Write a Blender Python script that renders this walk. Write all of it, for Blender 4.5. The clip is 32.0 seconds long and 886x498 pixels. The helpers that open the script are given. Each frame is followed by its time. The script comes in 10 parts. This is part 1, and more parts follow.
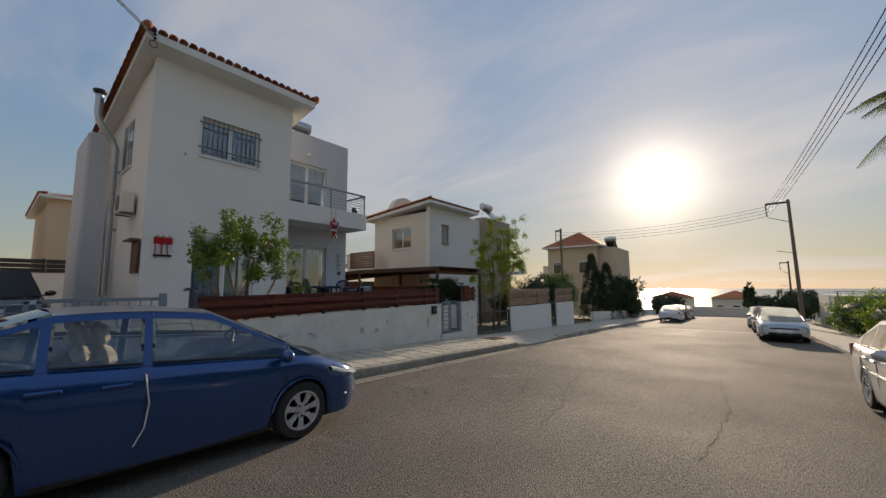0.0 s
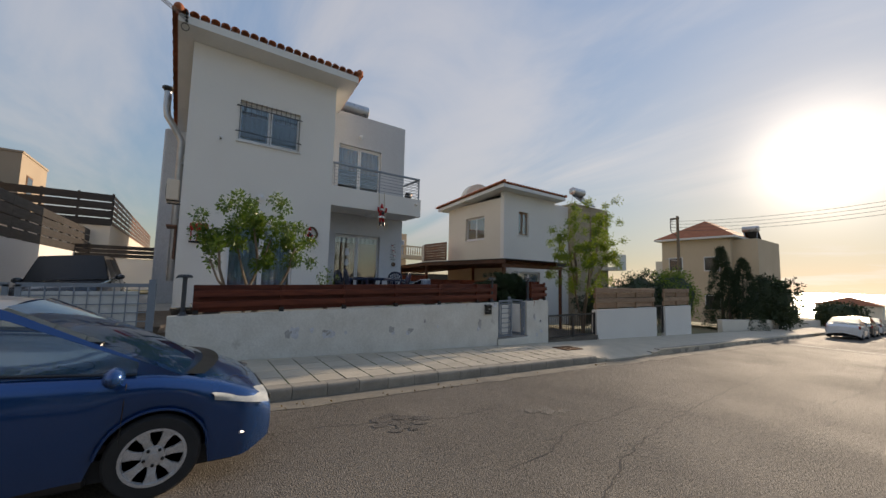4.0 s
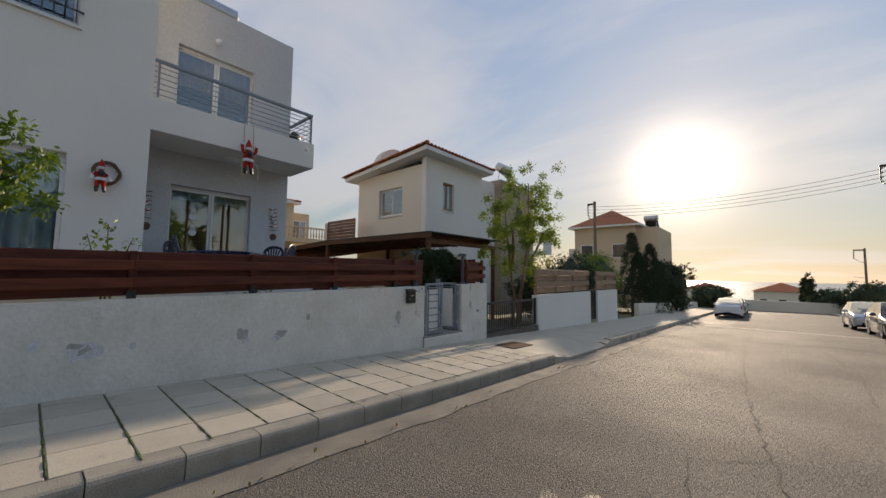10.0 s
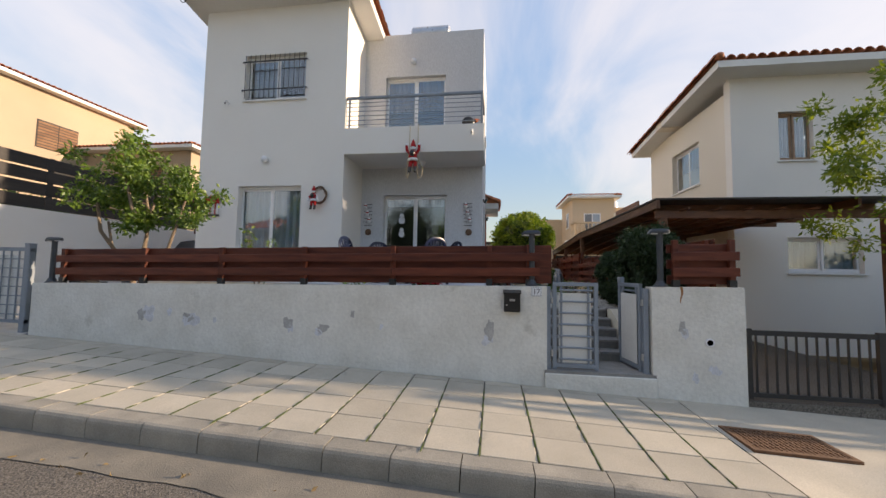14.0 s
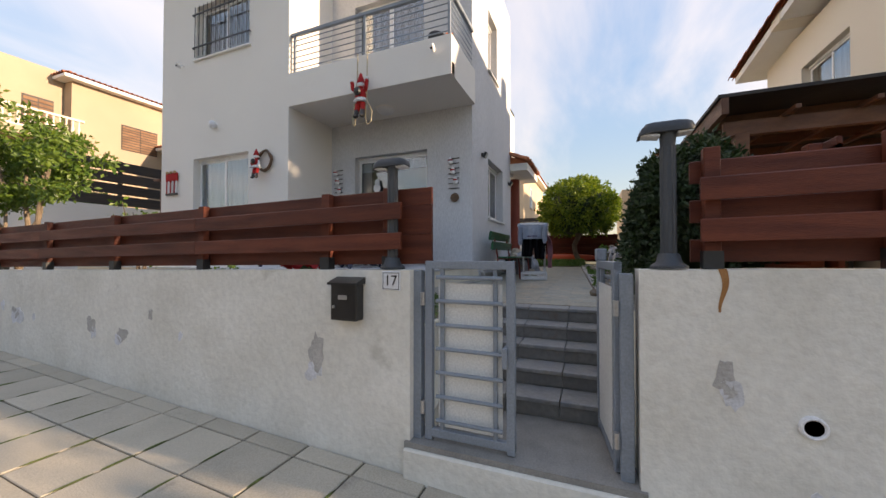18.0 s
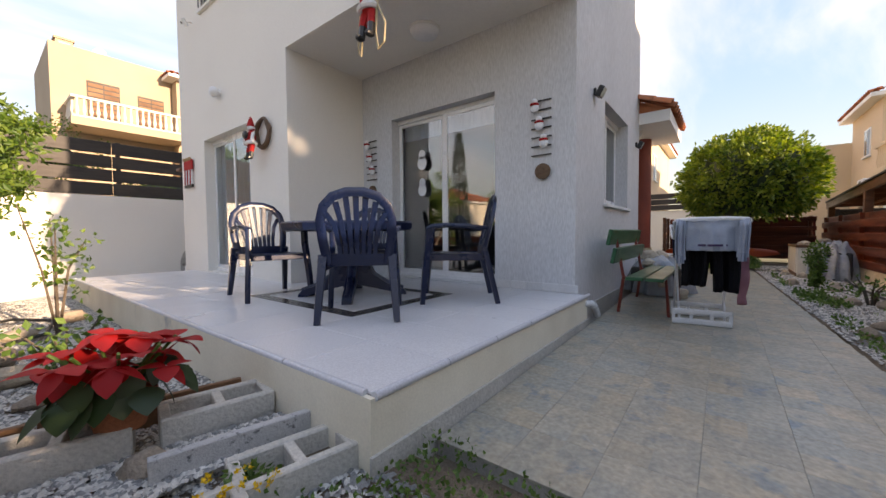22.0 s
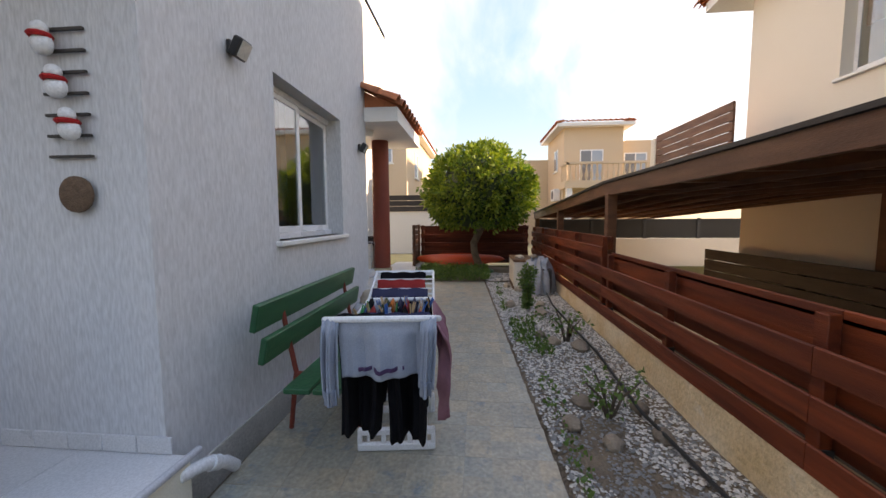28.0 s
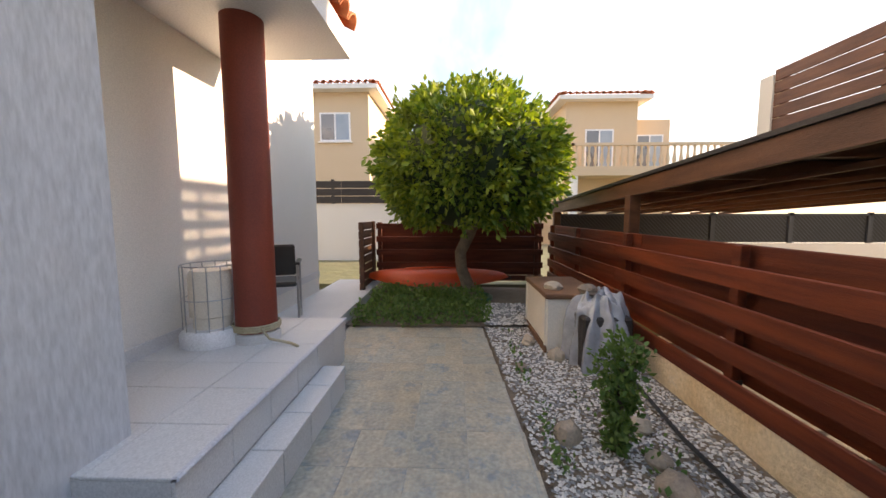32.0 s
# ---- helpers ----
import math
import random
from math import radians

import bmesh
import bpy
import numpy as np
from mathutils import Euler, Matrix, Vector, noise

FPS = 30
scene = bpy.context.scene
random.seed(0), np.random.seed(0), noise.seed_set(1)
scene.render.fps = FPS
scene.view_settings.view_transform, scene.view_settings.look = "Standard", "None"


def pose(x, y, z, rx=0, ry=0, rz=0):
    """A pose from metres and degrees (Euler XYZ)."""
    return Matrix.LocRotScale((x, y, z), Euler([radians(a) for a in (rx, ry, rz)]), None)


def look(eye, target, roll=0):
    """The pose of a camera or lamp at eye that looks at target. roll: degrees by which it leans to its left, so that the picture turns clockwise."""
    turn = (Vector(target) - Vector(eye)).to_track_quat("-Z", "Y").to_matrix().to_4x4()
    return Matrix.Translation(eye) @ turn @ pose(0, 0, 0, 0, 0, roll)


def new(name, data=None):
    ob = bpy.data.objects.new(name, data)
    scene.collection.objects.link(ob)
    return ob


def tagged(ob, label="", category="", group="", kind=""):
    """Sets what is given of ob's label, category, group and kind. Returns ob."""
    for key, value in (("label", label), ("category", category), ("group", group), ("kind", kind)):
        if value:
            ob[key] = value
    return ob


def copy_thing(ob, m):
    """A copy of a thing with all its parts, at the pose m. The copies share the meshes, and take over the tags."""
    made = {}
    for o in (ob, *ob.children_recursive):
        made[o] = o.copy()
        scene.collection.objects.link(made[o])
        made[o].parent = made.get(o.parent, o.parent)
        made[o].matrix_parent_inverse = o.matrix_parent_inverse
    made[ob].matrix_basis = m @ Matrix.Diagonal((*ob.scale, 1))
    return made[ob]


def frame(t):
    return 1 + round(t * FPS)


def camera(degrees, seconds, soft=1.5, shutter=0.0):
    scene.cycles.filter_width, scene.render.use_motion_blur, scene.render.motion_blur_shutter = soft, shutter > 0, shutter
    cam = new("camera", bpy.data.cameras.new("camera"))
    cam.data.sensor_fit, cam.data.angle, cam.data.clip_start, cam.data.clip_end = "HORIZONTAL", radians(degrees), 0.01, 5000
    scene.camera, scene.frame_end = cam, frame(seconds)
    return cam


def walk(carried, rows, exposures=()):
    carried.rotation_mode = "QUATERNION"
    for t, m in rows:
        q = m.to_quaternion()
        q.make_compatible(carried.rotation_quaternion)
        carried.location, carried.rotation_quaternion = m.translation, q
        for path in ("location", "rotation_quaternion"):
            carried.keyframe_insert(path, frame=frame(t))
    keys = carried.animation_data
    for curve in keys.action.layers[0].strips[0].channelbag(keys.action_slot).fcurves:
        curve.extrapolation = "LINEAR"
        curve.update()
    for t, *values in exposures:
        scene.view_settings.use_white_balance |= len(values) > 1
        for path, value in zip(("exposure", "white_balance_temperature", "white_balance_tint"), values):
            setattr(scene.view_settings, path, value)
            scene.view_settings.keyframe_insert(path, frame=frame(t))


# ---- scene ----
cam = camera(101.4, 32.0)
PATH = [
    (0, (0.876, -0.718, 2.016), (-0.364, 0.837, 2.223), -0.3),
    (0.5, (0.808, -0.559, 2.116), (-0.244, 1.133, 2.295), -0.3),
    (1, (0.676, -0.259, 2.139), (-0.238, 1.511, 2.315), 0.0),
    (1.5, (0.532, 0.175, 2.131), (-0.339, 1.967, 2.306), 0.1),
    (2, (0.446, 0.644, 2.123), (-0.417, 2.44, 2.299), 0.3),
    (2.5, (0.363, 1.117, 2.163), (-0.546, 2.891, 2.331), 0.6),
    (3, (0.372, 1.532, 2.134), (-0.744, 3.183, 2.302), 1.0),
    (3.5, (0.4, 1.778, 2.106), (-0.998, 3.199, 2.271), 1.2),
    (4, (0.575, 1.807, 2.041), (-1.049, 2.962, 2.211), 1.4),
    (4.5, (0.767, 1.705, 2.109), (-0.984, 2.66, 2.264), 1.3),
    (6.5, (0.376, 1.706, 1.853), (-1.359, 2.666, 2.117), 0.8),
    (7, (-0.009, 1.627, 1.812), (-1.618, 2.786, 2.069), 0.7),
    (7.5, (-0.403, 1.647, 1.783), (-1.855, 3.009, 1.977), 0.6),
    (8, (-0.841, 1.841, 1.748), (-2.154, 3.34, 1.913), 0.7),
    (8.5, (-1.27, 2.194, 1.716), (-2.528, 3.74, 1.871), 0.7),
    (9, (-1.634, 2.691, 1.703), (-2.889, 4.242, 1.843), 0.9),
    (9.5, (-1.917, 3.331, 1.65), (-3.173, 4.88, 1.794), 0.6),
    (10, (-2.091, 4.036, 1.662), (-3.401, 5.54, 1.8), 0.8),
    (10.5, (-2.206, 4.76, 1.636), (-3.662, 6.123, 1.773), 0.8),
    (11, (-2.296, 5.505, 1.599), (-3.9, 6.692, 1.729), 1.0),
    (11.5, (-2.351, 6.237, 1.564), (-4.105, 7.191, 1.679), 1.2),
    (12, (-2.483, 6.92, 1.562), (-4.364, 7.592, 1.659), 1.1),
    (12.5, (-2.606, 7.589, 1.569), (-4.569, 7.958, 1.654), 1.2),
    (13, (-2.677, 8.14, 1.548), (-4.674, 8.222, 1.629), 1.2),
    (13.5, (-2.635, 8.625, 1.549), (-4.628, 8.483, 1.624), 1.0),
    (14, (-2.582, 8.949, 1.573), (-4.559, 8.675, 1.697), 1.0),
    (14.5, (-2.669, 9.159, 1.575), (-4.601, 8.695, 1.803), 0.9),
    (16.5, (-3.851, 10.233, 1.533), (-5.688, 9.486, 1.789), -0.5),
    (17, (-4.39, 10.58, 1.494), (-6.236, 9.825, 1.649), -0.2),
    (17.5, (-4.901, 10.674, 1.514), (-6.751, 9.918, 1.59), 0.0),
    (18, (-5.438, 10.714, 1.495), (-7.287, 9.954, 1.53), 0.0),
    (18.5, (-5.935, 10.655, 1.584), (-7.786, 9.898, 1.571), 0.1),
    (19, (-6.327, 10.637, 1.685), (-8.183, 9.895, 1.615), -0.0),
    (19.5, (-6.813, 10.589, 1.713), (-8.669, 9.85, 1.621), -0.2),
    (20, (-7.373, 10.404, 1.748), (-9.236, 9.684, 1.658), -0.2),
    (20.5, (-7.857, 10.24, 1.826), (-9.724, 9.529, 1.744), -0.1),
    (21, (-8.072, 10.073, 1.894), (-9.891, 9.244, 1.816), -0.1),
    (21.5, (-8.14, 9.906, 1.932), (-9.848, 8.869, 1.849), -0.3),
    (22, (-8.124, 9.846, 1.932), (-9.707, 8.625, 1.851), -0.5),
    (22.5, (-8.114, 9.831, 1.929), (-9.591, 8.485, 1.852), -0.6),
    (23, (-8.086, 9.875, 1.967), (-9.496, 8.458, 1.915), -0.8),
    (23.5, (-8.061, 9.94, 2.042), (-9.456, 8.513, 2.165), -0.8),
    (24, (-8.115, 10.057, 2.04), (-9.471, 8.626, 2.374), -0.4),
    (24.5, (-8.211, 10.015, 2.045), (-9.633, 8.653, 2.39), -1.2),
    (25, (-8.522, 10.073, 2.035), (-10.112, 8.898, 2.34), -1.5),
    (25.5, (-8.919, 10.093, 2.103), (-10.611, 9.055, 2.342), -1.2),
    (26, (-9.218, 10.098, 2.211), (-11.03, 9.27, 2.388), -0.9),
    (26.5, (-9.482, 10.131, 2.286), (-11.408, 9.596, 2.35), -0.1),
    (28.5, (-10.643, 10.205, 2.483), (-12.629, 10.056, 2.305), -0.5),
    (29, (-11.076, 10.242, 2.465), (-13.064, 10.120, 2.286), -0.6),
    (29.5, (-11.562, 10.285, 2.460), (-13.551, 10.170, 2.281), -0.5),
    (30, (-12.020, 10.212, 2.438), (-14.010, 10.120, 2.259), -0.4),
    (30.5, (-12.500, 10.194, 2.431), (-14.491, 10.118, 2.250), -0.5),
    (31, (-13.009, 10.117, 2.434), (-14.999, 10.041, 2.250), -0.5),
    (31.5, (-13.492, 10.085, 2.438), (-15.482, 10.020, 2.249), -0.3),
    (32, (-13.871, 10.042, 2.424), (-15.862, 9.979, 2.238), -0.1),
]
walk(cam, [(t, look(eye, target, roll)) for t, eye, target, roll in PATH],
     [(0.0, -0.14, 7100, 16), (4.0, 0.08, 7050, 16), (7.0, -0.06, 7050, 16), (9.0, 0.10, 7100, 16), (11.0, 0.22, 7250, 18), (13.0, 0.66, 7350, 19), (17.0, 0.88, 7700, 20), (19.0, 1.15, 8050, 23), (20.5, 1.40, 8250, 24), (23.0, 1.34, 8250, 25), (26.0, 1.43, 8200, 24), (29.0, 1.52, 7950, 22), (32.0, 1.75, 7950, 22)])

# ---- light: low evening sun down the street, hazy blue sky with thin cloud ----
SUN_EL, SUN_AZ = 13.8, 7.5
sun_way = Vector((-math.sin(radians(SUN_AZ)) * math.cos(radians(SUN_EL)), math.cos(radians(SUN_AZ)) * math.cos(radians(SUN_EL)), math.sin(radians(SUN_EL))))
sun = new("sun", bpy.data.lights.new("sun", "SUN"))
sun.data.energy, sun.data.angle, sun.data.color = 4.6, radians(0.8), (1.0, 0.86, 0.66)
sun.matrix_world = look(sun_way * 80, (0, 0, 0))

world = bpy.data.worlds.new("sky")
scene.world = world
world.use_nodes = True
wn, wl = world.node_tree.nodes, world.node_tree.links
wn.clear()
w_out, w_bg = wn.new("ShaderNodeOutputWorld"), wn.new("ShaderNodeBackground")
w_sky = wn.new("ShaderNodeTexSky")
w_sky.sky_type, w_sky.sun_disc = "NISHITA", False
w_sky.sun_elevation, w_sky.sun_rotation = radians(SUN_EL), radians(-SUN_AZ)
w_sky.altitude, w_sky.air_density, w_sky.dust_density, w_sky.ozone_density = 50, 1.0, 0.15, 1.2
w_tc, w_sep = wn.new("ShaderNodeTexCoord"), wn.new("ShaderNodeSeparateXYZ")
wl.new(w_tc.outputs["Generated"], w_sep.inputs[0])


def wmath(op, a, b=None, c=None):
    n = wn.new("ShaderNodeMath")
    n.operation = op
    for i, v in enumerate((a, b, c)):
        if v is None:
            continue
        if isinstance(v, (int, float)):
            n.inputs[i].default_value = v
        else:
            wl.new(v, n.inputs[i])
    return n.outputs[0]


w_h = wmath("MAXIMUM", w_sep.outputs["Z"], 0.0)
w_den = wmath("ADD", w_h, 0.16)
w_cmb = wn.new("ShaderNodeCombineXYZ")
wl.new(wmath("DIVIDE", w_sep.outputs["X"], w_den), w_cmb.inputs[0])
wl.new(wmath("DIVIDE", w_sep.outputs["Y"], w_den), w_cmb.inputs[1])
w_map = wn.new("ShaderNodeMapping")
w_map.inputs["Rotation"].default_value = (0, 0, radians(28))
w_map.inputs["Scale"].default_value = (0.55, 1.25, 1.0)
wl.new(w_cmb.outputs[0], w_map.inputs[0])
w_n1 = wn.new("ShaderNodeTexNoise")
w_n1.inputs["Scale"].default_value, w_n1.inputs["Detail"].default_value = 1.1, 9.0
w_n1.inputs["Roughness"].default_value, w_n1.inputs["Distortion"].default_value = 0.56, 0.6
wl.new(w_map.outputs[0], w_n1.inputs["Vector"])
w_n2 = wn.new("ShaderNodeTexNoise")
w_n2.inputs["Scale"].default_value, w_n2.inputs["Detail"].default_value = 0.42, 4.0
wl.new(w_map.outputs[0], w_n2.inputs["Vector"])
w_ramp = wn.new("ShaderNodeMapRange")
w_ramp.interpolation_type = "SMOOTHSTEP"
w_ramp.inputs[1].default_value, w_ramp.inputs[2].default_value = 0.84, 1.24
wl.new(wmath("ADD", w_n1.outputs[0], w_n2.outputs[0]), w_ramp.inputs[0])
# haze evens the sky out between the sun's side and the far side
w_bw = wn.new("ShaderNodeRGBToBW")
wl.new(w_sky.outputs[0], w_bw.inputs[0])
w_fac = wmath("MULTIPLY", wmath("POWER", wmath("MAXIMUM", w_bw.outputs[0], 0.2), -0.78), 2.35)
w_even = wn.new("ShaderNodeVectorMath")
w_even.operation = "SCALE"
wl.new(w_sky.outputs[0], w_even.inputs[0])
wl.new(w_fac, w_even.inputs["Scale"])
w_hsv = wn.new("ShaderNodeHueSaturation")
w_hsv.inputs["Saturation"].default_value, w_hsv.inputs["Value"].default_value = 0.40, 0.92
wl.new(w_even.outputs[0], w_hsv.inputs["Color"])
w_gain = wn.new("ShaderNodeMixRGB")
w_gain.blend_type, w_gain.inputs[0].default_value = "ADD", 1.0
w_gain.inputs[2].default_value = (0.16, 0.17, 0.18, 1)
wl.new(w_hsv.outputs[0], w_gain.inputs[1])
w_mix = wn.new("ShaderNodeMixRGB")
w_low = wmath("MULTIPLY", wmath("POWER", wmath("MAXIMUM", wmath("SUBTRACT", 1.0, wmath("MULTIPLY", w_h, 3.2)), 0.0), 1.6), 0.6)
wl.new(wmath("MAXIMUM", w_ramp.outputs[0], w_low), w_mix.inputs[0])
w_blue = wn.new("ShaderNodeHueSaturation")
w_blue.inputs["Saturation"].default_value, w_blue.inputs["Value"].default_value = 1.05, 0.86
wl.new(w_even.outputs[0], w_blue.inputs["Color"])
wl.new(w_blue.outputs[0], w_mix.inputs[1])
wl.new(w_gain.outputs[0], w_mix.inputs[2])
# thin cloud glows round the sun
w_dot = wn.new("ShaderNodeVectorMath")
w_dot.operation = "DOT_PRODUCT"
w_dot.inputs[1].default_value = sun_way
wl.new(w_tc.outputs["Generated"], w_dot.inputs[0])
w_cos = wmath("MAXIMUM", w_dot.outputs["Value"], 0.0)
w_glow = wmath("ADD", wmath("MULTIPLY", wmath("POWER", w_cos, 14.0), 1.7), wmath("MULTIPLY", wmath("POWER", w_cos, 220.0), 7.0))
w_tint = wn.new("ShaderNodeVectorMath")
w_tint.operation, w_tint.inputs[0].default_value = "SCALE", (1.0, 0.93, 0.80)
wl.new(w_glow, w_tint.inputs["Scale"])
w_sum = wn.new("ShaderNodeVectorMath")
wl.new(w_mix.outputs[0], w_sum.inputs[0])
wl.new(w_tint.outputs[0], w_sum.inputs[1])
wl.new(w_sum.outputs[0], w_bg.inputs[0])
w_bg.inputs[1].default_value = 0.14
wl.new(w_bg.outputs[0], w_out.inputs[0])

# ---- materials ----
MATS = {}


def mat(name, c1, c2=None, rough=0.7, scale=3.0, fine=60.0, bump=0.15, metal=0.0, rand=0.0, spec=0.5, stretch=(1, 1, 1), dist=0.01, c3=None, wear=0.0, coat=0.0, trans=0.0, grain=(0.86, 1.1), cells=0.0, veins=0.0):
    """A procedural surface: two colours mixed by broad stains, fine grain in value and relief, and a third colour in worn spots."""
    m = bpy.data.materials.new(name)
    m.use_nodes = True
    nt = m.node_tree
    n, l = nt.nodes, nt.links
    p = n["Principled BSDF"]
    c2 = c2 or tuple(v * 0.8 for v in c1)
    tc, mp = n.new("ShaderNodeTexCoord"), n.new("ShaderNodeMapping")
    mp.inputs["Scale"].default_value = stretch
    l.new(tc.outputs["Object"], mp.inputs[0])
    vec = mp.outputs[0]
    if rand:
        oi, add = n.new("ShaderNodeObjectInfo"), n.new("ShaderNodeVectorMath")
        mul = n.new("ShaderNodeMath")
        mul.operation, mul.inputs[1].default_value = "MULTIPLY", 37.0
        l.new(oi.outputs["Random"], mul.inputs[0])
        l.new(vec, add.inputs[0])
        l.new(mul.outputs[0], add.inputs[1])
        vec = add.outputs[0]
    a, b = n.new("ShaderNodeTexNoise"), n.new("ShaderNodeTexNoise")
    a.inputs["Scale"].default_value, a.inputs["Detail"].default_value = scale, 5
    b.inputs["Scale"].default_value, b.inputs["Detail"].default_value = fine, 3
    l.new(vec, a.inputs["Vector"])
    l.new(vec, b.inputs["Vector"])
    mx = n.new("ShaderNodeMixRGB")
    mx.inputs[1].default_value, mx.inputs[2].default_value = (*c1, 1), (*c2, 1)
    rp = n.new("ShaderNodeMapRange")
    rp.inputs[1].default_value, rp.inputs[2].default_value = 0.32, 0.68
    l.new(a.outputs[0], rp.inputs[0])
    l.new(rp.outputs[0], mx.inputs[0])
    col = mx.outputs[0]
    if c3:
        w = n.new("ShaderNodeTexNoise")
        w.inputs["Scale"].default_value, w.inputs["Detail"].default_value, w.inputs["Roughness"].default_value = scale * 0.7, 8, 0.65
        l.new(vec, w.inputs["Vector"])
        wr = n.new("ShaderNodeMapRange")
        wr.inputs[1].default_value, wr.inputs[2].default_value = 0.68 - wear * 0.3, 0.74 - wear * 0.2
        l.new(w.outputs[0], wr.inputs[0])
        m3 = n.new("ShaderNodeMixRGB")
        m3.inputs[2].default_value = (*c3, 1)
        l.new(wr.outputs[0], m3.inputs[0])
        l.new(col, m3.inputs[1])
        col = m3.outputs[0]
    fv = n.new("ShaderNodeMapRange")
    fv.inputs[1].default_value, fv.inputs[2].default_value, fv.inputs[3].default_value, fv.inputs[4].default_value = 0.3, 0.7, *grain
    l.new(b.outputs[0], fv.inputs[0])
    val = fv.outputs[0]
    if rand:
        rr, m2 = n.new("ShaderNodeMapRange"), n.new("ShaderNodeMath")
        rr.inputs[3].default_value, rr.inputs[4].default_value = 1 - rand, 1 + rand
        l.new(oi.outputs["Random"], rr.inputs[0])
        m2.operation = "MULTIPLY"
        l.new(rr.outputs[0], m2.inputs[0])
        l.new(val, m2.inputs[1])
        val = m2.outputs[0]
    if cells:
        sn, wh, cm, off = n.new("ShaderNodeVectorMath"), n.new("ShaderNodeTexWhiteNoise"), n.new("ShaderNodeMixRGB"), n.new("ShaderNodeVectorMath")
        off.operation, sn.operation = "ADD", "SNAP"
        off.inputs[1].default_value, sn.inputs[1].default_value = (0.5, 0.5, 0.5), (cells, cells, 1.0)
        l.new(tc.outputs["Object"], sn.inputs[0])
        l.new(sn.outputs[0], off.inputs[0])
        l.new(mul.outputs[0], off.inputs[1])
        l.new(off.outputs[0], wh.inputs["Vector"])
        cm.blend_type, cm.inputs[0].default_value = "MULTIPLY", 1.0
        cr = n.new("ShaderNodeMixRGB")
        cr.inputs[1].default_value, cr.inputs[2].default_value = (0.84, 0.93, 0.98, 1), (1.08, 1.0, 0.87, 1)
        l.new(wh.outputs["Value"], cr.inputs[0])
        l.new(col, cm.inputs[1])
        l.new(cr.outputs[0], cm.inputs[2])
        col = cm.outputs[0]
    if veins:
        vo, vr, vm, wob, wadd = n.new("ShaderNodeTexVoronoi"), n.new("ShaderNodeMapRange"), n.new("ShaderNodeMixRGB"), n.new("ShaderNodeTexNoise"), n.new("ShaderNodeMixRGB")
        wob.inputs["Scale"].default_value = 9.0
        wadd.blend_type, wadd.inputs[0].default_value = "ADD", 0.06
        l.new(vec, wob.inputs["Vector"])
        l.new(vec, wadd.inputs[1])
        l.new(wob.outputs["Color"], wadd.inputs[2])
        vo.feature, vo.inputs["Scale"].default_value = "DISTANCE_TO_EDGE", 7.5
        l.new(wadd.outputs[0], vo.inputs["Vector"])
        vr.inputs[1].default_value, vr.inputs[2].default_value, vr.inputs[3].default_value, vr.inputs[4].default_value = 0.012, 0.055, veins, 0.0
        l.new(vo.outputs["Distance"], vr.inputs[0])
        l.new(vr.outputs[0], vm.inputs[0])
        vm.inputs[2].default_value = (0.52, 0.46, 0.37, 1)
        l.new(col, vm.inputs[1])
        col = vm.outputs[0]
    hv = n.new("ShaderNodeHueSaturation")
    l.new(col, hv.inputs["Color"])
    l.new(val, hv.inputs["Value"])
    l.new(hv.outputs[0], p.inputs["Base Color"])
    p.inputs["Roughness"].default_value, p.inputs["Metallic"].default_value = rough, metal
    p.inputs["Specular IOR Level"].default_value = spec
    p.inputs["Coat Weight"].default_value = coat
    p.inputs["Coat Roughness"].default_value = 0.08
    p.inputs["Transmission Weight"].default_value = trans
    rr2 = n.new("ShaderNodeMapRange")
    rr2.inputs[3].default_value, rr2.inputs[4].default_value = max(0.02, rough - 0.12), min(1, rough + 0.1)
    l.new(a.outputs[0], rr2.inputs[0])
    l.new(rr2.outputs[0], p.inputs["Roughness"])
    if bump:
        bp = n.new("ShaderNodeBump")
        bp.inputs["Strength"].default_value, bp.inputs["Distance"].default_value = bump, dist
        l.new(b.outputs[0], bp.inputs["Height"])
        l.new(bp.outputs[0], p.inputs["Normal"])
    MATS[name] = m
    return m


def leaf_mat(name, c1, c2, rough=0.5, glow=0.25):
    """Leaves: island-random green, light passing through."""
    m = bpy.data.materials.new(name)
    m.use_nodes = True
    n, l = m.node_tree.nodes, m.node_tree.links
    p = n["Principled BSDF"]
    ge, mx = n.new("ShaderNodeNewGeometry"), n.new("ShaderNodeMixRGB")
    mx.inputs[1].default_value, mx.inputs[2].default_value = (*c1, 1), (*c2, 1)
    l.new(ge.outputs["Random Per Island"], mx.inputs[0])
    l.new(mx.outputs[0], p.inputs["Base Color"])
    p.inputs["Roughness"].default_value = rough
    tr, ad = n.new("ShaderNodeBsdfTranslucent"), n.new("ShaderNodeMixShader")
    br = n.new("ShaderNodeMixRGB")
    br.blend_type, br.inputs[0].default_value, br.inputs[2].default_value = "MULTIPLY", 1.0, (1.6, 1.5, 0.6, 1)
    l.new(mx.outputs[0], br.inputs[1])
    l.new(br.outputs[0], tr.inputs["Color"])
    ad.inputs[0].default_value = glow
    l.new(p.outputs[0], ad.inputs[1])
    l.new(tr.outputs[0], ad.inputs[2])
    l.new(ad.outputs[0], n["Material Output"].inputs["Surface"])
    MATS[name] = m
    return m


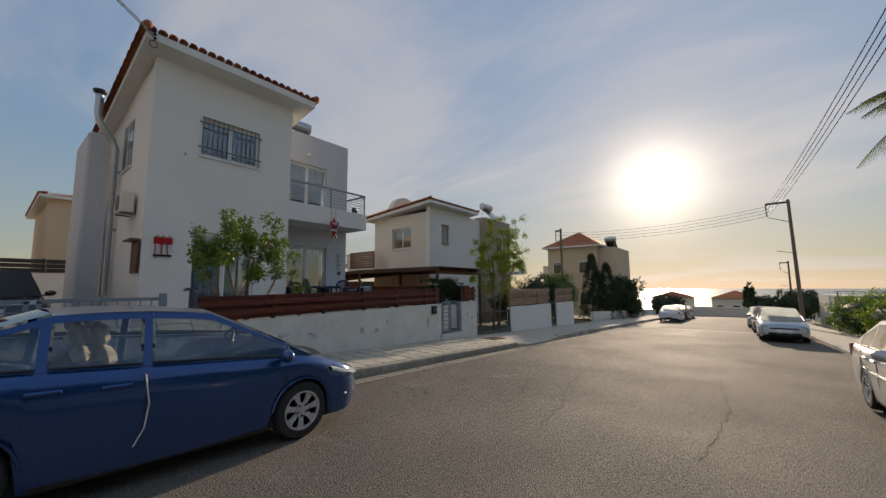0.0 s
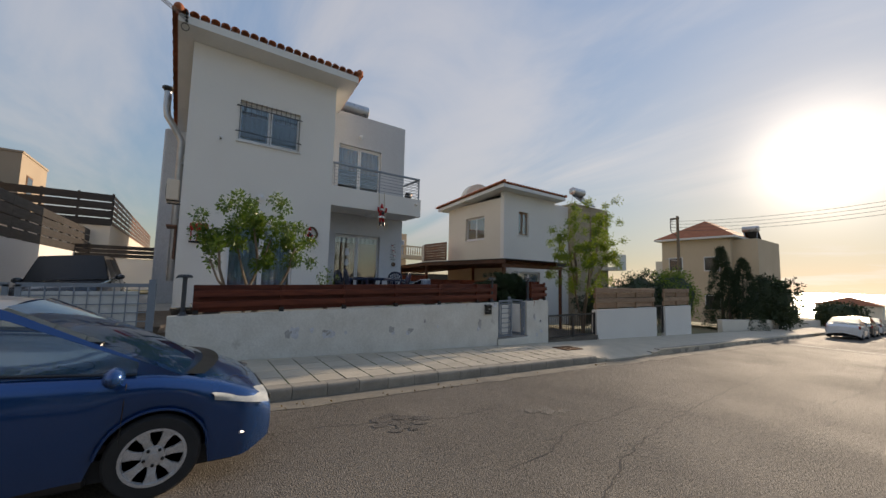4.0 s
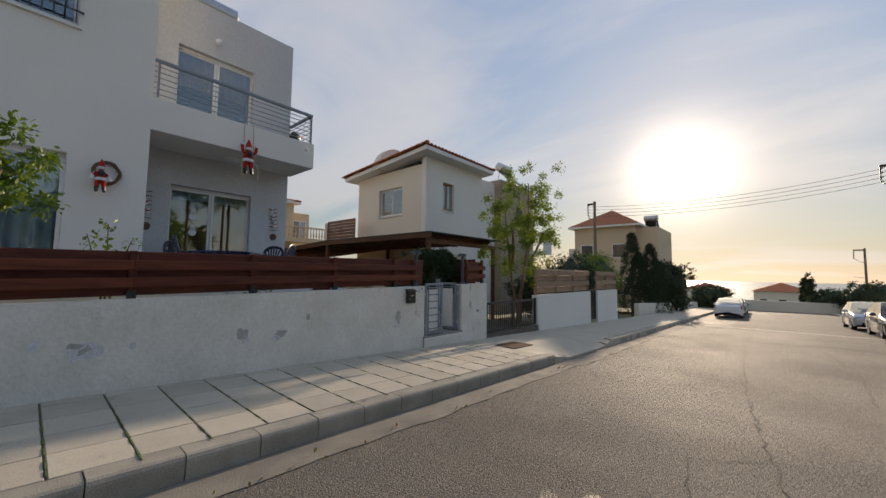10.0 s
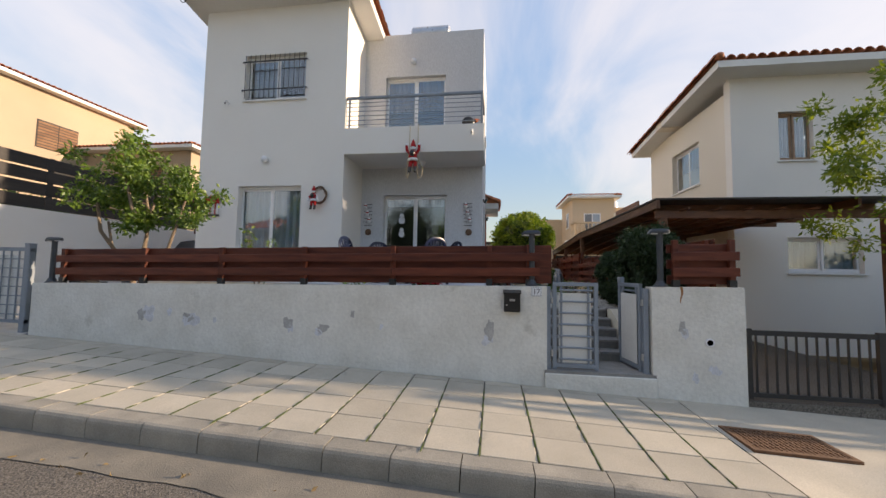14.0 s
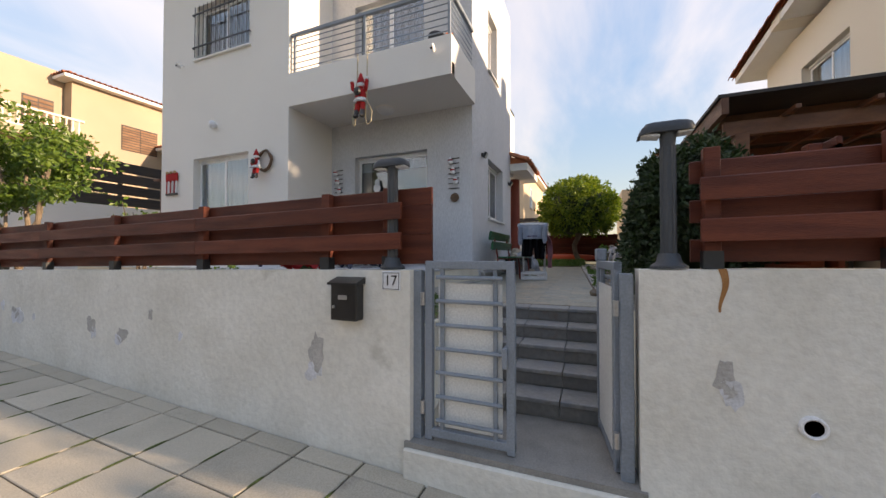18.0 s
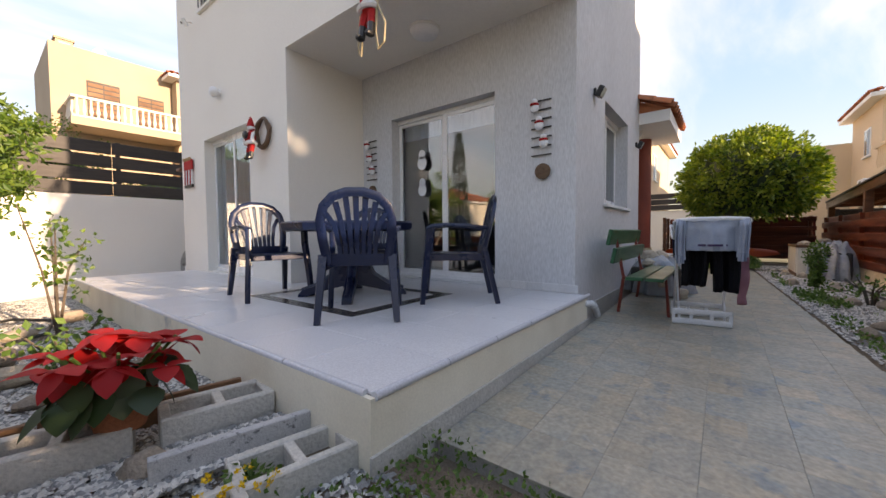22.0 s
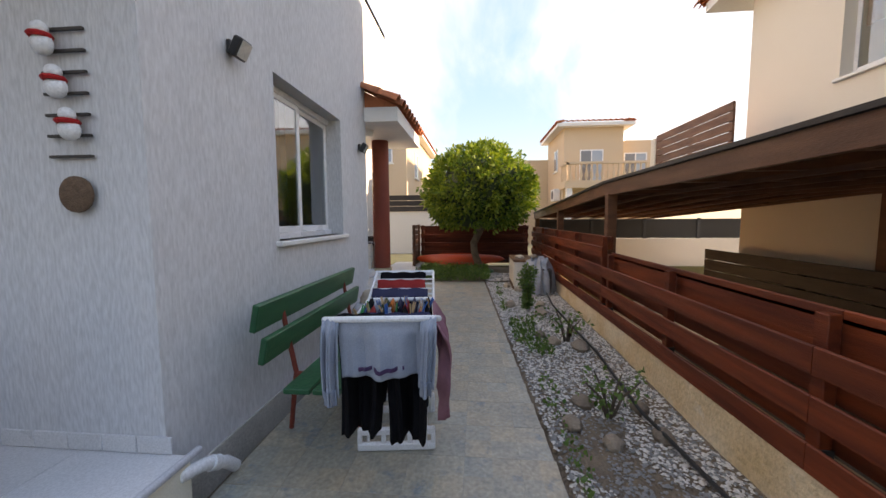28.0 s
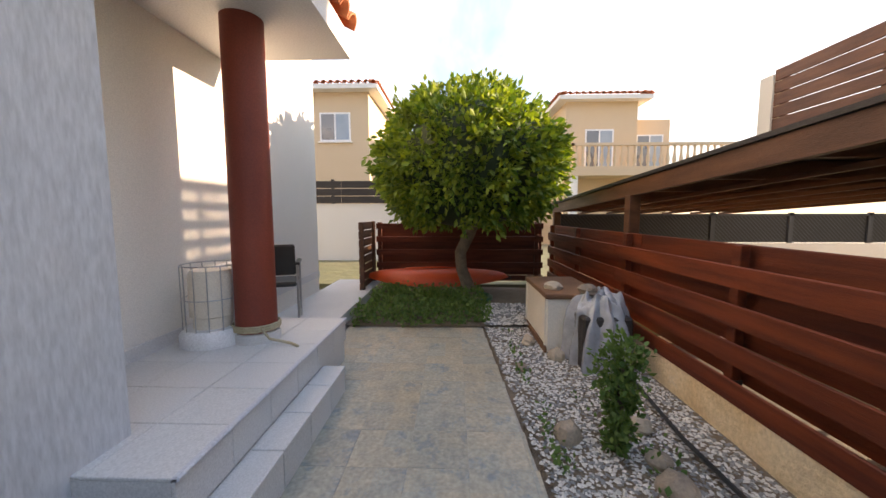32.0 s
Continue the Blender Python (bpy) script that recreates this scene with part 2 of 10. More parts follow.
def glass_mat(name, tint, rough=0.0, gloss=0.06):
    m = bpy.data.materials.new(name)
    m.use_nodes = True
    p = m.node_tree.nodes["Principled BSDF"]
    p.inputs["Base Color"].default_value = (*tint, 1)
    p.inputs["Transmission Weight"].default_value, p.inputs["Roughness"].default_value, p.inputs["IOR"].default_value = 1.0, rough, 1.5
    n, l = m.node_tree.nodes, m.node_tree.links
    gs, mx = n.new("ShaderNodeBsdfGlossy"), n.new("ShaderNodeMixShader")
    gs.inputs["Roughness"].default_value, mx.inputs[0].default_value = rough + 0.01, gloss
    l.new(p.outputs[0], mx.inputs[1])
    l.new(gs.outputs[0], mx.inputs[2])
    l.new(mx.outputs[0], n["Material Output"].inputs["Surface"])
    MATS[name] = m
    return m


mat("render_white", (0.80, 0.77, 0.715), (0.76, 0.73, 0.68), 0.9, 0.7, 140, 0.25, dist=0.004)
mat("render_grey", (0.60, 0.605, 0.615), (0.55, 0.555, 0.565), 0.9, 0.9, 75, 0.45, stretch=(1, 1, 0.22), dist=0.010)
mat("render_cream", (0.62, 0.49, 0.345), (0.58, 0.455, 0.31), 0.9, 0.5, 120, 0.2, dist=0.004)
mat("render_sand", (0.42, 0.33, 0.235), (0.385, 0.30, 0.215), 0.9, 0.5, 120, 0.2, dist=0.004)
mat("render_pale", (0.74, 0.68, 0.58), (0.70, 0.64, 0.54), 0.9, 0.5, 120, 0.2, dist=0.004)
mat("wall_paint", (0.74, 0.72, 0.655), (0.65, 0.625, 0.555), 0.9, 2.3, 26, 0.55, dist=0.014, c3=(0.56, 0.535, 0.47), wear=0.18, grain=(0.93, 1.05))
mat("wall_ochre", (0.74, 0.62, 0.44), (0.62, 0.45, 0.25), 0.92, 2.2, 42, 0.6, dist=0.02, c3=(0.66, 0.60, 0.50), wear=0.3)
mat("terrace_cream", (0.82, 0.755, 0.61), (0.72, 0.65, 0.51), 0.9, 2.4, 90, 0.2, dist=0.004, c3=(0.40, 0.39, 0.36), wear=0.30, grain=(0.95, 1.04))
mat("path_grout", (0.36, 0.335, 0.29), (0.30, 0.28, 0.25), 0.9, 6, 90, 0.2)
mat("bare_plaster", (0.36, 0.345, 0.32), (0.48, 0.46, 0.43), 0.95, 9, 70, 0.7)
mat("plaster_flake", (0.66, 0.67, 0.70), (0.54, 0.54, 0.54), 0.9, 14, 70, 0.5)
mat("white_trim", (0.78, 0.77, 0.74), (0.72, 0.71, 0.68), 0.6, 1.5, 90, 0.1)
mat("white_pvc", (0.80, 0.80, 0.80), (0.76, 0.76, 0.76), 0.3, 2, 80, 0.03)
mat("roof_tile", (0.48, 0.17, 0.075), (0.36, 0.115, 0.05), 0.85, 3.5, 60, 0.3, rand=0.25)
mat("asphalt", (0.170, 0.150, 0.125), (0.130, 0.115, 0.097), 0.80, 0.45, 75, 1.0, dist=0.015, c3=(0.18, 0.162, 0.14), wear=0.22, spec=0.15, grain=(0.4, 1.7))
mat("asphalt_patch", (0.075, 0.064, 0.052), (0.125, 0.108, 0.09), 0.6, 9, 62, 1.0, dist=0.02, grain=(0.6, 1.4))
mat("crack", (0.05, 0.045, 0.04), (0.07, 0.063, 0.055), 0.95, 6, 80, 0.3)
mat("road_dust", (0.26, 0.23, 0.18), (0.16, 0.145, 0.12), 0.95, 2.2, 90, 0.5)
mat("road_paint", (0.55, 0.54, 0.50), (0.35, 0.34, 0.32), 0.8, 5, 60, 0.3)
mat("paver", (0.50, 0.445, 0.355), (0.43, 0.385, 0.305), 0.9, 2.2, 110, 0.35, rand=0.10, c3=(0.33, 0.295, 0.245), wear=0.12)
mat("joint", (0.09, 0.08, 0.06), (0.13, 0.115, 0.085), 0.95, 5, 60, 0.5)
mat("moss", (0.10, 0.14, 0.03), (0.07, 0.09, 0.03), 0.95, 12, 90, 0.6)
mat("kerb", (0.36, 0.325, 0.265), (0.26, 0.24, 0.20), 0.9, 3, 90, 0.5, rand=0.10, c3=(0.14, 0.13, 0.115), wear=0.16)
mat("concrete", (0.54, 0.515, 0.46), (0.44, 0.42, 0.375), 0.92, 3.5, 60, 0.6, dist=0.012)
mat("terrazzo", (0.48, 0.475, 0.46), (0.42, 0.415, 0.40), 0.7, 45, 160, 0.3, c3=(0.12, 0.12, 0.12), wear=0.36)
mat("wood_red", (0.150, 0.034, 0.014), (0.080, 0.017, 0.008), 0.58, 2.0, 30, 0.3, rand=0.22, stretch=(1.0, 1.0, 9), spec=0.35)
mat("wood_redx", (0.205, 0.040, 0.011), (0.090, 0.016, 0.006), 0.55, 2.0, 30, 0.3, rand=0.22, stretch=(0.6, 4.0, 9), spec=0.35)
mat("wood_brown", (0.17, 0.07, 0.032), (0.095, 0.037, 0.018), 0.55, 2.0, 30, 0.3, rand=0.2, stretch=(1, 2, 6))
mat("wood_dark", (0.040, 0.033, 0.028), (0.028, 0.022, 0.019), 0.6, 2.0, 30, 0.3, rand=0.2, stretch=(1, 1, 8))
mat("wood_pale", (0.38, 0.25, 0.16), (0.28, 0.17, 0.10), 0.7, 2.0, 30, 0.3, rand=0.15, stretch=(1, 1, 8))
mat("wood_slat", (0.20, 0.10, 0.045), (0.14, 0.065, 0.03), 0.7, 2, 30, 0.3, rand=0.2)
mat("steel_grey", (0.24, 0.275, 0.315), (0.20, 0.235, 0.27), 0.45, 4, 90, 0.08)
mat("steel_lamp", (0.05, 0.058, 0.066), (0.04, 0.045, 0.052), 0.5, 5, 120, 0.15)
mat("steel_black", (0.018, 0.019, 0.02), (0.025, 0.025, 0.026), 0.45, 5, 90, 0.1)
mat("steel_zinc", (0.50, 0.51, 0.52), (0.40, 0.41, 0.42), 0.35, 3, 60, 0.08, metal=0.8)
mat("sheet_white", (0.72, 0.72, 0.69), (0.66, 0.66, 0.63), 0.5, 2, 80, 0.05)
mat("black_paint", (0.012, 0.012, 0.013), (0.02, 0.02, 0.02), 0.35, 5, 90, 0.06)
mat("floor_tile", (0.65, 0.645, 0.645), (0.61, 0.605, 0.61), 0.32, 1.2, 110, 0.05, rand=0.03)
mat("tile_edge", (0.55, 0.55, 0.57), (0.50, 0.50, 0.52), 0.4, 3, 90, 0.08, rand=0.03)
mat("tile_dark", (0.035, 0.032, 0.030), (0.06, 0.055, 0.05), 0.25, 9, 120, 0.05)
mat("porch_tile", (0.62, 0.605, 0.585), (0.58, 0.565, 0.545), 0.4, 1.5, 110, 0.06, rand=0.03)
mat("slate_tile", (0.41, 0.36, 0.285), (0.315, 0.30, 0.255), 0.42, 9.0, 40, 0.35, rand=0.08, c3=(0.22, 0.25, 0.26), wear=0.4, cells=0.1642, grain=(0.80, 1.16), veins=0.17)
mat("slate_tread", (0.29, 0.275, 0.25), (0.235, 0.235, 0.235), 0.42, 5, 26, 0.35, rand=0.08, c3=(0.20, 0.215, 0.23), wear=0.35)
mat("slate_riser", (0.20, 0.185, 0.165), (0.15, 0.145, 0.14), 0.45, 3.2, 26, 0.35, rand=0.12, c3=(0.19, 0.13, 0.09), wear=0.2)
mat("grout", (0.28, 0.265, 0.24), (0.22, 0.21, 0.195), 0.9, 6, 90, 0.2)
mat("soil", (0.15, 0.11, 0.075), (0.20, 0.155, 0.11), 0.95, 6, 50, 0.9, dist=0.03)
mat("dry_ground", (0.22, 0.19, 0.12), (0.13, 0.14, 0.06), 0.95, 0.08, 3, 0.5, dist=0.1)
mat("pebble_white", (0.66, 0.63, 0.57), (0.45, 0.43, 0.39), 0.75, 30, 90, 0.2)
mat("pebble_grey", (0.17, 0.175, 0.17), (0.27, 0.265, 0.25), 0.7, 30, 90, 0.2)
mat("boulder", (0.32, 0.25, 0.18), (0.22, 0.18, 0.14), 0.85, 7, 60, 0.6, rand=0.25, dist=0.02)
mat("boulder_pale", (0.50, 0.42, 0.31), (0.40, 0.33, 0.25), 0.85, 7, 60, 0.5, rand=0.15, dist=0.02)
mat("terracotta", (0.38, 0.13, 0.055), (0.30, 0.10, 0.045), 0.8, 6, 80, 0.3)
mat("chair_blue", (0.0045, 0.012, 0.045), (0.004, 0.010, 0.035), 0.3, 5, 150, 0.05)
mat("bench_green", (0.014, 0.115, 0.045), (0.010, 0.085, 0.035), 0.35, 4, 50, 0.25, stretch=(1, 1, 6), c3=(0.05, 0.14, 0.07), wear=0.1)
mat("bench_red", (0.24, 0.035, 0.018), (0.18, 0.028, 0.015), 0.5, 6, 60, 0.2)
mat("column_red", (0.235, 0.040, 0.020), (0.19, 0.033, 0.018), 0.6, 2, 90, 0.15)
mat("plastic_white", (0.76, 0.77, 0.78), (0.70, 0.71, 0.72), 0.35, 4, 90, 0.04)
mat("cloth_grey", (0.33, 0.37, 0.44), (0.27, 0.31, 0.38), 0.95, 9, 220, 0.35)
mat("cloth_black", (0.006, 0.006, 0.008), (0.010, 0.010, 0.012), 0.95, 9, 200, 0.3, spec=0.1)
mat("cloth_navy", (0.02, 0.024, 0.065), (0.03, 0.035, 0.085), 0.95, 9, 240, 0.6)
mat("cloth_cuff", (0.27, 0.31, 0.38), (0.22, 0.255, 0.32), 0.95, 9, 220, 0.35)
mat("cloth_purple", (0.07, 0.035, 0.10), (0.05, 0.025, 0.075), 0.95, 9, 220, 0.3)
mat("cloth_mauve", (0.36, 0.16, 0.19), (0.28, 0.12, 0.15), 0.95, 9, 200, 0.4)
mat("cloth_red", (0.40, 0.03, 0.025), (0.30, 0.02, 0.02), 0.95, 9, 200, 0.4)
mat("cloth_orange", (0.62, 0.17, 0.02), (0.5, 0.12, 0.015), 0.95, 9, 200, 0.4)
mat("cloth_green", (0.05, 0.09, 0.05), (0.07, 0.10, 0.06), 0.95, 9, 200, 0.4)
mat("peg_wood", (0.50, 0.33, 0.17), (0.40, 0.25, 0.12), 0.7, 20, 90, 0.2)
mat("peg_blue", (0.03, 0.16, 0.50), (0.02, 0.12, 0.40), 0.4, 20, 90, 0.05)
mat("peg_green", (0.02, 0.40, 0.12), (0.02, 0.3, 0.10), 0.4, 20, 90, 0.05)
mat("kayak_orange", (0.62, 0.075, 0.012), (0.52, 0.06, 0.012), 0.45, 1.5, 90, 0.08)
mat("bark", (0.26, 0.20, 0.14), (0.16, 0.12, 0.085), 0.9, 10, 50, 0.8, dist=0.02)
mat("bark_dark", (0.12, 0.09, 0.065), (0.07, 0.055, 0.04), 0.9, 10, 50, 0.8, dist=0.02)
mat("hose_black", (0.015, 0.016, 0.016), (0.022, 0.022, 0.022), 0.6, 9, 90, 0.1)
mat("car_blue", (0.012, 0.070, 0.230), (0.010, 0.062, 0.205), 0.26, 0.8, 300, 0.02, metal=0.55, coat=1.0)
mat("car_silver", (0.52, 0.54, 0.555), (0.48, 0.50, 0.515), 0.38, 0.8, 300, 0.02, metal=0.45, coat=0.9)
mat("car_white", (0.74, 0.74, 0.74), (0.70, 0.70, 0.70), 0.25, 0.8, 300, 0.02, coat=0.8)
mat("car_dark", (0.025, 0.03, 0.035), (0.02, 0.024, 0.03), 0.25, 0.8, 300, 0.02, coat=0.8)
mat("car_grey", (0.20, 0.20, 0.21), (0.17, 0.17, 0.18), 0.3, 0.8, 300, 0.02, metal=0.5, coat=0.8)
mat("tyre", (0.020, 0.020, 0.021), (0.03, 0.03, 0.03), 0.8, 8, 120, 0.3)
mat("alloy", (0.66, 0.66, 0.66), (0.58, 0.58, 0.58), 0.35, 6, 90, 0.04, metal=0.45)
mat("headlight", (0.62, 0.62, 0.56), (0.40, 0.41, 0.40), 0.08, 9, 60, 0.0, coat=1.0)
mat("indicator", (0.60, 0.16, 0.02), (0.50, 0.12, 0.015), 0.15, 9, 60, 0.05, coat=1.0)
# blue car's roof: greyer, lighter and duller than its body
mat("roof_grey", (0.10, 0.115, 0.14), (0.16, 0.165, 0.17), 0.5, 3, 120, 0.1, coat=0.4)
mat("tail_red", (0.35, 0.01, 0.01), (0.25, 0.01, 0.01), 0.2, 9, 60, 0.1, coat=1.0)
mat("seat_beige", (0.34, 0.32, 0.29), (0.28, 0.26, 0.24), 0.9, 8, 150, 0.2)
mat("limestone", (0.48, 0.40, 0.29), (0.40, 0.33, 0.235), 0.9, 4, 60, 0.6, rand=0.16, dist=0.02)
mat("curtain", (0.36, 0.43, 0.50), (0.28, 0.35, 0.42), 0.9, 2, 200, 0.3)
mat("blind_brown", (0.40, 0.27, 0.19), (0.34, 0.23, 0.16), 0.9, 3, 200, 0.3)
# room surfaces near black: the dimness behind the glass is in their colour
mat("room_dark", (0.055, 0.05, 0.045), (0.04, 0.037, 0.035), 0.9, 1, 30, 0.05)
mat("santa_red", (0.45, 0.015, 0.015), (0.38, 0.012, 0.012), 0.9, 15, 150, 0.3)
mat("rope", (0.50, 0.42, 0.28), (0.42, 0.35, 0.22), 0.9, 40, 200, 0.5)
mat("wicker", (0.17, 0.10, 0.06), (0.10, 0.06, 0.035), 0.8, 30, 120, 0.8)
mat("poly_sheet", (0.55, 0.57, 0.60), (0.45, 0.47, 0.50), 0.22, 3, 14, 0.6, dist=0.03, trans=0.35)
mat("skate_blue", (0.06, 0.05, 0.42), (0.05, 0.04, 0.36), 0.4, 8, 90, 0.1)
mat("rust_dark", (0.12, 0.06, 0.03), (0.18, 0.09, 0.045), 0.9, 12, 90, 0.4)
mat("rust", (0.30, 0.13, 0.04), (0.40, 0.20, 0.08), 0.9, 12, 90, 0.3)
mat("solar_tank", (0.55, 0.56, 0.57), (0.48, 0.49, 0.5), 0.3, 3, 60, 0.05, metal=0.6)
mat("sea", (0.10, 0.16, 0.20), (0.08, 0.13, 0.17), 0.25, 0.01, 0.3, 0.3, dist=0.4)
leaf_mat("leaf_lemon", (0.04, 0.095, 0.013), (0.13, 0.20, 0.028), 0.45, 0.3)
leaf_mat("leaf_round", (0.05, 0.115, 0.014), (0.21, 0.28, 0.035), 0.5, 0.35)
leaf_mat("leaf_hedge", (0.012, 0.032, 0.010), (0.038, 0.07, 0.02), 0.5, 0.12)
leaf_mat("leaf_feather", (0.07, 0.13, 0.015), (0.19, 0.24, 0.03), 0.6, 0.4)
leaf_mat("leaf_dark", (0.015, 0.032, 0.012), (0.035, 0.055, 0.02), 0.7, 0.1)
leaf_mat("leaf_palm", (0.07, 0.10, 0.035), (0.15, 0.16, 0.06), 0.5, 0.4)
leaf_mat("leaf_ground", (0.05, 0.115, 0.02), (0.12, 0.20, 0.04), 0.6, 0.2)
leaf_mat("leaf_red", (0.50, 0.007, 0.007), (0.28, 0.004, 0.005), 0.7, 0.25)
leaf_mat("flower_yellow", (0.75, 0.50, 0.02), (0.65, 0.42, 0.02), 0.6, 0.2)
leaf_mat("leaf_dry", (0.24, 0.17, 0.08), (0.16, 0.11, 0.05), 0.8, 0.15)
glass_mat("glass", (0.80, 0.90, 0.95), 0.0, 0.13)
glass_mat("glass_car", (0.55, 0.62, 0.60), 0.0, 0.05)
glass_mat("glass_frost", (0.85, 0.88, 0.90), 0.25)


# ---- building helpers ----
class Geo:
    """Vertices and faces gathered by shape calls, under a current transform."""

    def __init__(self, m=None):
        self.v, self.f, self.m = [], [], m or Matrix()

    def at(self, m=None):
        self.m = m or Matrix()
        return self

    def add(self, vs, fs):
        k = len(self.v)
        self.v += [tuple(self.m @ Vector(p)) for p in vs]
        self.f += [tuple(k + i for i in f) for f in fs]
        return self

    def box(self, x0, x1, y0, y1, z0, z1, b=0.0):
        if b <= 0:
            return self.add([(x0, y0, z0), (x1, y0, z0), (x1, y1, z0), (x0, y1, z0), (x0, y0, z1), (x1, y0, z1), (x1, y1, z1), (x0, y1, z1)],
                            [(3, 2, 1, 0), (4, 5, 6, 7), (0, 1, 5, 4), (1, 2, 6, 5), (2, 3, 7, 6), (3, 0, 4, 7)])
        b = min(b, (x1 - x0) * 0.45, (y1 - y0) * 0.45, (z1 - z0) * 0.45)
        X, Y, Z = (x0, x1), (y0, y1), (z0, z1)
        vs, idx = [], {}
        for i in (0, 1):
            for j in (0, 1):
                for k in (0, 1):
                    s = [(1 - 2 * a) * b for a in (i, j, k)]
                    for ax in range(3):
                        p = [X[i], Y[j], Z[k]]
                        for o in range(3):
                            if o != ax:
                                p[o] += s[o]
                        idx[i, j, k, ax] = len(vs)
                        vs.append(p)
        fs = []
        for ax in range(3):
            o1, o2 = (ax + 1) % 3, (ax + 2) % 3
            for s in (0, 1):
                ring = []
                for a, c in ((0, 0), (1, 0), (1, 1), (0, 1)):
                    key = [0, 0, 0]
                    key[ax], key[o1], key[o2] = s, a, c
                    ring.append(idx[(*key, ax)])
                fs.append(tuple(ring if s else ring[::-1]))
            for a in (0, 1):
                for c in (0, 1):
                    k0, k1 = [0, 0, 0], [0, 0, 0]
                    k0[ax], k1[ax] = 0, 1
                    k0[o1] = k1[o1] = a
                    k0[o2] = k1[o2] = c
                    q = [idx[(*k0, o1)], idx[(*k1, o1)], idx[(*k1, o2)], idx[(*k0, o2)]]
                    fs.append(tuple(q if a == c else q[::-1]))
        for i in (0, 1):
            for j in (0, 1):
                for k in (0, 1):
                    q = [idx[i, j, k, 0], idx[i, j, k, 1], idx[i, j, k, 2]]
                    fs.append(tuple(q if (i + j + k) % 2 else q[::-1]))
        return self.add(vs, fs)

    def tube(self, pts, r, n=8, caps=True):
        """A tube through points; r is one radius or one per point."""
        pts = [Vector(p) for p in pts]
        rs = r if isinstance(r, (list, tuple)) else [r] * len(pts)
        vs, fs = [], []
        up = None
        for i, p in enumerate(pts):
            d = (pts[min(i + 1, len(pts) - 1)] - pts[max(i - 1, 0)]).normalized()
            if up is None:
                up = Vector((0, 0, 1)) if abs(d.z) < 0.9 else Vector((1, 0, 0))
            a = d.cross(up).normalized()
            c = a.cross(d).normalized()
            up = c
            for k in range(n):
                t = 2 * math.pi * k / n
                vs.append(p + (a * math.cos(t) + c * math.sin(t)) * rs[i])
        for i in range(len(pts) - 1):
            for k in range(n):
                fs.append((i * n + k, i * n + (k + 1) % n, (i + 1) * n + (k + 1) % n, (i + 1) * n + k))
        if caps:
            fs.append(tuple(range(n))[::-1])
            fs.append(tuple((len(pts) - 1) * n + k for k in range(n)))
        return self.add(vs, fs)

    def lathe(self, prof, n=24, c=(0, 0, 0)):
        vs = [(c[0] + r * math.cos(2 * math.pi * k / n), c[1] + r * math.sin(2 * math.pi * k / n), c[2] + z) for r, z in prof for k in range(n)]
        fs = [(i * n + k, i * n + (k + 1) % n, (i + 1) * n + (k + 1) % n, (i + 1) * n + k) for i in range(len(prof) - 1) for k in range(n)]
        fs += [tuple(range(n))[::-1], tuple((len(prof) - 1) * n + k for k in range(n))]
        return self.add(vs, fs)

    def blob(self, c, r, n=10, k=7, rough=0.0, seed=0):
        """A lumpy rounded body with radii r."""
        vs, fs = [], []
        for i in range(k + 1):
            th = math.pi * i / k
            for j in range(n):
                ph = 2 * math.pi * j / n
                d = Vector((math.sin(th) * math.cos(ph), math.sin(th) * math.sin(ph), math.cos(th)))
                s = 1 + rough * noise.noise(d * 1.7 + Vector((seed * 3.1, seed * 1.7, seed)))
                vs.append((c[0] + d.x * r[0] * s, c[1] + d.y * r[1] * s, c[2] + d.z * r[2] * s))
        for i in range(k):
            for j in range(n):
                fs.append((i * n + j, (i + 1) * n + j, (i + 1) * n + (j + 1) % n, i * n + (j + 1) % n))
        return self.add(vs, fs)

    def prism(self, poly, axis, a, b):
        """A polygon in the two other axes, pushed along the axis from a to b."""
        n = len(poly)

        def put(p, h):
            q = list(p)
            q.insert("xyz".index(axis), h)
            return q
        vs = [put(p, a) for p in poly] + [put(p, b) for p in poly]
        fs = [(i, (i + 1) % n, n + (i + 1) % n, n + i) for i in range(n)] + [tuple(range(n))[::-1], tuple(range(n, 2 * n))]
        return self.add(vs, fs)

    def grid(self, fn, nu, nv):
        vs = [fn(i / nu, j / nv) for i in range(nu + 1) for j in range(nv + 1)]
        w = nv + 1
        return self.add(vs, [(i * w + j, (i + 1) * w + j, (i + 1) * w + j + 1, i * w + j + 1) for i in range(nu) for j in range(nv)])


def mesh(name, g, material, smooth=False):
    me = bpy.data.meshes.new(name)
    me.from_pydata(g.v, [], g.f)
    me.materials.append(MATS[material])
    bm = bmesh.new()
    bm.from_mesh(me)
    bmesh.ops.recalc_face_normals(bm, faces=bm.faces)
    bm.to_mesh(me)
    bm.free()
    if smooth:
        me.polygons.foreach_set("use_smooth", [True] * len(me.polygons))
        me.set_sharp_from_angle(angle=radians(38))
    return me


def raw_mesh(name, v, f, material):
    """A mesh of many loose pieces, without a pass over its normals."""
    me = bpy.data.meshes.new(name)
    me.from_pydata(v, [], f)
    me.materials.append(MATS[material])
    return me


def part(name, g, material, parent=None, label="", smooth=False, kind=""):
    ob = new(name, g if isinstance(g, bpy.types.Mesh) else mesh(name, g, material, smooth))
    if parent:
        ob.parent = parent
    return tagged(ob, label, kind=kind)


def thing(name, loc=(0, 0, 0), rz=0.0, label="", category="", group="", kind=""):
    ob = new(name)
    ob.empty_display_size = 0.1
    ob.matrix_basis = pose(*loc, 0, 0, rz)
    return tagged(ob, label, category, group, kind)


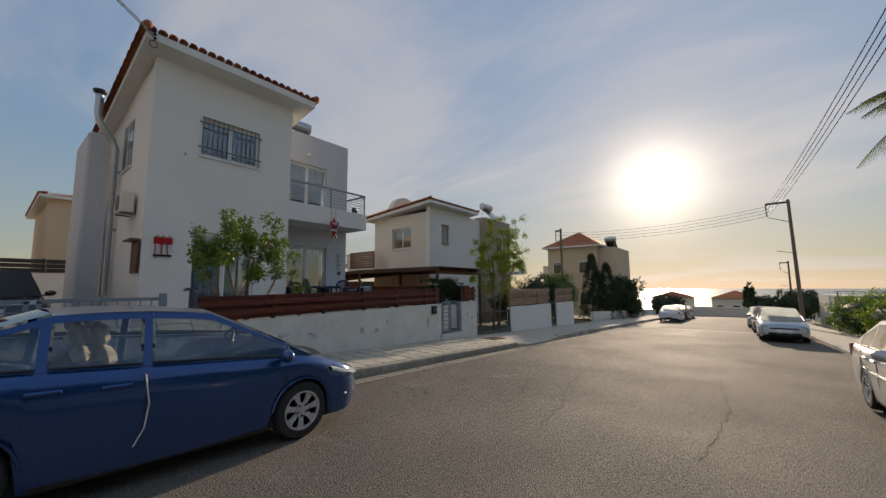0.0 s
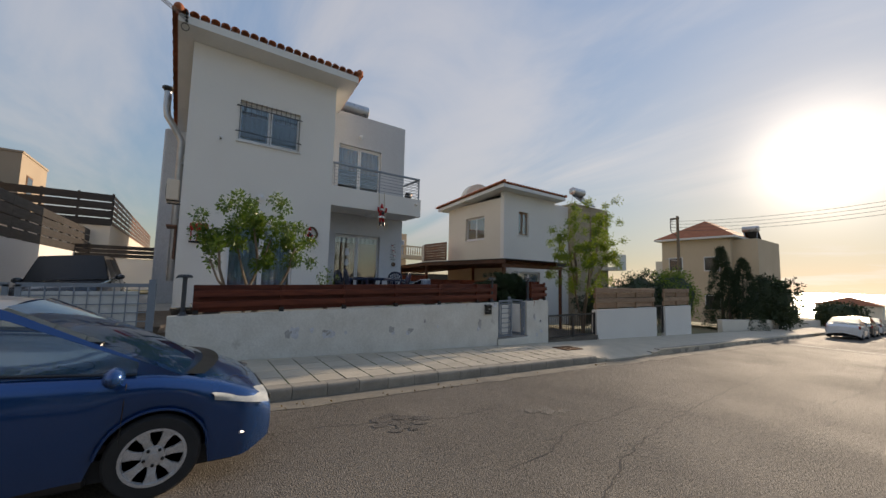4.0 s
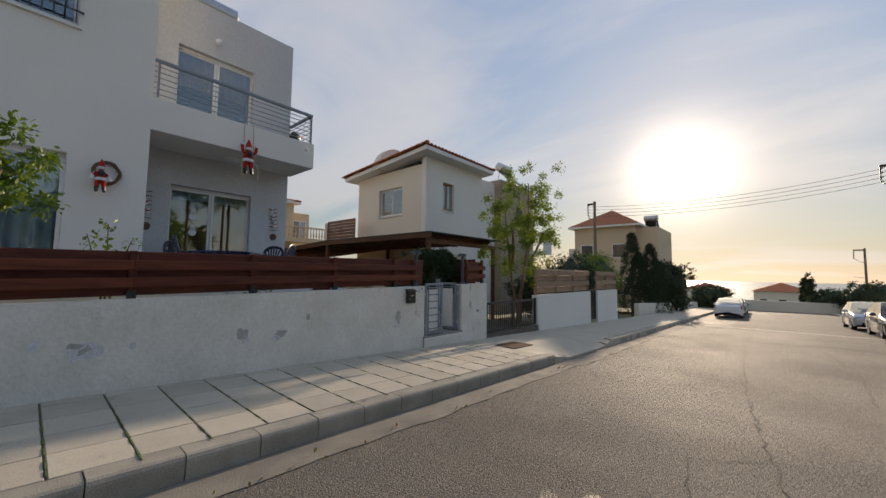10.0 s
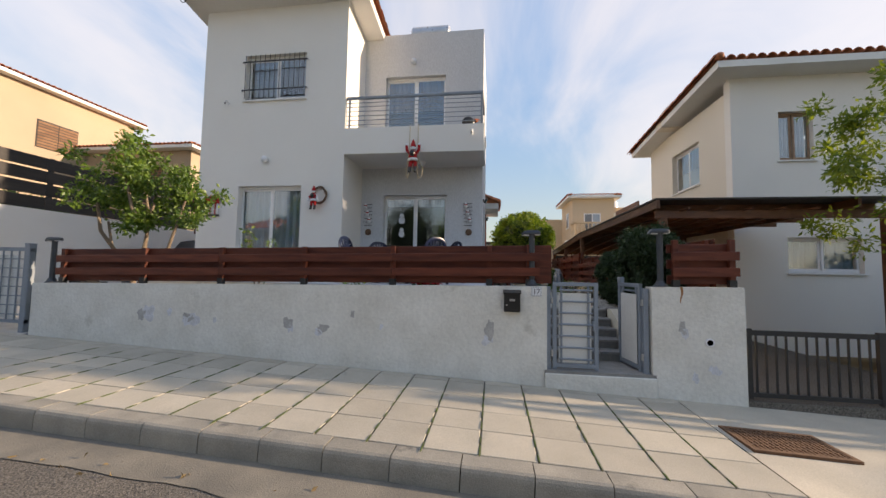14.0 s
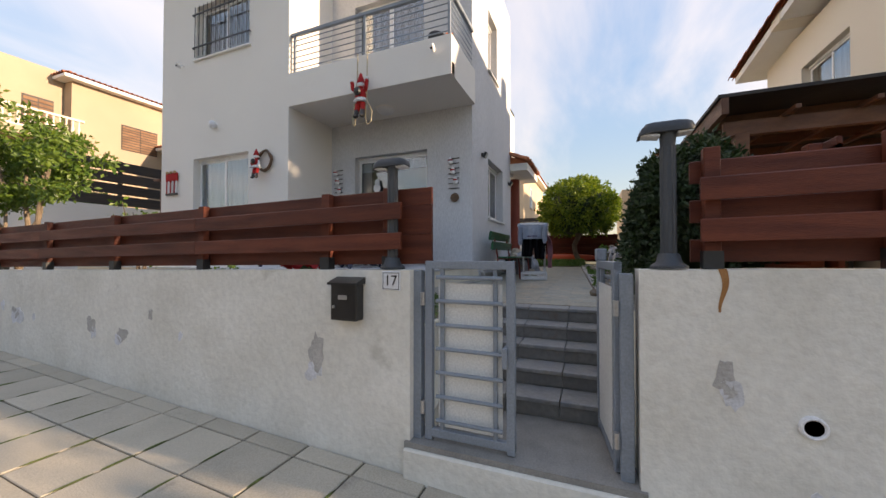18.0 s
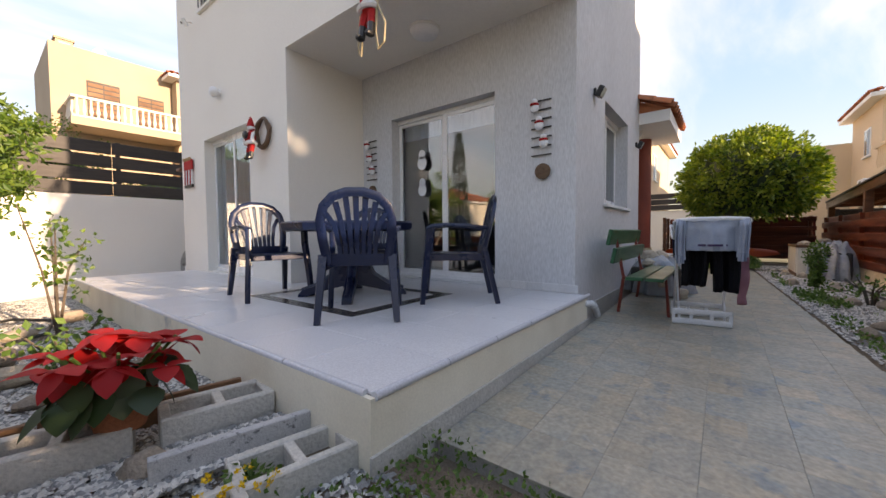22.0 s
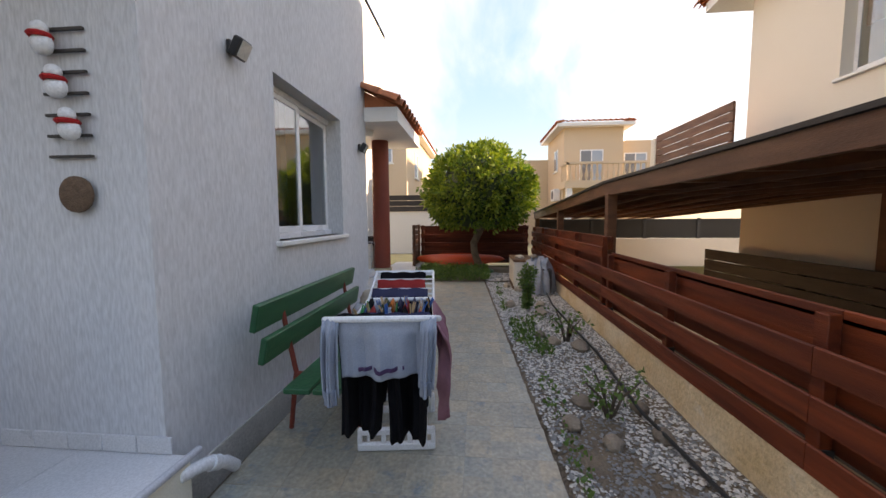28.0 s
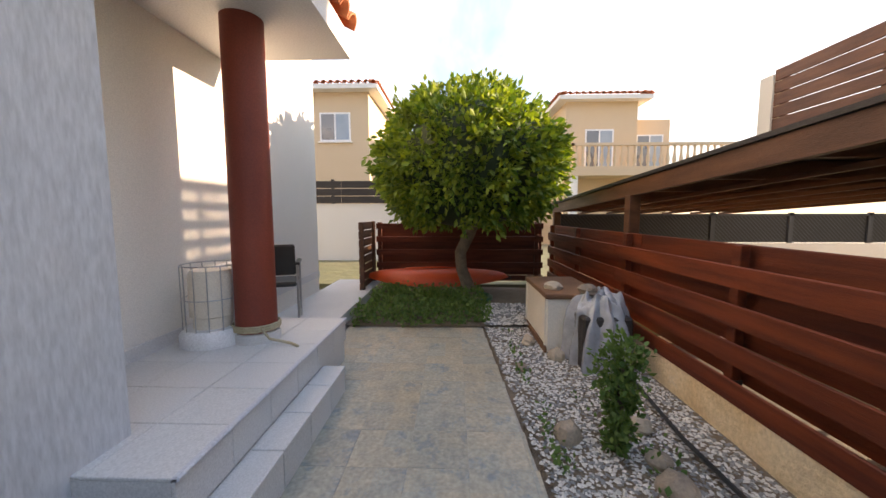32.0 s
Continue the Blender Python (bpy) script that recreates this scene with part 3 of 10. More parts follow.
def struct(name, g, material, label="", category="", smooth=False, parent=None):
    ob = part(name, g, material, parent, label, smooth)
    return tagged(ob, label, category, kind="structure")


def solid_wall(g, axis, at, thick, u0, u1, z0, z1, holes=()):
    """A wall in the plane axis = at .. at + thick, between u0 and u1, with real rectangular holes (u0, u1, z0, z1)."""
    us = sorted({u0, u1, *(h[0] for h in holes), *(h[1] for h in holes)})
    for a, b in zip(us[:-1], us[1:]):
        cut = sorted((h[2], h[3]) for h in holes if h[0] <= a + 1e-6 and h[1] >= b - 1e-6)
        z = z0
        for c0, c1 in [*cut, (z1, z1)]:
            if c0 > z + 1e-4:
                lo, hi = sorted((at, at + thick))
                g.box(*((lo, hi, a, b) if axis == "x" else (a, b, lo, hi)), z, c0)
            z = max(z, c1)
    return g


def grade(y):
    """Height of the pavement at the foot of the garden wall."""
    return 0.52 - 0.0415 * y


def road_z(x, y):
    return grade(y) - 0.225 + 0.012 * (x + 5.37)


def path_z(x):
    """Height of the tiled garden path, which climbs gently away from the steps."""
    return 0.97 + (-9.0 - x) * 0.0165
# ---- ground, road and pavements ----
def ground_z(x, y):
    if y <= 70:
        return grade(y) - 0.6 - 0.002 * min(0, x) * (1 if x < -25 else 0)
    return max(-34.0, grade(70) - 0.6 - (y - 70) * 0.075)


g = Geo()
gx = [-3000, -900, -300, -120, -60, -30, -21, -12, -5, 3, 12, 30, 80, 300, 900, 3000]
gy = [-2500, -800, -250, -80, -30, -10, 0, 10, 20, 30, 45, 70, 100, 160, 260, 400, 520, 640]
g.add([(x, y, ground_z(x, y)) for x in gx for y in gy], [(i * len(gy) + j, (i + 1) * len(gy) + j, (i + 1) * len(gy) + j + 1, i * len(gy) + j + 1) for i in range(len(gx) - 1) for j in range(len(gy) - 1)])
struct("ground", g, "dry_ground", "dry grassy ground falling gently towards the sea", "ground")
g = Geo()
g.grid(lambda u, v: (-4800 + 9600 * u, 380 + 4500 * v, -34.2), 8, 8)
struct("water", g, "sea", "calm grey sea reaching the horizon", "sea")

ROAD_W, ROAD_E = -5.37, 3.7
g = Geo()


def road_fn(u, v):
    x, y = ROAD_W + (ROAD_E - ROAD_W) * u, -30 + 100 * v
    return (x, y, road_z(x, y) + 0.02 * math.sin(math.pi * u) + 0.006 * noise.noise(Vector((x * 0.6, y * 0.4, 0))))


g.grid(road_fn, 24, 160)
road = struct("road", g, "asphalt", "worn grey asphalt road with fine cracks and patches", "road", smooth=True)


def road_top(x, y):
    u = (x - ROAD_W) / (ROAD_E - ROAD_W)
    return road_z(x, y) + 0.02 * math.sin(math.pi * u) + 0.006 * noise.noise(Vector((x * 0.6, y * 0.4, 0)))


def ribbon(pts, w, lift, jitter=0.0, seed=1, soft=False):
    """A thin strip laid on the road through plan points, with a ragged edge."""
    rnd = random.Random(seed)
    fine = []
    for (x0, y0), (x1, y1) in zip(pts[:-1], pts[1:]):
        n = max(2, int(math.hypot(x1 - x0, y1 - y0) / 0.12))
        fine += [(x0 + (x1 - x0) * i / n, y0 + (y1 - y0) * i / n) for i in range(n)]
    fine.append(pts[-1])
    fine = [(x + rnd.uniform(-jitter, jitter), y + rnd.uniform(-jitter, jitter)) for x, y in fine]
    vs, fs = [], []
    for i, (x, y) in enumerate(fine):
        a, b = fine[max(0, i - 1)], fine[min(len(fine) - 1, i + 1)]
        d = math.hypot(b[0] - a[0], b[1] - a[1]) or 1
        nx, ny = -(b[1] - a[1]) / d, (b[0] - a[0]) / d
        h = w * (1 + 0.35 * noise.noise(Vector((y * 1.3, seed, 0))) + 0.10 * noise.noise(Vector((y * 7, seed, 0))) if soft else rnd.uniform(0.5, 1.2)) / 2
        for s in (-1, 1):
            px, py = x + s * nx * h, y + s * ny * h
            vs.append((px, py, road_top(min(max(px, ROAD_W), ROAD_E), py) + lift))
    fs = [(2 * i, 2 * i + 1, 2 * i + 3, 2 * i + 2) for i in range(len(fine) - 1)]
    return vs, fs


def blot(cx, cy, r, seed, lift=0.007):
    """An uneven stain that follows the road's surface, as rings round its middle."""
    n, rings = 18, 4
    vs = [(cx, cy, road_top(cx, cy) + lift)]
    for j in range(1, rings + 1):
        for k in range(n):
            t = 2 * math.pi * k / n
            q = r * j / rings * (0.8 + 0.55 * noise.noise(Vector((math.cos(t) * 1.6, math.sin(t) * 1.6, seed))) + 0.12 * noise.noise(Vector((math.cos(t) * 5, math.sin(t) * 5, seed))))
            x, y = cx + q * math.cos(t), cy + q * 1.25 * math.sin(t)
            vs.append((x, y, road_top(x, y) + lift))
    fs = [(0, 1 + k, 1 + (k + 1) % n) for k in range(n)]
    for j in range(rings - 1):
        a = 1 + j * n
        fs += [(a + k, a + n + k, a + n + (k + 1) % n, a + (k + 1) % n) for k in range(n)]
    return vs, fs


g = Geo()
for i, pts in enumerate(([(-1.24, 4.0), (-1.35, 5.0), (-1.7, 6.1), (-1.95, 7.6), (-2.15, 9.5), (-2.3, 11.5), (-2.4, 14), (-2.5, 20), (-2.3, 30), (-2.0, 42)],
                         [(-2.1, 4.6), (-2.2, 5.4), (-2.55, 6.2), (-2.5, 7.2), (-2.65, 8.1)], [(-4.15, 2.6), (-4.05, 3.4), (-3.87, 4.25), (-3.6, 5.1), (-3.65, 5.9)],
                         [(0.5, 4.0), (0.7, 6.4), (0.5, 9.2)], [(-0.9, 12.0), (-0.6, 15.5), (-0.8, 20)], [(-2.65, 8.1), (-1.95, 8.6)])):
    g.add(*ribbon(pts, 0.013, 0.007, 0.03, 40 + i))
part("road_crack", g, "crack", road, "dark crack in the asphalt", kind="stuff")
g = Geo()
for i, (x, y, r) in enumerate(((-3.98, 4.12, 0.15), (-3.80, 4.0, 0.11), (-3.72, 4.25, 0.15), (-3.92, 4.42, 0.12), (-3.66, 4.5, 0.10), (-3.80, 4.66, 0.13), (-4.08, 4.30, 0.10), (-3.5, 4.35, 0.09), (-3.55, 4.1, 0.08),
                               (-3.28, 6.3, 0.12), (-3.15, 6.5, 0.14), (-3.3, 6.62, 0.08), (-3.05, 6.75, 0.10))):
    g.add(*blot(x, y, r, 7 + i))
part("oil_stain", g, "asphalt_patch", road, "dark oil stain on the asphalt", kind="stuff")
g = Geo()
g.add(*ribbon([(-5.17, -6), (-5.17, 11.6), (-5.1, 11.9), (-5.17, 30)], 0.42, 0.008, 0.0, 5, True))
part("gutter_dust", g, "road_dust", road, "pale dust along the kerb", kind="stuff")
g = Geo()
g.add(*ribbon([(-5.0, 27.6), (2.8, 26.6)], 0.22, 0.005, 0.01, 9))
part("stop_line", g, "road_paint", road, "worn white line across the road")

# west pavement: bed of joint sand, pavers and kerbstones on it come last
KERB_X0, KERB_X1, WALL_X = -5.57, -5.37, -7.36


def pave_z(x, y):
    return grade(y) - 0.016 * (x - WALL_X)


def slab(x0, x1, y0, y1, zt, depth, ny=1):
    """A slab whose top follows zt(x, y)."""
    q = Geo()
    for i in range(ny):
        a, b = y0 + (y1 - y0) * i / ny, y0 + (y1 - y0) * (i + 1) / ny
        c = [(x0, a), (x1, a), (x1, b), (x0, b)]
        q.add([(x, y, zt(x, y) - depth) for x, y in c] + [(x, y, zt(x, y)) for x, y in c], [(3, 2, 1, 0), (4, 5, 6, 7), (0, 1, 5, 4), (1, 2, 6, 5), (2, 3, 7, 6), (3, 0, 4, 7)])
    return q


def pave_bed(x, y):
    return pave_z(x, y) - 0.012


pavement_w = struct("pavement", slab(-7.52, KERB_X0, -30, 11.185, pave_bed, 0.5, 20), "joint", "concrete paving slabs on the pavement, dusty, with mossy joints", "pavement")


def drop_z(x, y):
    """The pavement where it dips to the road at the neighbour's drive."""
    k = min(1, max(0, (y - 11.3) / 0.7)) * min(1, max(0, (15.4 - y) / 0.9)) * min(1, max(0, (x + 6.0) / 0.75))
    return pave_z(x, y) - 0.16 * k - 0.004


g = Geo()
g.grid(lambda u, v: (-7.52 + 2.15 * u, 11.185 + 58 * v, drop_z(-7.52 + 2.15 * u, 11.185 + 58 * v)), 10, 120)
g.grid(lambda u, v: (-5.37, 11.185 + 58 * v, drop_z(-5.37, 11.185 + 58 * v) * (1 - u) + (grade(11.185 + 58 * v) - 0.35) * u), 1, 120)
struct("pavement", g, "paver", "pale concrete pavement with a dropped crossing", "pavement", smooth=True)
g = Geo()
for y in range(-30, 66, 6):
    q = slab(3.7, 3.9, y, y + 6, lambda x, yy: road_z(3.7, yy) + 0.12, 0.4)
    g.add(q.v, q.f)
    q = slab(3.9, 5.6, y, y + 6, lambda x, yy: road_z(3.7, yy) + 0.125, 0.4)
    g.add(q.v, q.f)
struct("pavement", g, "paver", "concrete pavement beside the road", "pavement")

# ---- the plot: raised garden fill ----
g = Geo()
g.box(-20.6, -7.6, -2.4, 11.9, -0.6, 0.30)
g.box(-18.0, -9.3, -0.2, 11.72, 0.30, 0.90)
g.box(-20.6, -18.0, -2.4, 11.72, 0.30, 1.05)
struct("ground", g, "soil", "raised garden soil", "ground")
g = Geo()
g.grid(lambda u, v: (-7.4 - 9.5 * u, -2.4 + 3.95 * v, 0.50 - 0.04 * v + 0.75 * u ** 1.2), 12, 2)
struct("drive", g, "concrete", "pale concrete driveway rising to the back", "driveway", smooth=True)

# ---- garden wall along the pavement ----
def wall_top(y):
    return 1.275 + (y - 1.45) * 0.0155


garden_wall = thing("garden_wall", label="low rendered garden wall, off-white paint with flaking patches", category="wall", kind="structure")


def wall_run(name, y0, y1, x0=-7.68, x1=-7.48, n=10, m="wall_paint", label=""):
    q = Geo()
    for i in range(n):
        a, b = y0 + (y1 - y0) * i / n, y0 + (y1 - y0) * (i + 1) / n
        c = [(x0, a), (x1, a), (x1, b), (x0, b)]
        q.add([(x, y, grade(y) - 0.3) for x, y in c] + [(x, y, wall_top(y) + 0.004 * noise.noise(Vector((y * 3, 0, 0)))) for x, y in c], [(4, 5, 6, 7), (1, 2, 6, 5), (3, 0, 4, 7)] + ([(0, 1, 5, 4)] if i == 0 else []) + ([(2, 3, 7, 6)] if i == n - 1 else []))
    return part(name, q, m, garden_wall, label)


wall_run("wall_long", 1.62, 9.65, n=40)
wall_run("wall_pier", 10.93, 11.99, n=6)


def patch(y, z, w, h, seed, m):
    """An uneven flaked patch, a few millimetres proud of the wall face."""
    rnd = random.Random(seed)
    ring = []
    for k in range(18):
        t = 2 * math.pi * k / 18
        q = 0.75 + 0.5 * noise.noise(Vector((math.cos(t) * 1.8, math.sin(t) * 1.8, seed * 1.3))) + rnd.uniform(-0.1, 0.1)
        ring.append((y + w * q * math.cos(t), z + h * q * math.sin(t)))
    q = Geo()
    q.add([(-7.4765, y, z)] + [(-7.4765 + rnd.uniform(0, 0.002), a, b) for a, b in ring] + [(-7.482, a, b) for a, b in ring],
          [(0, 1 + k, 1 + (k + 1) % 18) for k in range(18)] + [(1 + k, 19 + k, 19 + (k + 1) % 18, 1 + (k + 1) % 18) for k in range(18)])
    return part("flaked_patch", q, m, garden_wall, "bare patch where the paint has flaked")


for i, (y, z, w, h, m) in enumerate(((3.75, 0.86, 0.14, 0.16, "plaster_flake"), (3.62, 0.86, 0.07, 0.1, "bare_plaster"), (4.45, 0.80, 0.20, 0.14, "plaster_flake"), (4.42, 0.82, 0.13, 0.09, "bare_plaster"),
                                     (4.1, 0.90, 0.05, 0.07, "plaster_flake"), (6.02, 0.80, 0.11, 0.10, "bare_plaster"), (6.05, 0.72, 0.06, 0.08, "plaster_flake"), (6.55, 0.74, 0.13, 0.09, "bare_plaster"),
                                     (6.48, 0.69, 0.08, 0.06, "plaster_flake"), (6.98, 0.96, 0.04, 0.06, "bare_plaster"), (8.88, 0.82, 0.08, 0.15, "bare_plaster"), (8.85, 0.68, 0.09, 0.10, "plaster_flake"),
                                     (11.25, 0.93, 0.055, 0.11, "bare_plaster"), (11.27, 0.86, 0.06, 0.08, "plaster_flake"), (11.6, 0.43, 0.08, 0.07, "plaster_flake"), (11.38, 0.33, 0.05, 0.08, "plaster_flake"), (4.85, 0.80, 0.04, 0.05, "plaster_flake"), (7.4, 0.80, 0.035, 0.05, "plaster_flake"))):
    patch(y + 0.03, z, w * 1.0, h * 1.0, i + 1, m)
q = Geo()
q.grid(lambda u, v: (-7.4775, 11.27 + 0.012 * math.sin(v * 5) + (u - 0.5) * 0.035 * (1 - 0.75 * v), 1.432 - 0.20 * v), 2, 10)
part("rust_stain", q, "rust", garden_wall, "rust streak below the top edge")
g = Geo()
g.at(pose(-7.52, 11.58, 0.76, 0, 90, 0))
g.lathe([(0.035, -0.05), (0.035, 0.055), (0.042, 0.06), (0.05, 0.055), (0.05, -0.05)], 20)
dp = part("drain_pipe", g, "white_pvc", garden_wall, "white drain pipe end", smooth=True)
# flat black disc across the mouth paints the shade of the bore
part("pipe_bore", Geo().at(pose(-7.52, 11.58, 0.76, 0, 90, 0)).lathe([(0.0345, 0.05), (0.001, 0.05)], 20), "black_paint", dp, "black disc for the shade inside the pipe")

# ---- threshold, steps and their side walls ----
steps = thing("garden_steps", label="grey slate-tiled garden steps inside the gate", category="steps", kind="structure")
g = Geo()
g.box(-8.14, -7.46, 9.62, 10.96, -0.2, 0.335)
part("landing", g, "grout", steps)
g = Geo()
g.box(-7.48, -7.435, 9.62, 10.96, -0.2, 0.30, 0.01)
part("threshold", g, "wall_paint", steps, "chipped off-white threshold")
NOSE = [(-8.12, 0.471), (-8.39, 0.596), (-8.66, 0.721), (-8.93, 0.846), (-9.20, 0.971)]
for i, (x, z) in enumerate(NOSE):
    back = NOSE[i + 1][0] if i < 4 else -9.413
    g = Geo()
    g.box(back - 0.02, x - 0.012, 9.73, 10.88, z - 0.3, z - 0.03)
    part("step_core", g, "grout", steps)
    for j in range(3):
        a, b = 9.735 + j * 0.383, 9.735 + (j + 1) * 0.383 - 0.006
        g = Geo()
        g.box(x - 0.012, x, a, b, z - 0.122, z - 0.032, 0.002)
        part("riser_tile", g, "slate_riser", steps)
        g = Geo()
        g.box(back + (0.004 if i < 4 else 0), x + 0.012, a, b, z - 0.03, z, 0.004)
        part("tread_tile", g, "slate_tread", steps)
for a, b in ((9.48, 9.73), (10.9, 11.2)):
    g = Geo()
    lift = 0.02 if a < 10 else 0.0
    g.prism([(-7.69, 0.2), (-7.69, 0.46), (-8.1, 0.60 + lift), (-9.02, 0.985 + lift), (-9.2, 0.985 + lift), (-9.2, 0.2)], "y", a, b)
    part("step_wall", g, "terrace_cream", steps, "rendered kerb beside the steps")
part("bed_edge", Geo().box(-9.19, -7.70, 9.562, 9.60, 0.3, 0.99, 0.006), "terrace_cream", steps, "rendered edge of the planting bed")

# ---- main house ----
HX, RX, SY, LY = -10.63, -11.87, 8.66, 1.62
house = thing("house", label="two-storey white and grey rendered house with a red tiled roof", category="house", kind="structure")
DOORS = {"w1": (2.72, 4.37, 1.33, 3.58), "w2": (2.77, 4.37, 5.74, 6.90), "d1": (6.04, 7.73, 1.33, 3.58), "d2": (6.02, 7.66, 4.56, 6.83)}
g = solid_wall(Geo(), "x", HX, -0.25, LY, 5.42, 0.5, 8.15, (DOORS["w1"], DOORS["w2"]))
part("wall_front", g, "render_white", house)
g = solid_wall(Geo(), "x", RX, -0.25, 5.42, SY, 0.5, 8.02, (DOORS["d1"], DOORS["d2"]))
part("wall_recess", g, "render_grey", house, "grey combed render")
g = Geo().box(-17.4, HX - 0.25, LY, LY + 0.25, 0.5, 7.9)
part("wall_drive_side", g, "render_white", house)
# bay has the wall's white render; grey material carries its shade
part("stair_bay", Geo().box(-17.4, -14.9, 0.95, LY, 0.5, 7.05, 0.06), "render_grey", house, "stair bay standing out from the side wall, its shade put in as grey")
sw = part("side_window", Geo().box(-13.62, -12.48, LY - 0.012, LY + 0.02, 5.55, 6.95), "car_dark", house, "dark side window")
part("sill", Geo().box(-13.68, -12.42, LY - 0.05, LY - 0.0, 5.49, 5.545, 0.005), "white_trim", sw)
part("frame", Geo().box(-13.07, -13.02, LY - 0.02, LY - 0.013, 5.56, 6.94), "white_pvc", sw)
g = Geo().box(RX - 0.0, HX - 0.25, 5.17, 5.42, 0.5, 8.15)
g.box(-17.4, RX, 5.30, 5.42, 8.02, 8.15)
part("wall_return", g, "render_white", house)
SIDE_WIN, SIDE_UP = (-14.36, -12.99, 2.30, 3.58), (-13.80, -13.02, 5.52, 6.85)
g = solid_wall(Geo(), "y", SY, -0.25, -15.30, RX - 0.25, 0.5, 8.02, (SIDE_WIN, SIDE_UP))
g.box(RX - 0.25, RX - 0.0, SY - 0.25, SY, 8.0199, 8.02)
part("wall_garden_side", g, "render_grey", house, "grey combed render with vertical scratches")
g = Geo()
g.box(-15.30, -15.05, 7.97, SY - 0.25, 0.5, 8.02)
g.box(-19.30, -15.30, 7.72, 7.97, 0.5, 6.9)
g.box(-19.30, -19.05, LY + 0.25, 7.72, 0.5, 6.9)
g.box(-19.30, -17.4, LY, LY + 0.25, 0.5, 6.9)
part("wall_rear", g, "render_white", house)
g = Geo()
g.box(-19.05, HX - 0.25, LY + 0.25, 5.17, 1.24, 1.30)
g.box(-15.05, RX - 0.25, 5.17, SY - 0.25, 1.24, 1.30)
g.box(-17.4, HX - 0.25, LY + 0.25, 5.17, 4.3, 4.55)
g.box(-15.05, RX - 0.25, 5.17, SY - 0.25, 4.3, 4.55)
part("floor_slab", g, "room_dark", house)
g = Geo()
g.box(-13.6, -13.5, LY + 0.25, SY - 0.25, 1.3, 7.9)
part("partition", g, "room_dark", house)
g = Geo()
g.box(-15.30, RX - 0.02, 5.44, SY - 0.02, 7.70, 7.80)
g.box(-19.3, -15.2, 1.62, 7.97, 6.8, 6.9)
part("ceiling", g, "room_dark", house, "flat roof slab")
# skirting tiles at the wall foot
for k in range(5):
    g = Geo().box(RX, RX + 0.012, 7.75 + k * 0.19, 7.75 + (k + 1) * 0.19 - 0.004, 1.312, 1.40, 0.003)
    part("skirting_tile", g, "floor_tile", house)
g = Geo().box(-15.30, RX, SY, SY + 0.012, 0.9, 1.13)
part("skirting", g, "concrete", house, "dark grey plinth band")

# balcony
g = Geo().box(RX, HX - 0.02, 5.42, 8.72, 4.31, 4.52)
g.box(HX - 0.14, HX - 0.0, 5.42, 8.72, 4.312, 4.94)
g.box(RX + 0.001, HX - 0.14, 8.60, 8.72, 4.52, 4.94)
part("balcony", g, "render_white", house)
railing = part("balcony_railing", Geo().box(HX - 0.10, HX - 0.04, 5.42, 8.70, 5.66, 5.73, 0.01), "steel_grey", house, "grey steel railing")
for z in (5.04, 5.15, 5.26, 5.37, 5.48, 5.58):
    part("rail_bar", Geo().tube([(HX - 0.07, 5.43, z), (HX - 0.07, 8.66, z), (RX + 0.02, 8.66, z)], 0.010, 6), "steel_grey", railing, smooth=True)
part("side_rail", Geo().box(RX + 0.01, HX - 0.1, 8.63, 8.70, 5.66, 5.73, 0.01), "steel_grey", railing)
for y in (5.5, 7.08, 8.66):
    part("rail_post", Geo().box(HX - 0.09, HX - 0.05, y - 0.02, y + 0.02, 4.94, 5.68), "steel_grey", railing)

# main roof: single slope falling to the back, barrel tiles
ROOF = [(-10.08, 8.42), (-17.9, 7.02)]
RY0, RY1 = 1.27, 5.93


def roof_z(x):
    return ROOF[0][1] + (x - ROOF[0][0]) * (ROOF[1][1] - ROOF[0][1]) / (ROOF[1][0] - ROOF[0][0])


g = Geo().prism([(-10.08, 8.42), (-17.9, 7.02), (-17.9, 6.84), (-10.08, 8.22)], "y", RY0, RY1)
roof = part("roof", g, "white_trim", house, "white fascia and soffit under red barrel tiles")


def barrel(g, p0, p1, r, n=6):
    """A half-round roof tile from p0 to p1, arched upwards, with real thickness."""
    a, b = Vector(p0), Vector(p1)
    d = (b - a).normalized()
    s = d.cross(Vector((0, 0, 1))).normalized()
    u = s.cross(d)
    vs = []
    for p, q in ((a, r), (b, r * 0.82)):
        for rr in (q, q * 0.84):
            vs += [p + s * (rr * math.cos(math.pi * k / n)) + u * (rr * math.sin(math.pi * k / n)) for k in range(n + 1)]
    w = n + 1
    fs = [(k, k + 1, 2 * w + k + 1, 2 * w + k) for k in range(n)] + [(w + k, 3 * w + k, 3 * w + k + 1, w + k + 1) for k in range(n)]
    fs += [(k, w + k, w + k + 1, k + 1) for k in range(n)] + [(2 * w + k, 2 * w + k + 1, 3 * w + k + 1, 3 * w + k) for k in range(n)]
    return g.add(vs, fs)


field = Geo()
tile_front = None
ncol = 21
for i in range(ncol):
    y = RY0 + 0.10 + (RY1 - RY0 - 0.2) * i / (ncol - 1)
    for j in range(19):
        x0 = -10.02 - j * 0.40
        q = Geo()
        barrel(q, (x0, y, roof_z(x0) + 0.03), (x0 - 0.46, y, roof_z(x0 - 0.46) + 0.012), 0.105)
        if j == 0:
            part("roof_tile", mesh("roof_tile", q, "roof_tile", True), "roof_tile", roof)
        else:
            field.add(q.v, q.f)
part("roof_tiles", raw_mesh("roof_tiles", field.v, field.f, "roof_tile"), "roof_tile", roof, "rows of red barrel tiles", kind="stuff")
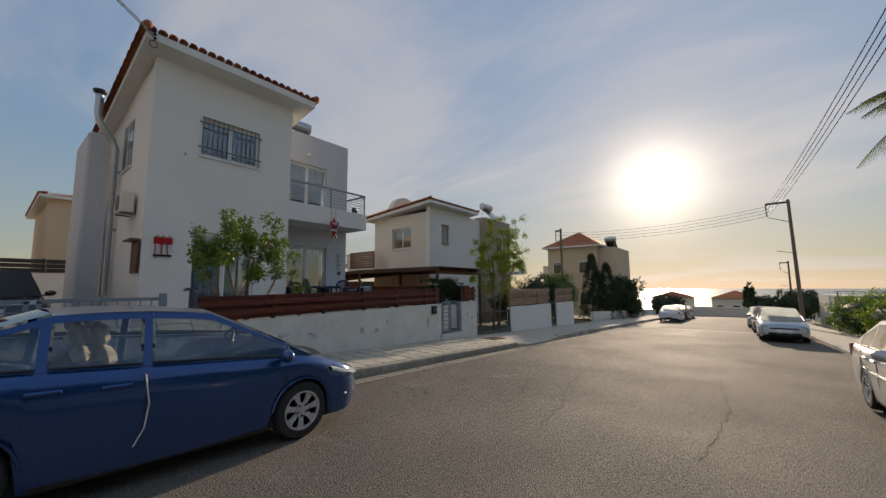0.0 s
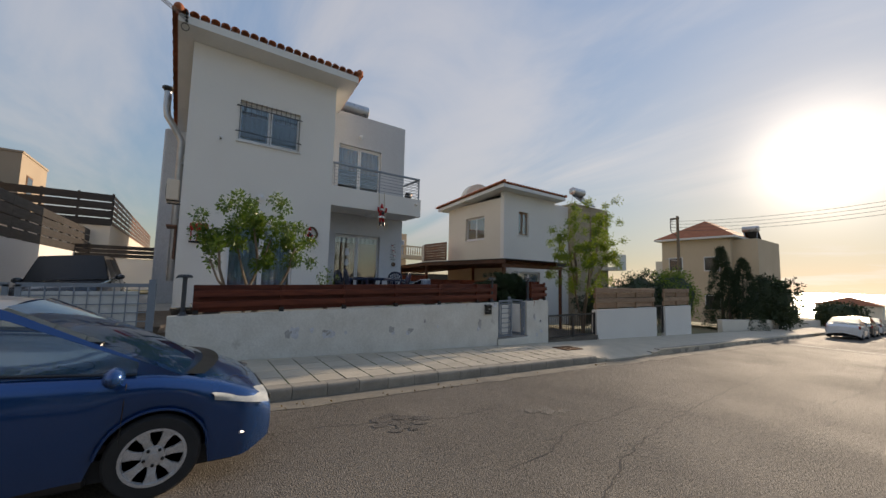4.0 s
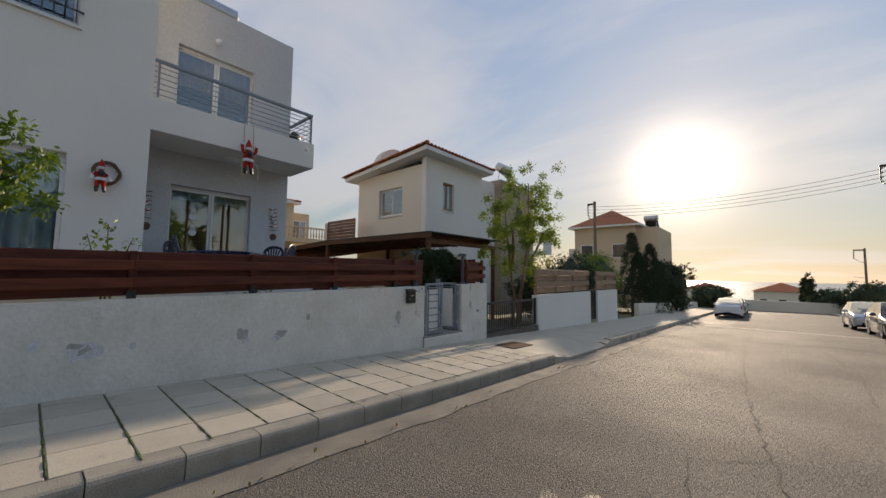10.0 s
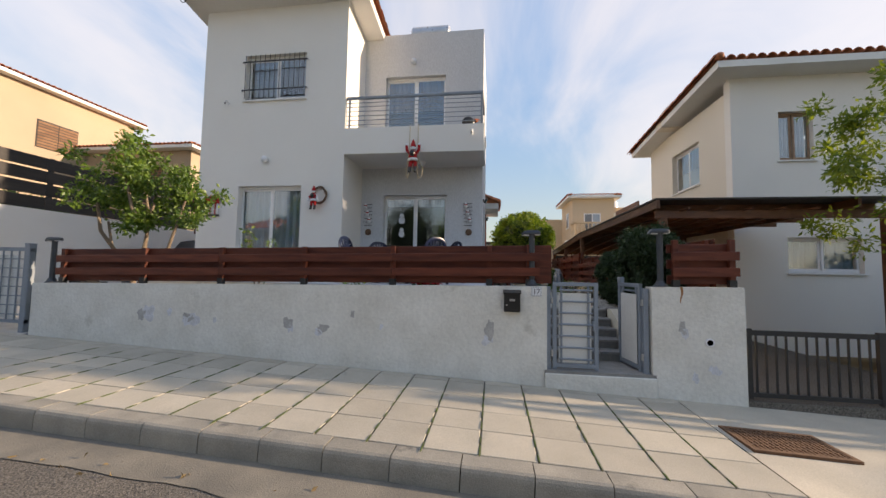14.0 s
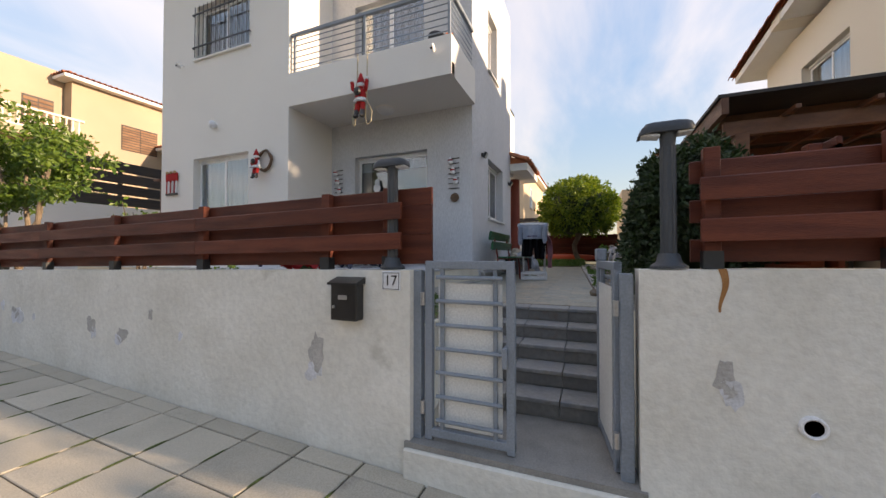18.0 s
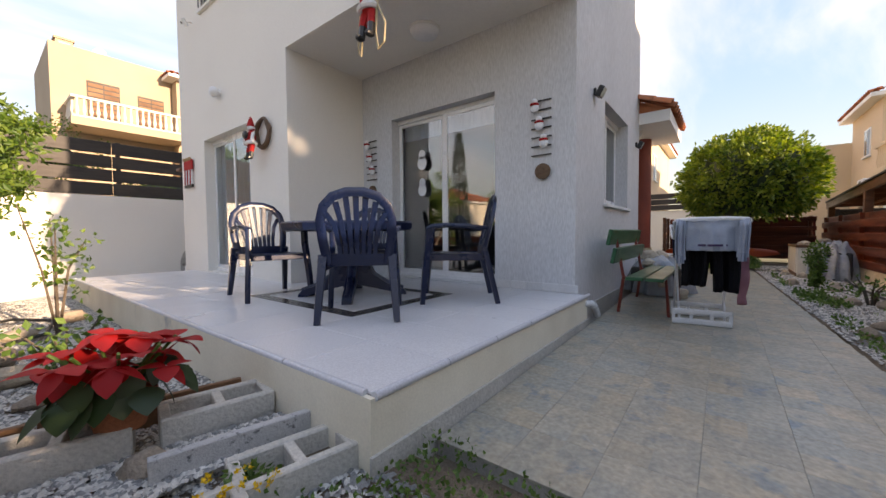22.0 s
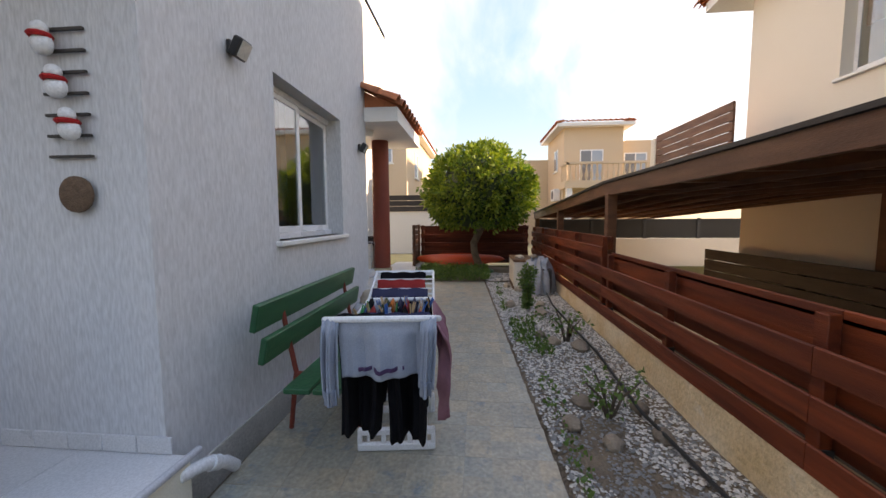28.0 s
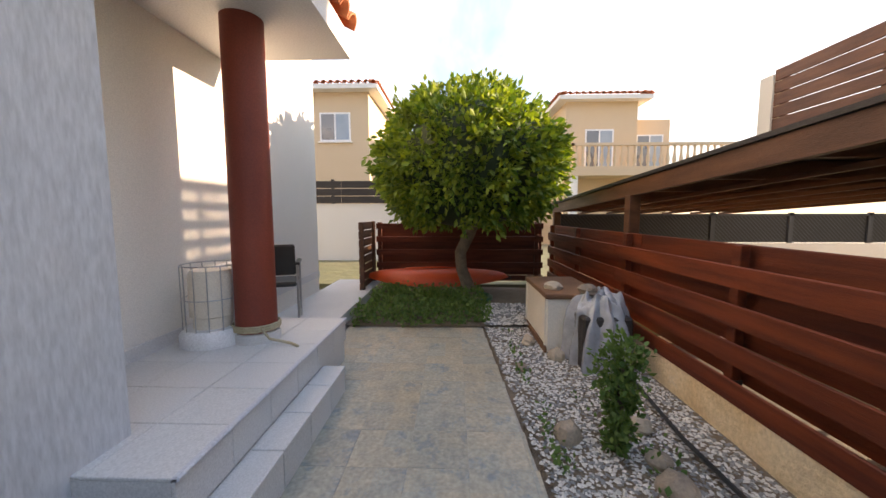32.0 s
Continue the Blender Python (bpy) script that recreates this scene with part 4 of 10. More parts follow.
for y in (RY0 - 0.02, RY1 + 0.02):
    for j in range(19):
        x0 = -10.05 - j * 0.40
        q = Geo()
        barrel(q, (x0, y, roof_z(x0) + 0.05), (x0 - 0.46, y, roof_z(x0 - 0.46) + 0.03), 0.12)
        part("verge_tile", mesh("verge_tile", q, "roof_tile", True), "roof_tile", roof)
for y in (RY0, RY1):
    q = Geo().blob((-10.02, y, 8.52), (0.11, 0.11, 0.1), 10, 6, 0.1, 3)
    part("corner_tile", q, "roof_tile", roof, smooth=True)

# porch at the side: tiled canopy on a round red column
g = Geo().box(-17.20, -15.27, 7.97, 9.12, 3.80, 3.99)
porch = part("porch_roof", g, "white_trim", house, "white porch canopy edged with red tiles")
for j in range(9):
    x0 = -15.35 - j * 0.21
    q = Geo()
    barrel(q, (x0, 9.18, 4.00), (x0, 8.72, 4.22), 0.10)
    part("roof_tile", mesh("roof_tile", q, "roof_tile", True), "roof_tile", porch)
for j in range(4):
    q = Geo()
    barrel(q, (-15.21, 9.14 - j * 0.26, 4.02 + j * 0.10), (-15.21, 8.84 - j * 0.26, 4.14 + j * 0.10), 0.11)
    part("verge_tile", mesh("verge_tile", q, "roof_tile", True), "roof_tile", porch)
g = Geo().prism([(7.98, 4.0), (9.10, 4.0), (7.98, 4.52)], "x", -17.19, -15.29)
part("porch_pitch", g, "roof_tile", porch, "red tiled slope")
g = Geo().lathe([(0.148, 1.56), (0.145, 2.0), (0.142, 3.80)], 28, (-16.52, 8.54, 0))
column = part("column", g, "column_red", house, "round dark red column", smooth=True)
part("column_collar", Geo().lathe([(0.165, 1.49), (0.165, 1.56), (0.15, 1.565)], 28, (-16.52, 8.54, 0)), "porch_tile", column, "grey tile collar", smooth=True)
q = Geo()
for k in range(3):
    q.tube([(-16.52 + 0.165 * math.cos(t / 12 * 2 * math.pi), 8.54 + 0.165 * math.sin(t / 12 * 2 * math.pi), 1.585 + 0.016 * k) for t in range(13)], 0.009, 6)
q.tube([(-16.39, 8.65, 1.60), (-16.34, 8.73, 1.55), (-16.40, 8.85, 1.50), (-16.34, 8.93, 1.50)], 0.01, 6)
part("rope", q, "rope", column, "pale rope tied round the foot")

# ---- terrace ----
TX, TZ, TY = -9.06, 1.31, 8.78
terrace = thing("terrace", label="raised terrace paved with pale grey tiles", category="terrace", kind="structure")
g = Geo().box(RX, TX + 0.02, 5.42, TY, 0.3, 1.295)
g.box(HX, TX + 0.02, 2.0, 5.42, 0.3, 1.295)
part("terrace_base", g, "terrace_cream", terrace, "cream rendered terrace edge, patchy")
g = Geo().box(RX, TX + 0.03, TY, TY + 0.015, 0.8, 1.07)
part("terrace_plinth", g, "concrete", terrace, "grey tile plinth")

# ---- porch floor and side steps ----
porch_floor = thing("porch_steps", label="pale tiled porch floor with a side step", category="steps", kind="structure")
part("porch_slab", Geo().box(-17.08, -15.05, 7.97, 9.03, 0.8, 1.475), "porch_tile", porch_floor)
part("porch_low", Geo().box(-20.3, -17.08, 7.97, 8.75, 0.8, 1.27), "porch_tile", porch_floor)
part("step_slab", Geo().box(-16.50, -14.83, 9.03, 9.20, 0.8, 1.27), "porch_tile", porch_floor)
for k in range(6):
    a = -15.05 - k * 0.34
    for j in range(3):
        part("floor_tile", Geo().box(a - 0.336, a, 7.98 + j * 0.36, 7.98 + (j + 1) * 0.36 - 0.004, 1.475, 1.49, 0.003), "porch_tile", porch_floor)
    part("riser_tile", Geo().box(a - 0.336, a, 9.03, 9.045, 1.29, 1.47, 0.003), "porch_tile", porch_floor)
    if a < -16.43:
        continue
    part("step_tile", Geo().box(max(a - 0.12, -16.51), a + 0.212, 9.047, 9.215, 1.27, 1.285, 0.004), "porch_tile", porch_floor)
    part("step_riser", Geo().box(max(a - 0.12, -16.50), a + 0.212, 9.20, 9.21, 1.08, 1.268, 0.002), "porch_tile", porch_floor)
part("porch_nosing", Geo().box(-17.09, -15.05, 9.03, 9.06, 1.472, 1.494, 0.006), "tile_edge", porch_floor)
part("porch_skirting", Geo().box(-19.3, -15.30, 7.97, 7.985, 1.49, 1.58), "floor_tile", porch_floor)

# ---- garden side wall to the neighbour, timber fence on it ----
side_wall = struct("garden_side_wall", Geo().box(-20.4, -7.70, 11.68, 11.86, 0.0, 1.34), "wall_ochre", "low ochre textured wall along the gravel bed", "wall")
# ---- windows and doors ----
def window(parent, name, axis, at, hole, inward, panes=2, frame="white_pvc", fw=0.055, sill=True, backing=None, label="", back_from=0.0, glass="glass", reveal=0.12):
    """A framed sliding window set back in its hole. inward: -1 or +1, the way into the building."""
    u0, u1, z0, z1 = hole
    p = at + inward * reveal

    def put(g, a, b, c, d, e, f, bev=0.0):
        lo, hi = sorted((p + inward * a, p + inward * b))
        return g.box(lo, hi, c, d, e, f, bev) if axis == "x" else g.box(c, d, lo, hi, e, f, bev)
    w = part(name, put(put(Geo(), 0, 0.07, u0, u1, z1 - fw, z1, 0.006), 0, 0.07, u0, u1, z0, z0 + fw, 0.006), frame, parent, label)
    step = (u1 - u0) / panes
    for i in range(panes):
        a, b = u0 + i * step, u0 + (i + 1) * step
        d = 0.005 if i % 2 else 0.035
        s = part("sash", put(put(Geo(), d, d + 0.028, a, a + fw, z0 + fw, z1 - fw, 0.004), d, d + 0.028, b - fw, b, z0 + fw, z1 - fw, 0.004), frame, w)
        part("sash_rail", put(put(Geo(), d, d + 0.026, a + fw, b - fw, z0 + fw, z0 + 2 * fw, 0.004), d, d + 0.026, a + fw, b - fw, z1 - 1.8 * fw, z1 - fw, 0.004), frame, s)
        gl = part("pane", put(Geo(), d + 0.010, d + 0.016, a + fw, b - fw, z0 + 2 * fw, z1 - 1.8 * fw), glass, s)
        gl.visible_shadow = False
    if backing:
        q = Geo()
        n = 28
        lo = p + inward * 0.16
        zb = z0 + (z1 - z0) * back_from

        def fold(u, v):
            du = 0.018 * math.sin(u * n * 2.2)
            pt = (lo + du, u0 + (u1 - u0) * u, zb + (z1 - zb) * v)
            return pt if axis == "x" else (pt[1], pt[0], pt[2])
        q.grid(fold, n * 2, 1)
        part("curtain", q, backing, w, "hanging curtain behind the glass", smooth=True)
    if sill:
        lo, hi = sorted((at - inward * 0.05, at + inward * reveal))
        q = Geo().box(lo, hi, u0 - 0.05, u1 + 0.05, z0 - 0.04, z0, 0.006) if axis == "x" else Geo().box(u0 - 0.05, u1 + 0.05, lo, hi, z0 - 0.04, z0, 0.006)
        part("window_sill", q, "white_trim", w, "pale stone sill")
    return w


window(house, "patio_door", "x", HX, DOORS["w1"], -1, 2, sill=False, backing="curtain", label="white sliding patio door with a pale curtain")
w2 = window(house, "window", "x", HX, DOORS["w2"], -1, 2, backing="curtain", back_from=0.82, label="white sliding window behind black bars")
window(house, "patio_door", "x", RX, DOORS["d1"], -1, 2, sill=False, backing="curtain", back_from=0.88, label="white sliding patio door reflecting the street")
window(house, "balcony_door", "x", RX, DOORS["d2"], -1, 2, sill=False, backing="blind_brown", back_from=0.62, label="white sliding balcony door with brown blinds")
window(house, "window", "y", SY, SIDE_WIN, -1, 2, label="white sliding window in a deep reveal", reveal=0.14)
window(house, "window", "y", SY, SIDE_UP, -1, 1, label="upstairs window with a pale sill")
bars = part("window_bars", Geo().box(HX + 0.03, HX + 0.05, 2.70, 4.42, 5.98, 6.005).box(HX + 0.03, HX + 0.05, 2.70, 4.42, 6.70, 6.725), "steel_black", w2, "black steel security bars")
for k in range(13):
    y = 2.78 + k * 0.13
    part("bar", Geo().tube([(HX + 0.04, y, 5.78), (HX + 0.04, y, 6.88)], 0.008, 6), "steel_black", bars)
for k in range(4):
    y, z = (2.70, 4.42)[k % 2], (5.99, 6.71)[k // 2]
    part("bar_anchor", Geo().tube([(HX - 0.02, y, z), (HX + 0.045, y, z)], 0.01, 6), "steel_black", bars)


# ---- small things fixed to the house ----
def wall_lamp(x, y, z, rot=0):
    t = thing("wall_lamp", (x, y, z), rot, "round white glass wall lamp on the render", "lamp", "wall lamps")
    part("base", Geo().at(pose(0, 0, 0, 0, 90, 0)).lathe([(0.05, 0.0), (0.05, 0.03), (0.03, 0.035)], 16), "white_pvc", t, smooth=True)
    part("shade", Geo().blob((0.085, 0, 0), (0.07, 0.075, 0.085), 14, 10), "plastic_white", t, "opal glass globe", smooth=True)
    return t


wall_lamp(HX, 3.42, 4.22)
wall_lamp(RX, 6.79, 7.20)
t = thing("ceiling_lamp", (-11.41, 7.07, 4.31), 0, "round white ceiling lamp under the balcony", "lamp")
part("shade", Geo().lathe([(0.16, 0.0), (0.17, -0.03), (0.15, -0.07), (0.09, -0.10), (0.01, -0.11)], 24), "plastic_white", t, smooth=True)
part("rim", Geo().lathe([(0.18, 0.0), (0.18, -0.02), (0.17, -0.022)], 24), "white_trim", t, smooth=True)
t = thing("ceiling_lamp", (-15.75, 8.5, 3.80), 0, "round pale ceiling lamp under the porch", "lamp")
part("shade", Geo().lathe([(0.13, 0.0), (0.14, -0.05), (0.12, -0.10), (0.01, -0.11)], 20), "plastic_white", t, smooth=True)
part("rim", Geo().lathe([(0.15, 0.0), (0.15, -0.02), (0.14, -0.022)], 20), "white_trim", t, smooth=True)


def spot(x, y, z, rz):
    t = thing("spotlight", (x, y, z), rz, "small black outdoor spotlight on the grey wall", "lamp", "spotlights")
    part("bracket", Geo().box(0, 0.03, -0.03, 0.03, -0.04, 0.04, 0.005), "black_paint", t)
    part("head", Geo().at(pose(0.07, 0, -0.01, 0, 28, 0)).box(-0.03, 0.035, -0.055, 0.055, -0.06, 0.06, 0.01), "black_paint", t)
    part("lens", Geo().at(pose(0.07, 0, -0.01, 0, 28, 0)).box(0.035, 0.039, -0.045, 0.045, -0.05, 0.05), "headlight", t, "clear lens")


spot(-12.50, SY, 3.53, 90)
spot(-14.98, SY, 3.40, 90)


def camera_box(x, y, z, rz):
    t = thing("security_camera", (x, y, z), rz, "small white security camera on the wall", "camera", "security cameras")
    part("mount", Geo().tube([(0, 0, 0), (0.05, 0, 0), (0.08, 0, -0.02)], 0.014, 8), "white_pvc", t)
    part("housing", Geo().at(pose(0.11, 0, -0.03, 0, 30, 0)).lathe([(0.03, -0.06), (0.034, -0.03), (0.034, 0.05), (0.024, 0.06)], 14), "white_pvc", t, smooth=True)
    part("eye", Geo().at(pose(0.11, 0, -0.03, 0, 120, 0)).lathe([(0.02, 0.055), (0.02, 0.064)], 12), "black_paint", t, "black lens")


camera_box(HX, 2.36, 5.69, 0)
camera_box(HX, 8.45, 4.74, 0)


def doll(name, label, x, y, z, h, pose_up=True, hat=True):
    """A small felt Christmas figure as one plain mesh."""
    s = h / 0.5
    g = Geo(Matrix.Translation((x, y, z)) @ Matrix.Scale(s, 4))
    g.blob((0, 0, 0.26), (0.06, 0.075, 0.11), 10, 7)
    g.blob((0, 0, 0.41), (0.045, 0.048, 0.052), 10, 7)
    if hat:
        g.lathe([(0.05, 0.43), (0.04, 0.47), (0.015, 0.54), (0.001, 0.56)], 10)
    for sy in (-1, 1):
        g.tube([(0, 0.06 * sy, 0.32), (0.03, 0.10 * sy, 0.36 if pose_up else 0.26), (0.03, 0.11 * sy, 0.46 if pose_up else 0.2)], 0.024, 7)
        g.tube([(0, 0.035 * sy, 0.17), (0.02, 0.045 * sy, 0.08), (0.03, 0.05 * sy, 0.0)], [0.035, 0.03, 0.026], 7)
        g.blob((0.045, 0.05 * sy, 0.0), (0.04, 0.026, 0.022), 8, 5)
    g.tube([(0.062 * math.cos(a), 0.078 * math.sin(a), 0.20) for a in [k * math.pi / 6 for k in range(13)]], 0.02, 6)
    for sy in (-1, 1):
        g.blob((0.03, 0.11 * sy, 0.455 if pose_up else 0.205), (0.03, 0.03, 0.025), 8, 5)
    g.blob((-0.01, 0.0, 0.40), (0.05, 0.055, 0.03), 8, 5)
    g.blob((0.075, 0.0, 0.30), (0.035, 0.05, 0.055), 8, 5)
    ob = part(name, g, "santa_red", None, smooth=True)
    for extra in ("plastic_white", "black_paint", "peg_wood"):
        ob.data.materials.append(MATS[extra])
    for p in ob.data.polygons:
        q = (p.center - Vector((x, y, z))) / s
        if abs(q.z - 0.20) < 0.019 or 0.385 < q.z < 0.43 and abs(q.y) < 0.056 or abs(q.y) > 0.085 and q.z > (0.43 if pose_up else 0.18):
            p.material_index = 1
        elif q.z < 0.045 or q.x > 0.055 and 0.24 < q.z < 0.36:
            p.material_index = 2
    return tagged(ob, label, "doll", "christmas figures")


doll("christmas_doll", "red felt Christmas doll climbing a rope under the balcony", HX + 0.10, 7.12, 3.82, 0.68)
t = thing("rope_ladder", (HX + 0.06, 7.12, 4.94), 0, "thin cream rope hanging over the balcony edge", "rope")
for sy in (-0.09, 0.10):
    part("rope", Geo().tube([(0.0, sy, 0.0), (0.012, sy * 1.05, -0.5), (0.05, sy * 1.3, -0.85), (0.05, sy * 2.0 + 0.03, -1.05), (0.05, sy * 1.9 + 0.02, -1.22), (0.05, sy * 1.3, -1.26), (0.05, sy * 1.0, -1.1), (0.045, sy * 1.2, -0.8)], 0.010, 6), "rope", t)
t = thing("wreath", (HX + 0.03, 4.86, 3.33), 0, "woven twig wreath hung on the white render", "wreath")
for k in range(3):
    part("ring", Geo().tube([(0.01 * k, (0.17 + 0.012 * math.sin(a * 5 + k)) * math.cos(a), (0.19 + 0.012 * math.cos(a * 4 + k)) * math.sin(a)) for a in [i * math.pi / 12 for i in range(25)]], 0.022, 6), "wicker", t, smooth=True)
doll("christmas_doll", "red and white Christmas doll sitting in the wreath", HX + 0.16, 4.78, 2.98, 0.50, False)
t = thing("hanging_figures", (HX + 0.02, 2.05, 3.05), 0, "red felt Christmas hanging with striped legs on the wall", "decoration")
part("cloth", Geo().box(0, 0.03, -0.20, 0.20, 0.10, 0.28, 0.01), "santa_red", t)
part("board", Geo().box(0.0, 0.03, -0.2, 0.2, -0.22, -0.17, 0.006), "black_paint", t)
for k in range(6):
    part("leg", Geo().tube([(0.02, -0.16 + k * 0.065, 0.10), (0.025, -0.16 + k * 0.065, -0.17)], 0.012, 6), "plastic_white" if k % 2 else "santa_red", t)
for k in range(3):
    part("head", Geo().blob((0.035, -0.13 + k * 0.13, 0.29), (0.03, 0.035, 0.035), 8, 6), "peg_wood", t, smooth=True)
for y, first in ((8.30, 1), (5.62, 0)):
    t = thing("ladder_decoration", (RX + 0.01, y, 2.66), 0, "small dark wooden ladder with snowman figures on the wall", "decoration", "ladder decorations")
    for k in range(7):
        part("rung", Geo().box(0, 0.014, -0.11, 0.11, 0.1 + k * 0.095, 0.112 + k * 0.095), "wood_dark", t)
    for k in range(3):
        s = part("snowman", Geo().blob((0.04, -0.06 + 0.05 * k, 0.60 - 0.19 * k), (0.035, 0.05, 0.05), 10, 7).blob((0.045, -0.06 + 0.05 * k, 0.665 - 0.19 * k), (0.03, 0.034, 0.034), 10, 7), "plastic_white", t, smooth=True)
        part("scarf", Geo().tube([(0.045 + 0.034 * math.cos(a), -0.06 + 0.05 * k + 0.036 * math.sin(a), 0.635 - 0.19 * k) for a in [i * math.pi / 5 for i in range(11)]], 0.012, 6), "santa_red", s, "red scarf")
    part("plaque", Geo().at(pose(0.01, 0.02, -0.07, 0, 90, 0)).lathe([(0.085, 0.0), (0.085, 0.014), (0.075, 0.018)], 20), "wicker", t, "oval brown plaque", smooth=True)
# snowman stickers on the patio door
for z, s in ((2.92, 0.095), (2.55, 0.085)):
    g = Geo()
    for dz, r in ((0, 1.0), (1.25, 0.7)):
        g.add([(RX - 0.105, 6.52, z + dz * s)] + [(RX - 0.105, 6.52 + s * r * 0.9 * math.cos(a), z + dz * s + s * r * math.sin(a)) for a in [k * math.pi / 8 for k in range(16)]], [(0, 1 + k, 1 + (k + 1) % 16) for k in range(16)])
    tagged(part("window_sticker", g, "plastic_white"), "white snowman sticker on the patio door glass", "sticker", "window stickers")
# toy bird on the balcony, pipe from the terrace
t = thing("bird_figure", (HX - 0.3, 8.35, 4.95), 20, "black and orange toy bird on the balcony", "toy")
part("body", Geo().blob((0, 0, 0.14), (0.10, 0.16, 0.14), 12, 8), "black_paint", t, smooth=True)
part("beak", Geo().at(pose(0.0, 0.16, 0.2, -70, 0, 0)).lathe([(0.05, 0), (0.03, 0.06), (0.004, 0.12)], 10), "cloth_orange", t, smooth=True)
part("wing", Geo().blob((0.09, -0.02, 0.15), (0.03, 0.13, 0.09), 10, 6), "black_paint", t, smooth=True)
t = thing("waste_pipe", (-11.95, 8.74, 1.2), 0, "white plastic waste pipe from the terrace edge", "pipe")
part("pipe", Geo().tube([(0.12, -0.05, 0.03), (0.12, 0.03, 0.03), (0.02, 0.06, 0.02), (-0.12, 0.07, -0.06), (-0.2, 0.07, -0.14)], 0.033, 12), "white_pvc", t, smooth=True)
part("socket", Geo().tube([(-0.02, 0.065, 0.0), (-0.07, 0.07, -0.03)], 0.04, 12), "white_pvc", t, smooth=True)

# flue, air conditioner and timber on the drive side
t = thing("flue", (-13.9, LY - 0.16, 1.6), 0, "galvanised chimney flue up the side of the house", "chimney")
part("pipe", Geo().tube([(0, 0, 0.2), (0, 0, 4.75), (0, -0.12, 5.0), (0, -0.42, 5.5), (0, -0.46, 5.75), (0, -0.46, 6.35)], 0.10, 14), "steel_zinc", t, smooth=True)
part("cap", Geo().lathe([(0.11, 6.32), (0.13, 6.36), (0.17, 6.40), (0.17, 6.46), (0.12, 6.47)], 16, (0, -0.46, 0)), "steel_black", t, smooth=True)
for z in (2.2, 4.0):
    part("bracket", Geo().box(-0.12, 0.12, -0.02, 0.17, z, z + 0.04), "steel_zinc", t)
t = thing("air_conditioner", (-11.75, LY - 0.02, 4.0), 0, "beige outdoor air conditioner unit on the side wall", "air conditioner")
part("case", Geo().box(-0.38, 0.38, -0.32, -0.04, 0, 0.55, 0.02), "render_pale", t)
part("grille", Geo().at(pose(0, -0.325, 0.28, 90, 0, 0)).lathe([(0.22, 0), (0.21, 0.012), (0.05, 0.014)], 20), "steel_lamp", t, smooth=True)
for x in (-0.3, 0.26):
    part("bracket", Geo().box(x, x + 0.04, -0.3, 0.0, -0.03, 0), "steel_black", t)
t = thing("timber_shutter", (-10.95, LY - 0.03, 2.2), 0, "brown timber hood over a narrow side window", "shutter")
part("hood", Geo().box(-0.35, 0.35, -0.22, 0, 1.0, 1.05, 0.01), "wood_brown", t)
part("panel", Geo().box(-0.3, 0.3, -0.05, 0, 0.2, 1.0, 0.01), "wood_brown", t)

# ---- mailbox, number plate, lamps on the garden wall ----
t = thing("mailbox", (-7.48, 9.20, 1.205), 0, "black metal mailbox fixed to the garden wall", "mailbox")
part("body", Geo().box(0.0, 0.085, -0.105, 0.105, -0.14, 0.10, 0.008), "black_paint", t)
part("lid", Geo().prism([(-0.002, 0.10), (0.105, 0.095), (0.105, 0.11), (-0.002, 0.145)], "y", -0.115, 0.115), "black_paint", t)
part("door", Geo().box(0.085, 0.09, -0.09, 0.09, -0.125, 0.03, 0.002), "black_paint", t)
part("name_slot", Geo().box(0.09, 0.093, -0.035, 0.035, 0.0, 0.028), "steel_zinc", t, "brass name plate")
part("lock", Geo().at(pose(0.09, -0.07, -0.05, 0, 90, 0)).lathe([(0.011, 0), (0.011, 0.008), (0.006, 0.009)], 12), "steel_zinc", t, "chrome lock")
t = thing("house_number", (-7.48, 9.515, 1.33), 0, "white number plate reading 17 on the wall", "sign")
part("plate", Geo().box(0.0, 0.008, -0.068, 0.068, -0.062, 0.062, 0.003), "plastic_white", t)
part("border", Geo().box(0.008, 0.0095, -0.06, 0.06, 0.050, 0.054).box(0.008, 0.0095, -0.06, 0.06, -0.054, -0.050).box(0.008, 0.0095, -0.06, -0.056, -0.05, 0.05).box(0.008, 0.0095, 0.056, 0.06, -0.05, 0.05), "black_paint", t)
fc = bpy.data.curves.new("digits", "FONT")
fc.body, fc.size, fc.extrude, fc.align_x, fc.align_y = "17", 0.095, 0.001, "CENTER", "CENTER"
digits = new("digits", fc)
digits.data.materials.append(MATS["black_paint"])
digits.parent = t
digits.matrix_basis = pose(0.010, 0, 0, 90, 0, 90)


